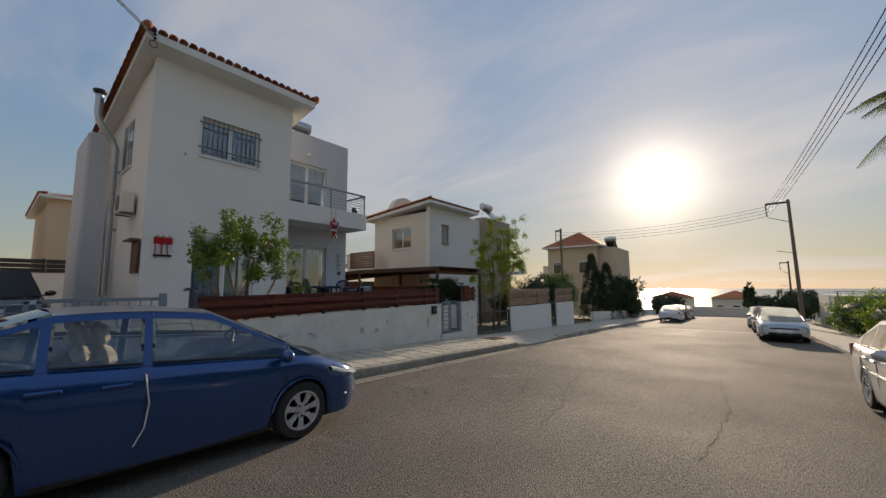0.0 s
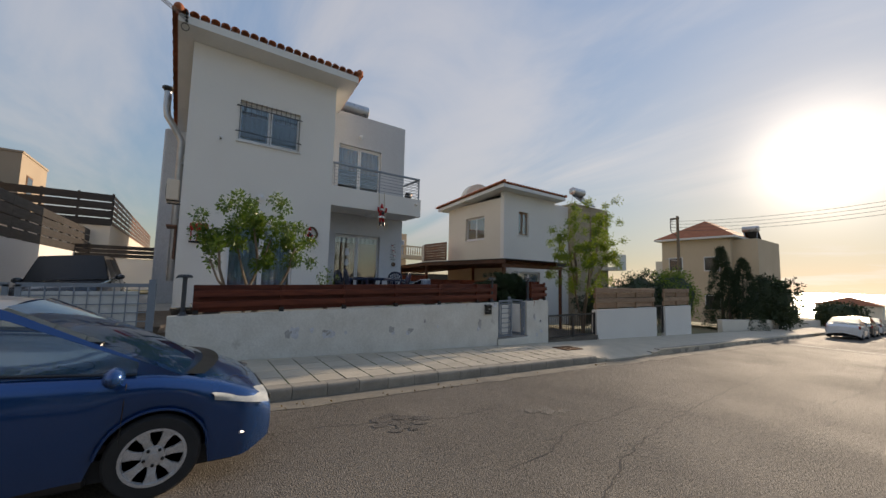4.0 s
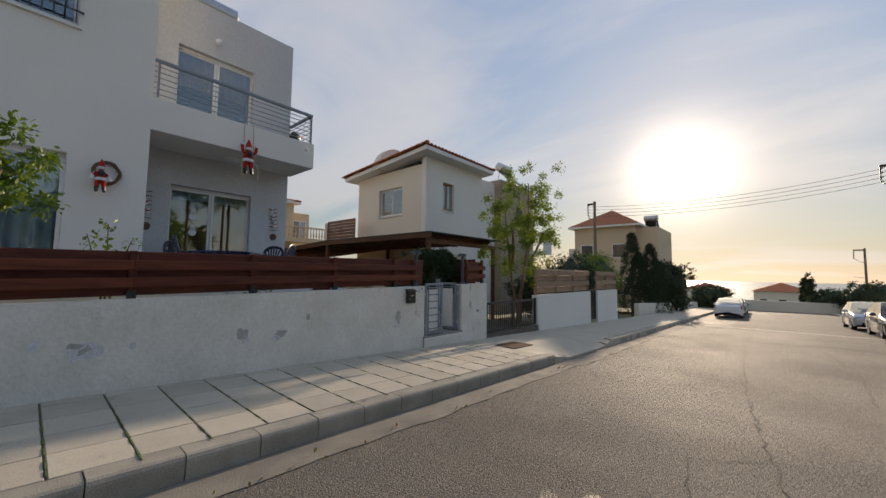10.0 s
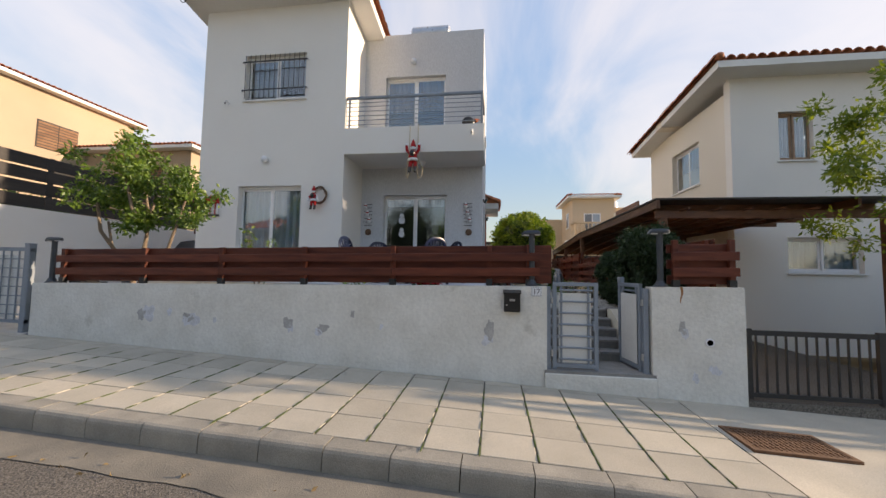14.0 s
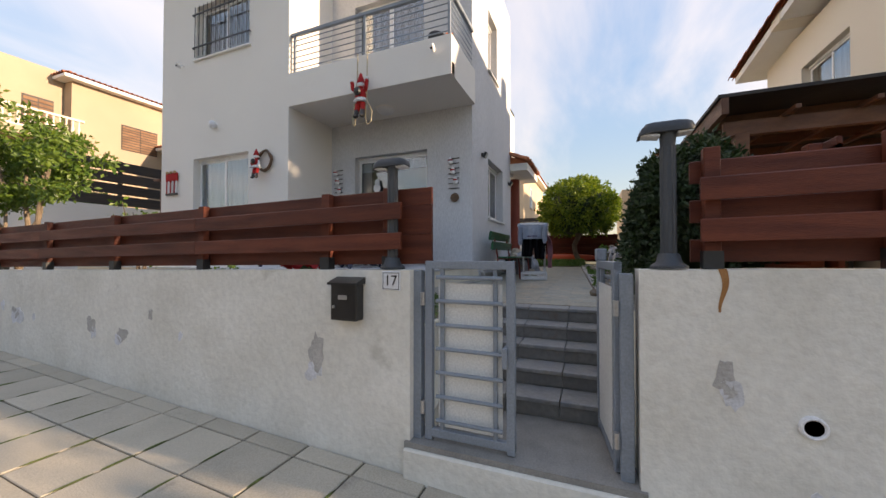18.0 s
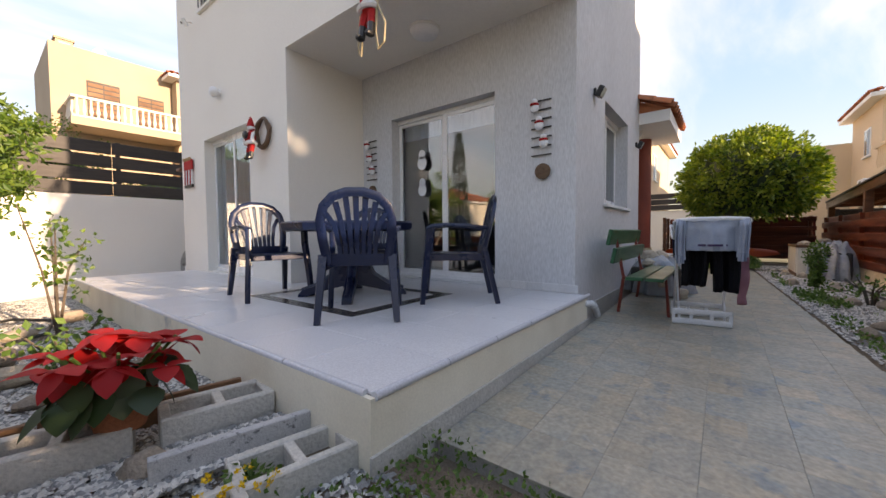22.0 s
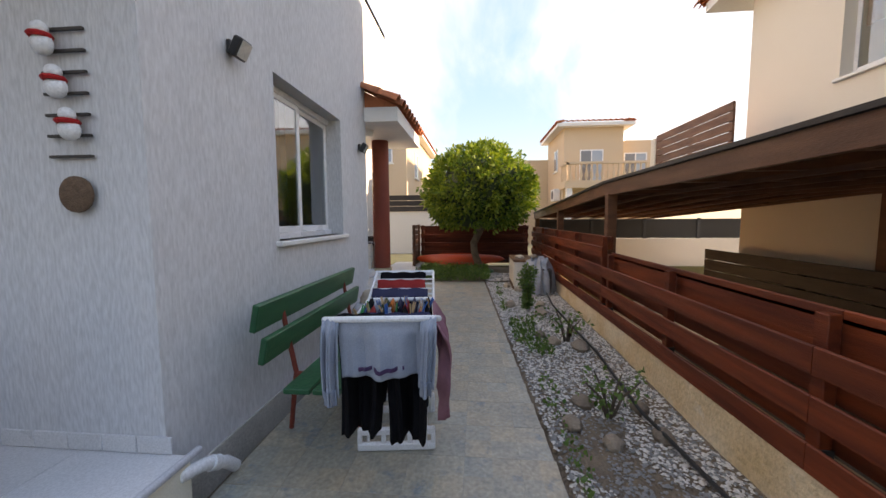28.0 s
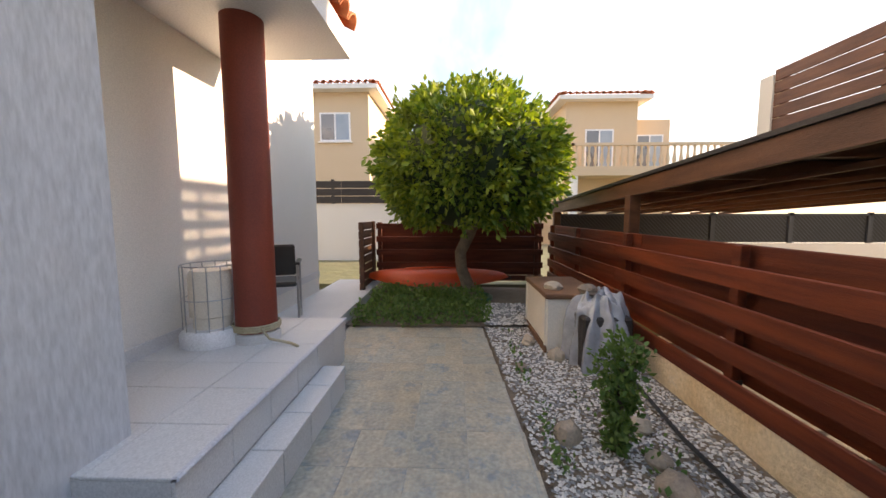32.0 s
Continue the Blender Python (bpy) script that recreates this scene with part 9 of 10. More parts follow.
# ---- east side of the street: banana clump, palms, hedge, gate ----
bn = thing("banana_plant", (5.6, 11.9, 0.1), 0, "clump of leaning banana plants with torn green leaves", "plant")
rr = random.Random(15)
for k in range(17):
    bx, by = rr.uniform(-0.35, 0.7), rr.uniform(-0.5, 0.6)
    u = k / 16
    tip = (-1.55 + 2.5 * u + rr.uniform(-0.2, 0.2), -0.7 + 0.6 * u + rr.uniform(-0.3, 0.3), rr.uniform(2.9, 4.0))
    mid = (bx * 0.6 + tip[0] * 0.4 + 0.1, by * 0.6 + tip[1] * 0.4, tip[2] * 0.52)
    part("stem", Geo().tube([(bx, by, -0.1), mid, tip], [0.085, 0.07, 0.05], 8), "bark", bn, smooth=True)
    for j in range(5):
        yaw, ln, wd = rr.uniform(0, 360), rr.uniform(0.45, 0.8), rr.uniform(0.16, 0.24)
        mm = Matrix.Translation(tip) @ Euler((rr.uniform(-0.4, 0.4), radians(rr.uniform(-80, 0)), radians(yaw))).to_matrix().to_4x4()
        lf = Geo(mm)
        lf.grid(lambda u, v, ln=ln, wd=wd, k=k, j=j: (u * ln + 0.04 * math.sin(23 * u + k) * (v - 0.5), (v - 0.5) * wd * 1.6 * math.sin(math.pi * min(1, u * 0.85 + 0.15)) ** 0.6 * (1 + 0.25 * math.sin(31 * u + j * 2)), 0.10 * abs(v - 0.5) - 0.45 * ln * u * u), 14, 4)
        part("leaf", lf, "leaf_palm", bn, "broad torn green blade", smooth=True)


def palm(x, y, z0, h, n, fl, seed, label):
    t = thing("palm_tree", (x, y, z0), 0, label, "tree", "palms")
    part("trunk", Geo().tube([(0, 0, -0.2), (0.05, 0.0, h * 0.5), (0, 0, h)], [0.13, 0.10, 0.085], 10), "bark", t, smooth=True)
    part("crown_shaft", Geo().tube([(0, 0, h), (0, 0, h + 0.5)], [0.12, 0.06], 10), "leaf_ground", t, smooth=True)
    part("dead_skirt", Geo().tube([(0.1, 0, h - 0.05), (0.15, 0, h - 0.35), (0.13, 0, h - 0.65)], [0.04, 0.14, 0.05], 8), "rust", t, "dry orange fruit stalk", smooth=True)
    rr = random.Random(seed)
    for k in range(n):
        az = 2 * math.pi * k / n + rr.uniform(-0.2, 0.2)
        el = rr.uniform(0.05, 1.35)
        L = fl * rr.uniform(0.8, 1.05)
        v, f, spine = [], [], []
        for i in range(13):
            u = i / 12
            r = L * u * math.cos(el * (1 - 0.5 * u))
            z = h + 0.4 + L * (u * math.sin(el) - 0.75 * u * u)
            spine.append(Vector((r * math.cos(az), r * math.sin(az), z)))
        side = Vector((-math.sin(az), math.cos(az), 0))
        for i in range(1, 72):
            u = i / 72 * 12
            p = spine[int(u)].lerp(spine[min(12, int(u) + 1)], u - int(u))
            d = (spine[min(12, int(u) + 1)] - spine[int(u)]).normalized()
            ll = 0.55 * fl / 2.4 * math.sin(math.pi * min(1, 0.12 + i / 72 * 0.88)) ** 0.7
            for s in (-1, 1):
                tip = p + (side * s * 0.75 + d * 0.55 + Vector((0, 0, -0.45 - rr.uniform(0, 0.3)))) * ll
                w = d * 0.016
                b = len(v)
                v += [p - w, p + w, tip]
                f.append((b, b + 1, b + 2))
        part("frond", raw_mesh("frond", [tuple(q) for q in v], f, "leaf_palm"), "leaf_palm", t)
        part("rib", Geo().tube(spine, [0.022 - 0.0014 * i for i in range(13)], 5), "leaf_ground", t)
    return t


palm(5.45, 13.0, 0.1, 5.9, 18, 2.3, 3, "palm tree with drooping feathery fronds behind the wall")
palm(7.2, 13.2, 0.1, 7.0, 18, 2.4, 5, "taller palm tree with dark feathery fronds")
palm(6.6, 10.9, 0.1, 6.0, 16, 2.1, 8, "palm tree with feathery fronds near the street")
for i, (x, y, r) in enumerate(((6.2, 19.5, (0.7, 1.0, 0.95)), (6.6, 24, (1.4, 2.6, 1.05)), (6.3, 29, (1.5, 2.4, 1.1)), (7.8, 34, (2.2, 2.5, 1.4)), (9.5, 21, (2.6, 1.5, 0.9)))):
    bushy("roadside_shrub", (x, y, grade(y) - 0.2), r, 170, 0.11, "leaf_round" if i % 2 else "leaf_lemon", "overgrown green shrubs beside the pavement", 140 + 3 * i)
for x, y in ((5.4, 17.4), (5.75, 15.4), (5.9, 12.0)):
    t = thing("gate_pier", (x, y, grade(y) - 0.1), 0, "cream stone gate pier with a cap", "gate pier", "gate piers")
    part("shaft", Geo().box(-0.2, 0.2, -0.2, 0.2, -0.2, 1.45, 0.01), "render_pale", t)
    part("cap", Geo().box(-0.26, 0.26, -0.26, 0.26, 1.45, 1.55, 0.02), "render_pale", t)
t = thing("property_gate", (5.55, 16.4, 0.0), 10, "red-brown panelled gate with white frame", "gate")
part("panel", Geo().box(-0.02, 0.02, -0.85, 0.85, 0.1, 1.2), "wood_brown", t)
part("frame", Geo().box(-0.03, 0.03, -0.9, 0.9, 1.15, 1.25).box(-0.03, 0.03, 0.1, 0.18, 0.1, 1.2).box(-0.03, 0.03, 0.6, 0.68, 0.1, 1.2).box(-0.03, 0.03, 0.1, 0.68, 0.6, 0.68), "white_trim", t)
t = thing("rail_fence", (5.85, 13.7, 0.0), 2, "white rail fence with brown infill panels", "fence")
part("wall", Geo().box(-0.1, 0.1, -1.55, 1.55, -0.2, 0.5), "render_pale", t)
for z in (0.75, 0.95, 1.15):
    part("rail", Geo().box(-0.03, 0.03, -1.5, 1.5, z, z + 0.09), "white_trim", t)
part("infill", Geo().box(-0.02, 0.02, -1.5, 0.6, 0.5, 1.1), "wood_pale", t)
struct("east_wall", Geo().prism([(11.8, -0.6), (-30, -0.6), (-30, 2.6), (11.8, 0.9)], "x", 6.0, 6.2), "render_pale", "pale wall along the east pavement", "wall")
t = thing("distant_building", (14, 48, -2.5), 0, "long low building with a railing on its flat roof", "building", kind="structure")
part("wall", Geo().box(-6, 26, 0, 8, 0, 3.5), "concrete", t)
part("roof_rail", Geo().box(-6, 26, 0, 0.1, 3.85, 3.9), "steel_grey", t)
for k in range(12):
    part("rail_post", Geo().box(-5.8 + k * 2.8, -5.7 + k * 2.8, 0, 0.1, 3.5, 3.9), "steel_grey", t)
for i, (x, y, w, h) in enumerate(((1.0, 95, 8, 4.2), (-12, 110, 9, 5.0), (22, 120, 14, 5.0), (48, 130, 12, 6), (5, 150, 7, 6))):
    t = thing("distant_house", (x, y, ground_z(x, y)), 0, "pale house far down towards the sea", "house", kind="structure")
    part("wall", Geo().box(-w / 2, w / 2, 0, 6, 0, h), "render_pale", t)
    part("roof", Geo().add([(-w / 2 - 0.4, -0.4, h), (w / 2 + 0.4, -0.4, h), (w / 2 + 0.4, 6.4, h), (-w / 2 - 0.4, 6.4, h), (0, 3, h + 1.6)], [(0, 1, 4), (1, 2, 4), (2, 3, 4), (3, 0, 4)]), "roof_tile", t)
    for k in range(3):
        part("window", Geo().box(-w / 3 + k * w / 3 - 0.5, -w / 3 + k * w / 3 + 0.5, -0.04, 0.0, 1.4, 2.7), "car_dark", t)


# ---- cars ----
def make_car(name, label, paint, L, W, H, axles, wr, belt, hood, roof, glass="glass_car", spokes=7, seats=True, nose_gap=0.42, roof_mat=None, strips=False, steel_front=False, moulding=False):
    """A car that looks along +y. belt and hood: (y, z) lines of the shoulder; roof: y of the rear base, roof rear, roof front and windscreen base."""
    t = thing(name, (0, 0, 0), 0, label, "car", "parked cars")
    N = 72
    line = sorted(belt + hood)

    def shoulder(y):
        return float(np.interp(y, [p[0] for p in line], [p[1] for p in line]))

    def half(y):
        u = abs(2 * y / L)
        return W / 2 * (1 - 0.035 * u ** 2 - 0.16 * max(0, (u - 0.86) / 0.14) ** 2)

    def low(y):
        z = 0.20 + 0.10 * max(0, (abs(2 * y / L) - 0.9) / 0.1)
        for a in axles:
            d = abs(y - a)
            if d < wr * 1.13:
                z = max(z, wr + math.sqrt((wr * 1.13) ** 2 - d * d) - 0.01)
        return z
    body = Geo()
    cols = 13

    def sec(u, v):
        y = -L / 2 + L * u
        w, zt, zb = half(y), shoulder(y), low(y)
        s = abs(2 * v - 1)
        sg = 1 if v > 0.5 else -1
        prof = [(1.0, zb, 0.965), (0.84, zb + 0.25 * (zt - zb), 0.995), (0.70, zb + 0.62 * (zt - zb), 1.0), (0.58, zt - 0.05, 0.975), (0.46, zt, 0.90), (0.25, zt + 0.025, 0.5), (0.0, zt + 0.035, 0.0)]
        ks = [p[0] for p in prof][::-1]
        return (sg * w * float(np.interp(s, ks, [p[2] for p in prof][::-1])), y, float(np.interp(s, ks, [p[1] for p in prof][::-1])))
    body.grid(sec, N, 26)
    for u in (0.0, 1.0):
        y = -L / 2 + L * u
        w = half(y)
        ring = [sec(u, j / 26) for j in range(27)]
        k = len(body.v)
        body.add(ring + [(0, y + (0.05 if u else -0.05), 0.42)], [(j, j + 1, 27) for j in range(26)])
    part("body", body, paint, t, smooth=True)
    part("underside", Geo().box(-W / 2 * 0.9, W / 2 * 0.9, -L / 2 + 0.3, L / 2 - 0.3, 0.18, 0.34).box(-W / 2 * 0.72, W / 2 * 0.72, -L / 2 + 0.2, L / 2 - 0.2, 0.3, 0.62), "tyre", t, "dark underside and wheel wells")
    yr, y2, y1, yf = roof
    wb, wt = W / 2 * 0.905, W / 2 * 0.70

    def roof_z(y):
        return H - 0.06 * ((y - (y1 + y2) / 2) / (y1 - y2)) ** 2 * 2

    def side(y, v):
        """A point of the cabin side at height share v."""
        zb = shoulder(y)
        if y > y1:
            zt = np.interp(y, (y1, yf), (roof_z(y1), shoulder(yf) + 0.01))
        elif y < y2:
            zt = np.interp(y, (yr, y2), (shoulder(yr) + 0.01, roof_z(y2)))
        else:
            zt = roof_z(y)
        z = zb + (zt - zb) * v
        k = (z - shoulder((y1 + y2) / 2)) / (H - shoulder((y1 + y2) / 2))
        return (wb + (wt - wb) * max(0, min(1, k)) ** 1.15, y, z)
    mid = (y1 + y2) / 2 + 0.05
    for sg in (-1, 1):
        wins = ((yf - nose_gap, mid + 0.05), (mid - 0.05, y2 + 0.02), (y2 - 0.06, yr + 0.45))
        fr = Geo()
        ys = np.linspace(yr, yf, 61)
        for a, b in zip(ys[:-1], ys[1:]):
            inside = any(w1 <= (a + b) / 2 <= w0 for w0, w1 in wins)
            for v0, v1 in (((0, 0.07), (0.86, 1)) if inside else ((0, 1),)):
                q = [side(a, v0), side(b, v0), side(b, v1), side(a, v1)]
                fr.add([(sg * x, y, z) for x, y, z in q], [(0, 1, 2, 3)])
        part("cabin_frame", fr, paint, t, smooth=True)
        for w0, w1 in wins:
            gw = Geo()
            gw.grid(lambda u, v, w0=w0, w1=w1: (lambda p: (sg * (p[0] - 0.006), p[1], p[2]))(side(w1 + (w0 - w1) * u, 0.06 + 0.82 * v)), 10, 3)
            wob = part("side_window", gw, glass, t, "tinted side window", smooth=True)
            wob.visible_shadow = False
            part("window_trim", Geo().tube([(sg * (side(y, 0.055)[0] + 0.004), y, side(y, 0.055)[2]) for y in np.linspace(w1, w0, 8)], 0.012, 5), "black_paint", wob)
    rf = Geo()
    rf.grid(lambda u, v: (lambda p, s: (wt * 1.02 * s, p, roof_z(p) + 0.035 * (1 - s * s)))(y2 + (y1 - y2) * u, 2 * v - 1), 10, 10)
    part("roof", rf, roof_mat or paint, t, smooth=True)
    for nm, ya, yb in (("windscreen", yf, y1), ("rear_window", yr, y2)):
        gw = Geo()
        sgn = 1 if ya > yb else -1

        def ws(u, v, ya=ya, yb=yb, sgn=sgn):
            s = 2 * v - 1
            w = (wb * 0.97) * (1 - u) + wt * u
            y = ya + (yb - ya) * u + sgn * 0.10 * (1 - s * s) * (1 - 0.5 * u)
            z0, z1 = shoulder(ya) + 0.02, roof_z(yb) + 0.02
            return (w * s, y, z0 + (z1 - z0) * (u ** 0.92) + 0.015 * (1 - s * s))
        gw.grid(ws, 8, 12)
        wob = part(nm, gw, glass, t, smooth=True)
        wob.visible_shadow = False
    part("dashboard", Geo().box(-wb * 0.9, wb * 0.9, yf - 0.55, yf - 0.25, shoulder(yf) - 0.3, shoulder(yf) - 0.02, 0.03), "black_paint", t)
    part("cabin_floor", Geo().box(-wb * 0.9, wb * 0.9, yr + 0.3, yf - 0.3, 0.36, 0.42), "black_paint", t)
    if seats:
        for x in (-0.36, 0.36):
            for y in (y1 - 0.55, y2 + 0.45):
                s = part("seat", Geo().box(x - 0.23, x + 0.23, y - 0.1, y + 0.42, 0.42, 0.62, 0.06).at(pose(x, y - 0.1, 0.6, 14, 0, 0)).box(-0.22, 0.22, -0.08, 0.06, 0, 0.55, 0.06).box(-0.13, 0.13, -0.06, 0.05, 0.58, 0.76, 0.04), "seat_beige", t, "beige seat")
        part("steering_wheel", Geo().at(pose(-0.36, yf - 0.72, 0.92, 65, 0, 0)).tube([(0.18 * math.cos(a), 0.18 * math.sin(a), 0) for a in [k * math.pi / 10 for k in range(21)]], 0.015, 6), "black_paint", t)
    for ya in axles:
        for sg in (-1, 1):
            M = Matrix.Translation((sg * (W / 2 - 0.11), ya, wr)) @ Euler((0, radians(90 * sg), 0)).to_matrix().to_4x4()
            wh = part("wheel", Geo(M).lathe([(wr * 0.66, -0.10), (wr * 0.92, -0.10), (wr * 0.99, -0.07), (wr, 0), (wr * 0.99, 0.07), (wr * 0.92, 0.10), (wr * 0.68, 0.10), (wr * 0.66, 0.06)], 36), "tyre", t, smooth=True)
            part("rim", Geo(M).lathe([(wr * 0.64, -0.08), (wr * 0.68, 0.09), (wr * 0.645, 0.095), (wr * 0.60, 0.03), (wr * 0.58, -0.05), (0.02, -0.05)], 30), "tyre", wh, smooth=True)
            part("rim_lip", Geo(M).lathe([(wr * 0.67, 0.07), (wr * 0.685, 0.1), (wr * 0.62, 0.1), (wr * 0.6, 0.07)], 30), "alloy", wh, smooth=True)
            for k in range(spokes):
                R = M @ Euler((0, 0, 2 * math.pi * k / spokes)).to_matrix().to_4x4()
                dark = steel_front and ya > 0
                part("spoke", Geo(R).add([(0.03, -0.030, 0.062), (wr * 0.42, -0.026, 0.088), (wr * 0.65, -0.05, 0.085), (wr * 0.65, 0.05, 0.085), (wr * 0.42, 0.026, 0.088), (0.03, 0.030, 0.062), (0.03, -0.030, 0.03), (wr * 0.42, -0.034, 0.05), (wr * 0.65, -0.058, 0.05), (wr * 0.65, 0.058, 0.05), (wr * 0.42, 0.034, 0.05), (0.03, 0.030, 0.03)],
                                         [(0, 1, 4, 5), (1, 2, 3, 4), (0, 6, 7, 1), (1, 7, 8, 2), (2, 8, 9, 3), (3, 9, 10, 4), (4, 10, 11, 5), (5, 11, 6, 0)]), "steel_black" if dark else "alloy", wh)
                if k < 5:
                    q5 = 2 * math.pi * k / 5
                    part("wheel_nut", Geo(M).lathe([(0.012, 0.06), (0.012, 0.098), (0.006, 0.1)], 8, (0.062 * math.cos(q5), 0.062 * math.sin(q5), 0)), "steel_black", wh)
            part("hub", Geo(M).lathe([(0.085, 0.05), (0.075, 0.085), (0.036, 0.09), (0.034, 0.098), (0.01, 0.1)], 20), "steel_black" if steel_front and ya > 0 else "alloy", wh, smooth=True)
            part("arch_lip", Geo().tube([(sg * (half(ya + wr * 1.13 * math.cos(q)) * 0.988 + 0.004), ya + wr * 1.13 * math.cos(q), wr + wr * 1.13 * math.sin(q)) for q in [math.pi * (0.04 + 0.92 * i / 20) for i in range(21)]], 0.012, 6), paint, t, smooth=True)
    yn = L / 2
    for sg in (-1, 1):
        lamp = Geo()
        lamp.grid(lambda u, v: (sg * (half(yn - 0.10 - 0.42 * u) * (0.99 - 0.30 * (1 - u) * v) + 0.006 + 0.016 * math.sin(math.pi * v)), yn - 0.042 - 0.45 * u - 0.03 * v + 0.008 * math.sin(math.pi * v), 0.63 + 0.085 * u + (0.095 - 0.04 * u) * v + 0.012 * math.sin(math.pi * v) + 0.008 * v), 10, 8)
        part("headlight", lamp, "headlight", t, "clear headlight", smooth=True)
        tail = Geo()
        tail.grid(lambda u, v: (sg * (half(-yn + 0.05 + 0.25 * u) * 1.0 + 0.004), -yn + 0.03 + 0.25 * u, 0.72 + 0.2 * v), 4, 3)
        part("tail_light", tail, "tail_red", t, "red tail light", smooth=True)
        mir = part("mirror", Geo().blob((sg * (W / 2 + 0.09), yf - 0.42, shoulder(yf) + 0.06), (0.11, 0.07, 0.075), 12, 8), paint, t, smooth=True)
        part("mirror_arm", Geo().tube([(sg * (W / 2 - 0.08), yf - 0.42, shoulder(yf) + 0.0), (sg * (W / 2 + 0.04), yf - 0.42, shoulder(yf) + 0.03)], 0.02, 6), "black_paint", mir)
        for yh in (mid - 0.2, y2 - 0.0):
            part("door_handle", Geo().box(sg * (W / 2 * 0.985) - 0.018, sg * (W / 2 * 0.985) + 0.018, yh - 0.1, yh + 0.1, shoulder(yh) - 0.16, shoulder(yh) - 0.125, 0.01), paint, t)
        for yd in (mid, yf - 0.35, y2 - 0.25):
            seam = Geo().tube([(sg * (half(yd) * k + 0.001), yd, z) for z, k in ((0.34, 0.985), (0.55, 0.999), (0.75, 1.0), (shoulder(yd) - 0.05, 0.977))], 0.004, 4, False)
            part("door_seam", seam, "black_paint", t)
        if strips:
            for yd in (mid - 0.02, y2 - 0.62):
                part("edge_strip", Geo().tube([(sg * (half(yd) * k + 0.006), yd + d, z) for z, k, d in ((0.36, 0.985, -0.03), (0.50, 0.995, 0.03), (0.70, 1.0, 0.045), (shoulder(yd) - 0.06, 0.98, 0.0))], 0.006, 5), "plastic_white", t, "white door edge strip")
        if moulding:
            part("side_moulding", Geo().tube([(sg * (half(y) * 1.0 + 0.008), y, 0.60) for y in np.linspace(axles[0] + wr * 1.25, axles[1] - wr * 1.25, 9)], 0.016, 6), "car_grey", t, "grey rubbing strip", smooth=True)
            part("indicator", Geo().grid(lambda u, v: (sg * (half(yn - 0.04 - 0.30 * u) * (1.0 - 0.25 * (1 - u)) + 0.012), yn - 0.015 - 0.30 * u, 0.50 + 0.06 * v), 8, 2), "indicator", t, "orange indicator lamp", smooth=True)
        else:
            part("bumper_trim", Geo().tube([(sg * (half(yn - 0.06 - 0.22 * u) * (0.80 + 0.18 * u) + 0.02), yn - 0.03 - 0.24 * u, 0.36 + 0.05 * u) for u in (0, 0.33, 0.66, 1)], 0.012, 6), "alloy", t, "bright bumper trim", smooth=True)
        part("sill", Geo().box(sg * W / 2 * 0.93 - 0.03, sg * W / 2 * 0.93 + 0.03, axles[0] + wr * 1.2, axles[1] - wr * 1.2, 0.17, 0.25, 0.02), "black_paint", t)
        part("fog_lamp", Geo().at(pose(sg * W / 2 * 0.78, yn - 0.10, 0.36, -80, 0, -sg * 25)).lathe([(0.07, 0), (0.06, 0.02), (0.03, 0.022)], 14), "headlight", t, smooth=True)
    part("grille", Geo().box(-W * 0.28, W * 0.28, yn - 0.02, yn + 0.03, 0.56, 0.62, 0.01).box(-W * 0.32, W * 0.32, yn - 0.02, yn + 0.035, 0.30, 0.42, 0.01), "black_paint", t)
    part("number_plate", Geo().box(-0.26, 0.26, yn + 0.035, yn + 0.045, 0.44, 0.55, 0.003), "plastic_white", t, "blank pale number plate")
    part("rear_plate", Geo().box(-0.26, 0.26, -yn - 0.06, -yn - 0.045, 0.55, 0.66, 0.003), "plastic_white", t, "blank pale number plate")
    part("cowl", Geo().grid(lambda u, v: (wb * 0.93 * (2 * v - 1), yf + 0.02 + 0.15 * (1 - (2 * v - 1) ** 2) + 0.14 * u, shoulder(yf + 0.1) + 0.052 - 0.012 * u - 0.02 * abs(2 * v - 1) ** 3), 3, 14), "black_paint", t, "black panel below the windscreen", smooth=True)
    part("bonnet_seam", Geo().tube([(W * 0.36 * (2 * v - 1), yn - 0.16 - 0.10 * (2 * v - 1) ** 2, shoulder(yn - 0.17) + 0.03) for v in np.linspace(0, 1, 13)], 0.005, 4, False), "black_paint", t)
    part("wiper", Geo().tube([(-0.5, yf + 0.02, shoulder(yf) + 0.05), (0.1, yf - 0.02, shoulder(yf) + 0.085)], 0.01, 5), "black_paint", t)
    return t


car_pitch = math.degrees(math.atan(0.0415))
blue = make_car("blue_hatchback", "metallic blue hatchback with alloy wheels parked by the kerb", "car_blue", 4.39, 1.70, 1.48, (-1.22, 1.33), 0.322,
                [(-2.2, 0.88), (-1.9, 1.06), (-1.2, 1.05), (0.0, 1.0), (0.9, 0.965)], [(1.3, 0.95), (1.5, 0.915), (1.75, 0.845), (2.0, 0.75), (2.13, 0.68), (2.2, 0.58)], (-2.1, -0.80, 0.34, 1.45), nose_gap=0.30, roof_mat="roof_grey", strips=True)
blue.matrix_basis = Matrix.Translation((-4.02, 0.37, road_z(-4.0, 0.37) + 0.02)) @ Euler((-radians(car_pitch), 0, 0)).to_matrix().to_4x4()
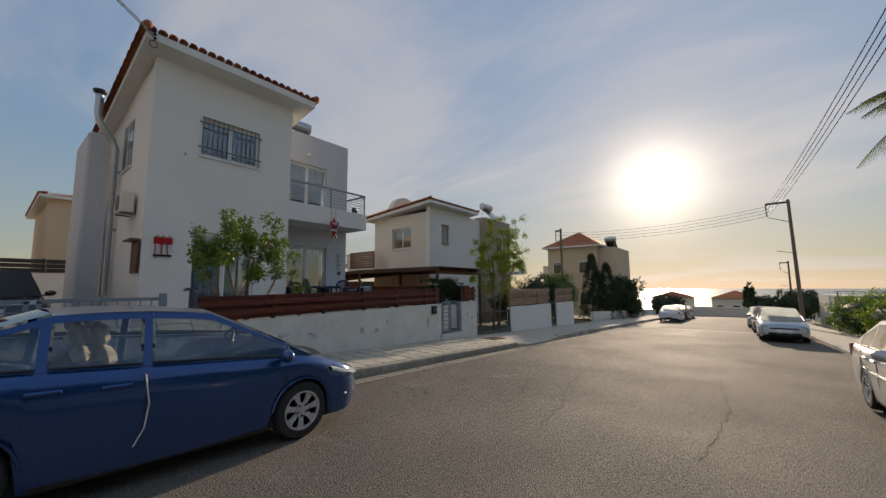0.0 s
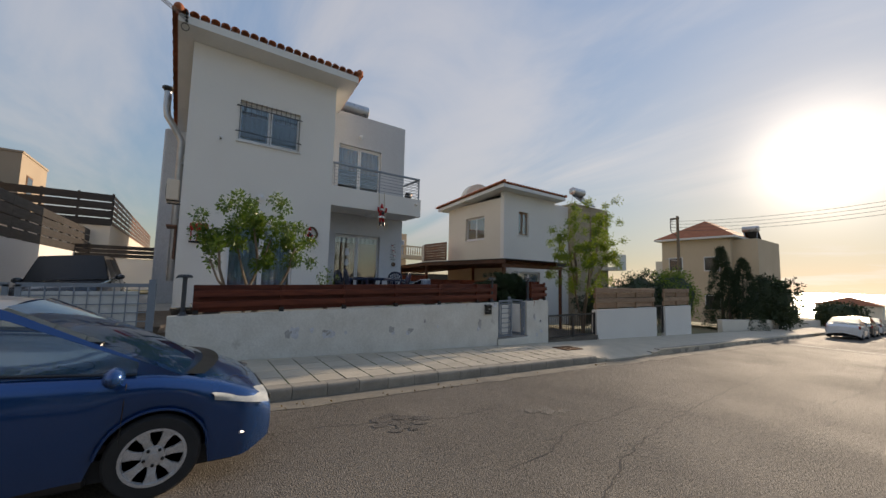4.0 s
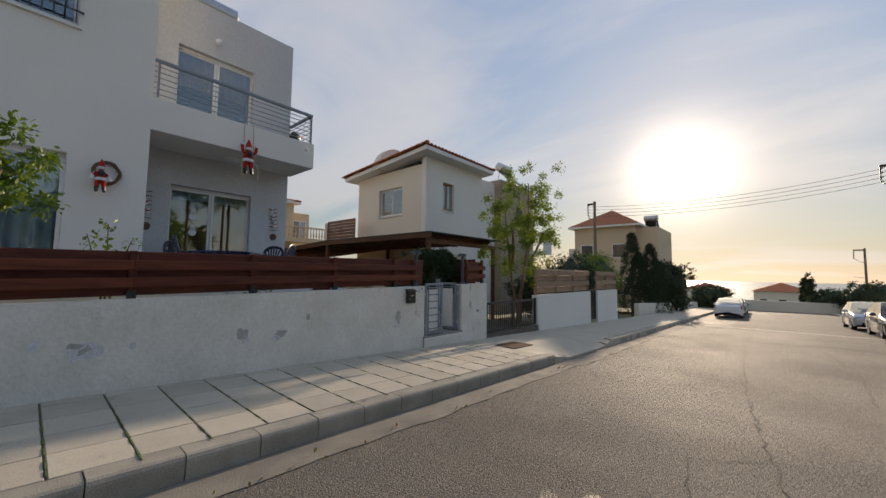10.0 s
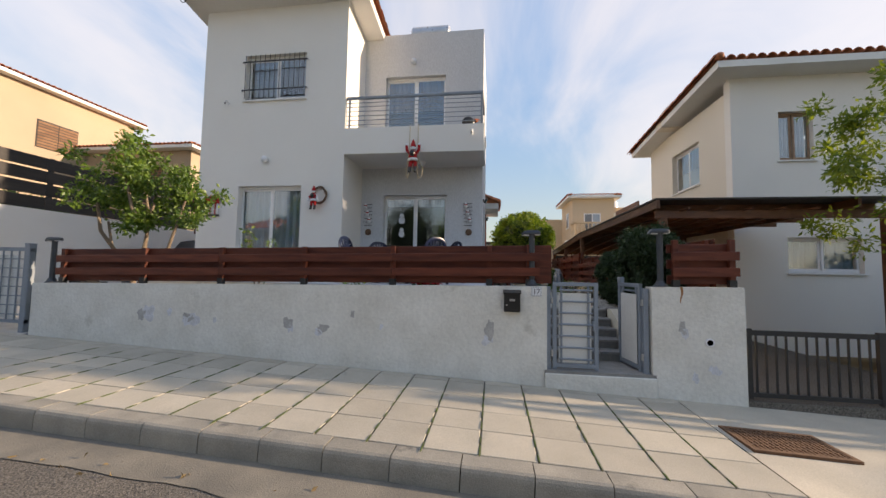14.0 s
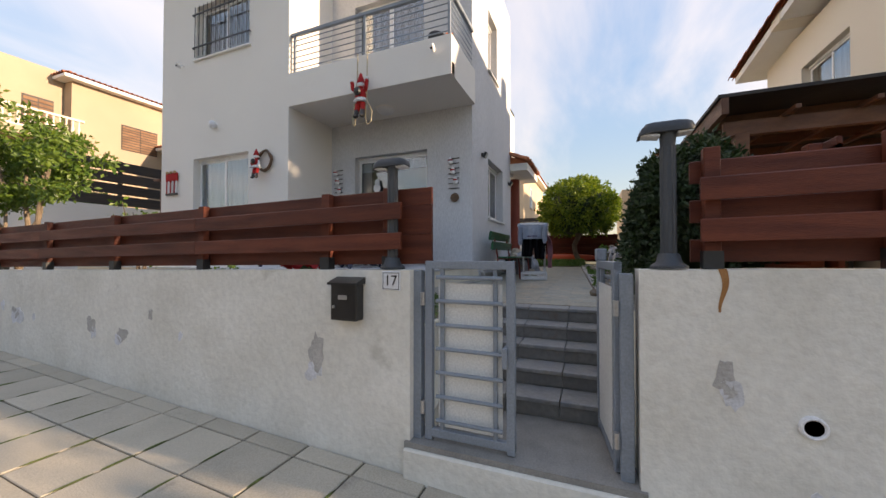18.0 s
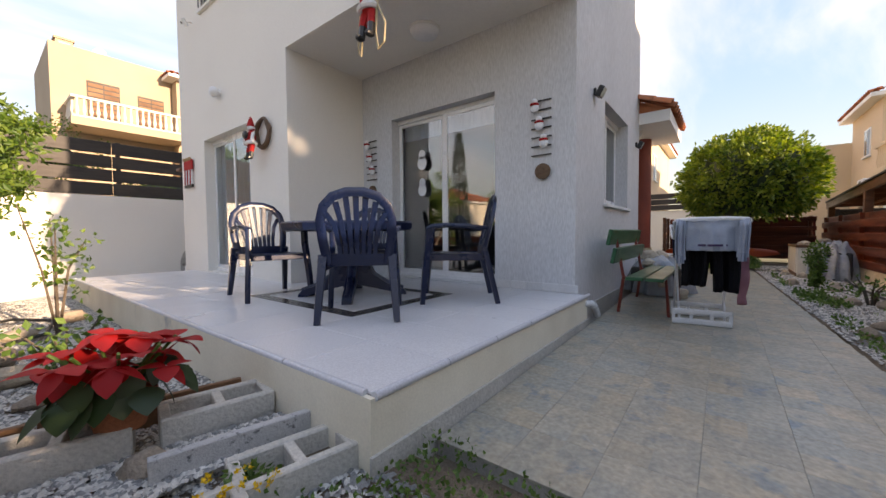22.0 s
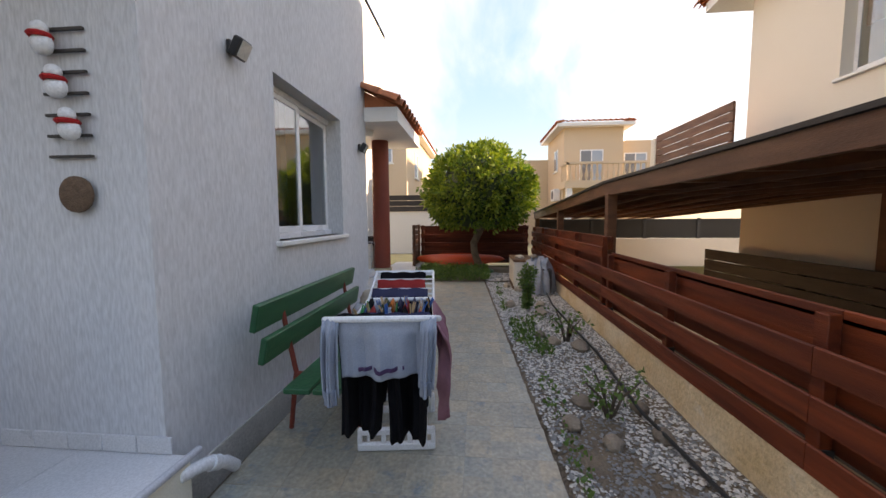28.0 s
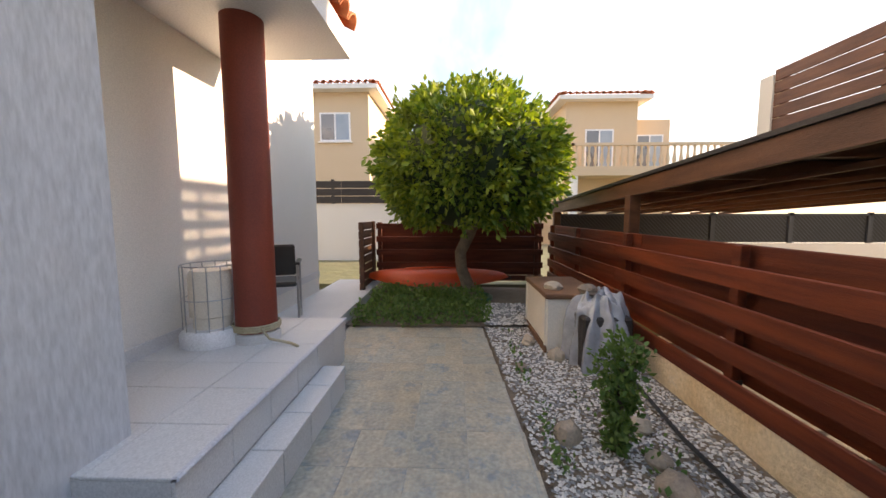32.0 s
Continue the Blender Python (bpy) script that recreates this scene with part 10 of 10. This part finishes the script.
silver = make_car("silver_saloon", "old silver liftback car parked facing uphill", "car_silver", 4.45, 1.66, 1.39, (-1.08, 1.37), 0.295,
                  [(-2.2, 0.80), (-1.95, 0.94), (-1.2, 0.93), (0.0, 0.91), (0.85, 0.90)], [(1.3, 0.87), (1.8, 0.80), (2.05, 0.74), (2.16, 0.68), (2.22, 0.56)], (-2.0, -0.98, 0.22, 0.95), spokes=8, nose_gap=0.30, steel_front=True, moulding=True)
silver.matrix_basis = Matrix.Translation((3.22, 6.97, road_z(3.2, 6.97) + 0.02)) @ Euler((radians(car_pitch), 0, radians(180))).to_matrix().to_4x4()
white = make_car("white_saloon", "white saloon car parked down the street", "car_white", 4.3, 1.72, 1.40, (-1.22, 1.24), 0.31,
                 [(-2.15, 0.80), (-1.9, 0.95), (-1.2, 0.95), (0.0, 0.92), (0.85, 0.90)], [(1.3, 0.86), (1.8, 0.78), (2.05, 0.72), (2.15, 0.60)], (-1.75, -0.75, 0.15, 0.95), seats=False)


def park(ob, x, y, rz):
    return Matrix.Translation((x, y, road_z(x, y) + 0.02)) @ Euler((0, 0, radians(rz))).to_matrix().to_4x4() @ Euler((radians(-car_pitch if abs(rz) < 90 else car_pitch), 0, 0)).to_matrix().to_4x4()


white.matrix_basis = park(white, -3.9, 40.0, 0)
grey = make_car("dark_hatchback", "dark grey hatchback parked down the street", "car_dark", 4.0, 1.68, 1.48, (-1.15, 1.2), 0.31,
                [(-2.0, 0.86), (-1.8, 0.98), (-1.2, 0.98), (0.0, 0.95), (0.8, 0.92)], [(1.2, 0.88), (1.6, 0.80), (1.85, 0.72), (2.0, 0.60)], (-1.95, -1.2, 0.2, 1.0), seats=False)
grey.matrix_basis = park(grey, 2.4, 28.2, 180)
tan = make_car("silver_hatchback", "silver hatchback parked beside the east kerb", "car_silver", 4.0, 1.68, 1.46, (-1.15, 1.2), 0.31,
               [(-2.0, 0.86), (-1.8, 0.98), (-1.2, 0.98), (0.0, 0.95), (0.8, 0.92)], [(1.2, 0.88), (1.6, 0.80), (1.85, 0.72), (2.0, 0.60)], (-1.95, -1.2, 0.2, 1.0), seats=False)
tan.matrix_basis = park(tan, 2.45, 22.9, 180)
copy_thing(tan, park(tan, 2.3, 34.0, 180))
copy_thing(grey, park(grey, -3.9, 46.0, 0))
copy_thing(white, park(white, -3.9, 51.5, 0))
copy_thing(silver, park(silver, 3.05, 0.8, 180))
# panes are opaque black: the dim cabin is put into their colour
suv = make_car("dark_suv", "dark green off-road car parked in the drive", "car_dark", 4.2, 1.78, 1.80, (-1.2, 1.25), 0.36,
               [(-2.1, 1.0), (-1.8, 1.12), (0.0, 1.12), (0.7, 1.12)], [(0.9, 1.10), (1.7, 1.04), (2.0, 0.95), (2.1, 0.75)], (-2.0, -1.75, 0.25, 0.75), glass="steel_black", seats=True)
suv.matrix_basis = Matrix.Translation((-13.5, -0.55, 0.66)) @ Euler((0, radians(4), radians(-90))).to_matrix().to_4x4()
# ---- floor pieces: pavers, kerbstones, tiles, gravel ----
PW, PL = 0.437, 0.465


def paver_mesh(w, l, m):
    return mesh("paver", Geo().box(-w / 2 + 0.005, w / 2 - 0.005, -l / 2 + 0.008, l / 2 - 0.008, -0.04, 0.0, 0.005), m)


tilt = -math.degrees(math.atan(0.0415))
pm = [paver_mesh(PW, PL, "paver"), paver_mesh(0.155, PL, "paver")]
rr = random.Random(77)
for i in range(27):
    y = -1.375 + i * PL
    for k in range(5):
        x = -7.322 + PW * (k - 0.5) if k else -7.40
        me = pm[1] if k == 0 else pm[0]
        ob = new("paver", me)
        ob.parent = pavement_w
        ob.matrix_basis = pose(x, y + PL / 2, pave_z(x, y + PL / 2) + rr.uniform(-0.002, 0.002), tilt + rr.uniform(-0.3, 0.3), 0.9 + rr.uniform(-0.3, 0.3), 0)
g = Geo()
for i in range(10, 27):
    y = -1.375 + i * PL
    for k in range(1, 8):
        x = -7.3 + k * 0.24 + rr.uniform(-0.05, 0.05)
        g.at(pose(x, y, pave_z(x, y) + 0.001, tilt, 0, 0)).blob((0, 0, 0), (rr.uniform(0.06, 0.13), rr.uniform(0.006, 0.013), 0.005), 8, 4, 0.3, k)
part("joint_moss", g, "moss", pavement_w, "green moss in the joints", kind="stuff")
kerb = thing("kerb", label="row of grey concrete kerbstones along the road", category="kerb", kind="structure")
kl = 0.544
km = mesh("kerbstone", Geo().prism([(-0.088, -0.30), (-0.088, 0.0), (0.075, 0.0), (0.096, -0.012), (0.108, -0.035), (0.112, -0.06), (0.112, -0.34)], "y", -kl / 2 + 0.004, kl / 2 - 0.004), "kerb")
for i in range(92):
    y = -15.213 + (i + 0.5) * kl
    if 13.0 < y < 14.3:
        continue
    ob = new("kerbstone", km)
    ob.parent = kerb
    ob.matrix_basis = pose(KERB_X1 - 0.112, y, (drop_z(-5.34, y) + 0.008 if y > 11.3 else pave_z(-5.34, y)) + rr.uniform(-0.003, 0.003), tilt + rr.uniform(-0.4, 0.4), rr.uniform(-0.5, 0.5), rr.uniform(-0.25, 0.25))
# drain grate by the neighbour's drive
t = thing("drain_grate", (-6.48, 11.66, pave_z(-6.48, 11.66) + 0.006), 0, "rusty brown metal drain grate in the pavement", "grate")
part("frame", Geo().at(pose(0, 0, 0, tilt, 0, 0)).box(-0.26, 0.26, -0.42, -0.38, -0.02, 0.012).box(-0.26, 0.26, 0.38, 0.42, -0.02, 0.012).box(-0.26, -0.22, -0.38, 0.38, -0.02, 0.012).box(0.22, 0.26, -0.38, 0.38, -0.02, 0.012), "rust_dark", t)
for k in range(18):
    part("bar", Geo().at(pose(0, 0, 0, tilt, 0, 0)).box(-0.22, 0.22, -0.37 + k * 0.043, -0.35 + k * 0.043, -0.015, 0.008), "rust_dark", t)
for k in range(6):
    part("cross_bar", Geo().at(pose(0, 0, 0, tilt, 0, 0)).box(-0.19 + k * 0.074, -0.176 + k * 0.074, -0.38, 0.38, -0.016, 0.006), "rust_dark", t)
# black sheet close under the bars, painted shade instead of a deep pit
part("pit", Geo().at(pose(0, 0, 0, tilt, 0, 0)).box(-0.22, 0.22, -0.38, 0.38, -0.03, -0.018), "black_paint", t, "black sheet for the shade in the pit")

# terrace tiles with the dark inlaid border
def lay(x0, x1, y0, y1, s, skip, z, parent, m, name="floor_tile"):
    cache = {}
    ny, nx = max(1, round((y1 - y0) / s)), max(1, round((x1 - x0) / s))
    sx, sy = (x1 - x0) / nx, (y1 - y0) / ny
    for i in range(nx):
        for j in range(ny):
            cx, cy = x0 + (i + 0.5) * sx, y0 + (j + 0.5) * sy
            if skip(cx, cy):
                continue
            key = (round(sx, 3), round(sy, 3), m)
            if key not in cache:
                cache[key] = mesh(name, Geo().box(-sx / 2 + 0.002, sx / 2 - 0.002, -sy / 2 + 0.002, sy / 2 - 0.002, -0.012, 0.0, 0.002), m)
            ob = new(name, cache[key])
            ob.parent = parent
            ob.matrix_basis = pose(cx, cy, z(cx, cy) + rr.uniform(-0.0006, 0.0006))


IN = (-11.18, -9.86, 5.95, 7.62)
never = lambda x, y: False  # noqa: E731
top = lambda x, y: TZ  # noqa: E731
part("tile_bed", Geo().box(RX + 0.002, TX - 0.004, 5.42, TY - 0.008, 1.28, 1.299).box(HX + 0.002, TX - 0.01, 2.02, 5.42, 1.28, 1.299), "grout", terrace)
lay(HX, TX - 0.006, 2.04, 5.42, 0.48, never, top, terrace, "floor_tile")
lay(RX, TX - 0.006, 5.42, IN[2], 0.5, never, top, terrace, "floor_tile")
lay(RX, TX - 0.006, IN[3], TY - 0.012, 0.5, never, top, terrace, "floor_tile")
lay(RX, IN[0], IN[2], IN[3], 0.56, never, top, terrace, "floor_tile")
lay(IN[1], TX - 0.006, IN[2], IN[3], 0.55, never, top, terrace, "floor_tile")
b = 0.14
lay(IN[0], IN[1], IN[2], IN[2] + b, 0.075, never, top, terrace, "tile_dark", "border_tile")
lay(IN[0], IN[1], IN[3] - b, IN[3], 0.075, never, top, terrace, "tile_dark", "border_tile")
lay(IN[0], IN[0] + b, IN[2] + b, IN[3] - b, 0.075, never, top, terrace, "tile_dark", "border_tile")
lay(IN[1] - b, IN[1], IN[2] + b, IN[3] - b, 0.075, never, top, terrace, "tile_dark", "border_tile")
lay(IN[0] + b, IN[1] - b, IN[2] + b, IN[3] - b, 0.5, never, top, terrace, "floor_tile")
for k in range(11):
    y0 = 2.0 + k * 0.612
    part("nosing", Geo().tube([(TX, y0 + 0.003, TZ - 0.012), (TX, y0 + 0.609, TZ - 0.012)], 0.020, 10), "tile_edge", terrace, smooth=True)
for k in range(6):
    x0 = TX - k * 0.48
    part("nosing", Geo().tube([(x0 - 0.003, TY - 0.005, TZ - 0.012), (x0 - 0.477, TY - 0.005, TZ - 0.012)], 0.020, 10), "tile_edge", terrace, smooth=True)

# garden path tiles
garden_path = struct("garden_path", Geo().add([(-9.42, 8.8, 0.9745), (-9.42, 10.81, 0.9745), (-18.1, 10.36, 1.1177), (-18.1, 8.8, 1.1177), (-9.42, 8.8, 0.86), (-9.42, 10.81, 0.86), (-18.1, 10.36, 0.9), (-18.1, 8.8, 0.9)], [(3, 2, 1, 0), (0, 1, 5, 4), (1, 2, 6, 5), (2, 3, 7, 6), (3, 0, 4, 7)]), "path_grout", "garden path of mottled grey slate-look tiles", "path")
pt = mesh("path_tile", Geo().box(-0.1642, 0.1642, -0.1642, 0.1642, -0.012, 0.0, 0.0015), "slate_tile")
for i in range(26):
    x = -9.415 - (i + 0.5) * 0.33
    edge = 10.82 + (x + 9.2) / 8.9 * 0.46
    y = 8.80
    while y < edge - 0.02:
        w = min(0.33, edge - y)
        me = pt if w > 0.325 else mesh("path_tile", Geo().box(-0.1642, 0.1642, -w / 2 + 0.0008, w / 2 - 0.0008, -0.012, 0, 0.0015), "slate_tile")
        ob = new("path_tile", me)
        ob.parent = garden_path
        ob.matrix_basis = pose(x, y + w / 2, path_z(x) + rr.uniform(-0.0008, 0.0008), 0, 0.945, 0)
        y += 0.33

# gravel beds: soil sheet with loose pebbles
def bed(x0, x1, y0, y1, zf, label):
    q = Geo()
    q.grid(lambda u, v: (x0 + (x1 - x0) * u, y0 + (y1 - y0) * v, zf(x0 + (x1 - x0) * u, y0 + (y1 - y0) * v)), 40, 16)
    return struct("planting_bed", q, "soil", label, "ground", smooth=True)


front_z = lambda x, y: 0.985 + 0.02 * noise.noise(Vector((x * 2, y * 2, 0))) - 0.03 * max(0, y - 8.6)  # noqa: E731
side_z = lambda x, y: path_z(x) + (0.0 if y > 10.84 + (x + 9.2) / 8.9 * 0.46 else -0.06) + 0.02 * noise.noise(Vector((x * 2, y * 2, 3)))  # noqa: E731
bed(-9.25, -7.67, 1.5, 9.56, front_z, "earth bed with gravel before the terrace")
bed(-18.1, -9.2, 10.3, 11.69, side_z, "earth bed with gravel beside the path")
bed(-20.35, -18.0, 8.6, 11.69, lambda x, y: 1.13 + 0.02 * noise.noise(Vector((x * 2, y * 2, 5))), "earth under the round tree")


def pebbles(x0, x1, y0, y1, zf, n, seed, m, keep, size, label):
    r = np.random.RandomState(seed)
    base = np.array([(1, 0, 0), (0, 1, 0), (-1, 0, 0), (0, -1, 0), (0.1, 0.1, 0.85), (0, 0, -0.6)], float)
    tri = [(0, 1, 4), (1, 2, 4), (2, 3, 4), (3, 0, 4), (1, 0, 5), (2, 1, 5), (3, 2, 5), (0, 3, 5)]
    v, f = [], []
    k = 0
    for _ in range(n):
        x, y = r.uniform(x0, x1), r.uniform(y0, y1)
        if not keep(x, y, noise.noise(Vector((x * 1.6, y * 1.6, seed * 0.3)))):
            continue
        s = size * r.uniform(0.5, 1.3)
        a = r.uniform(0, 6.283)
        c, sn = math.cos(a), math.sin(a)
        q = base * (s, s * r.uniform(0.55, 0.9), s * r.uniform(0.4, 0.7)) * r.uniform(0.8, 1.2, (6, 1))
        q = np.stack([q[:, 0] * c - q[:, 1] * sn, q[:, 0] * sn + q[:, 1] * c, q[:, 2]], 1) + (x, y, zf(x, y) + s * 0.25)
        v += q.tolist()
        f += [tuple(k + i for i in t_) for t_ in tri]
        k += 6
    ob = part("gravel", raw_mesh("gravel", v, f, m), m)
    return tagged(ob, label, "gravel", kind="stuff")


def side_keep(x, y, q):
    e = 10.82 + (x + 9.2) / 8.9 * 0.46
    return y > e + 0.03 and q > -0.5


for m, sd, n in (("pebble_white", 5, 22000), ("pebble_grey", 6, 16000)):
    pebbles(-18.2, -9.3, 10.3, 11.66, side_z, n, sd, m, side_keep, 0.016, "loose white and grey gravel in the bed")
    pebbles(-9.04, -7.69, 1.6, 8.2, front_z, n, sd + 10, m, lambda x, y, q: q > -0.35, 0.016, "loose white and grey gravel in the front bed")
    pebbles(-9.1, -7.7, 8.15, 9.55, front_z, n // 5, sd + 20, m, lambda x, y, q: y < 8.75 or q > -0.1, 0.018, "scattered pebbles near the steps")
    pebbles(-9.03, -7.75, 7.80, 8.32, lambda x, y: 1.035 - 0.25 * (x + 8.4) * 0.05, n // 8, sd + 40, m, lambda x, y, q: y > 7.80 - (x + 8.3) * 0.25 + 0.12, 0.017, "white and grey gravel between the blocks")
    pebbles(-19.0, -18.0, 10.4, 11.6, lambda x, y: 1.15, n // 20, sd + 30, m, lambda x, y, q: True, 0.03, "scattered gravel by the box")
# litter of dry leaves on the road edge and the steps
v, f = leaf_cloud([(rr.uniform(-5.2, -4.9), rr.uniform(2, 12), 0) for _ in range(60)], [(0, 0, 0.3)] * 60, 0.05, 0.5, 4, 0, 1.0)
v = [(x, y, z + road_top(min(max(x, -5.2), 3), y) + 0.012) for x, y, z in v]
tagged(part("dry_leaves", raw_mesh("dry_leaves", v, f, "leaf_dry"), "leaf_dry"), "dry leaves lying in the gutter", "leaves", kind="stuff")
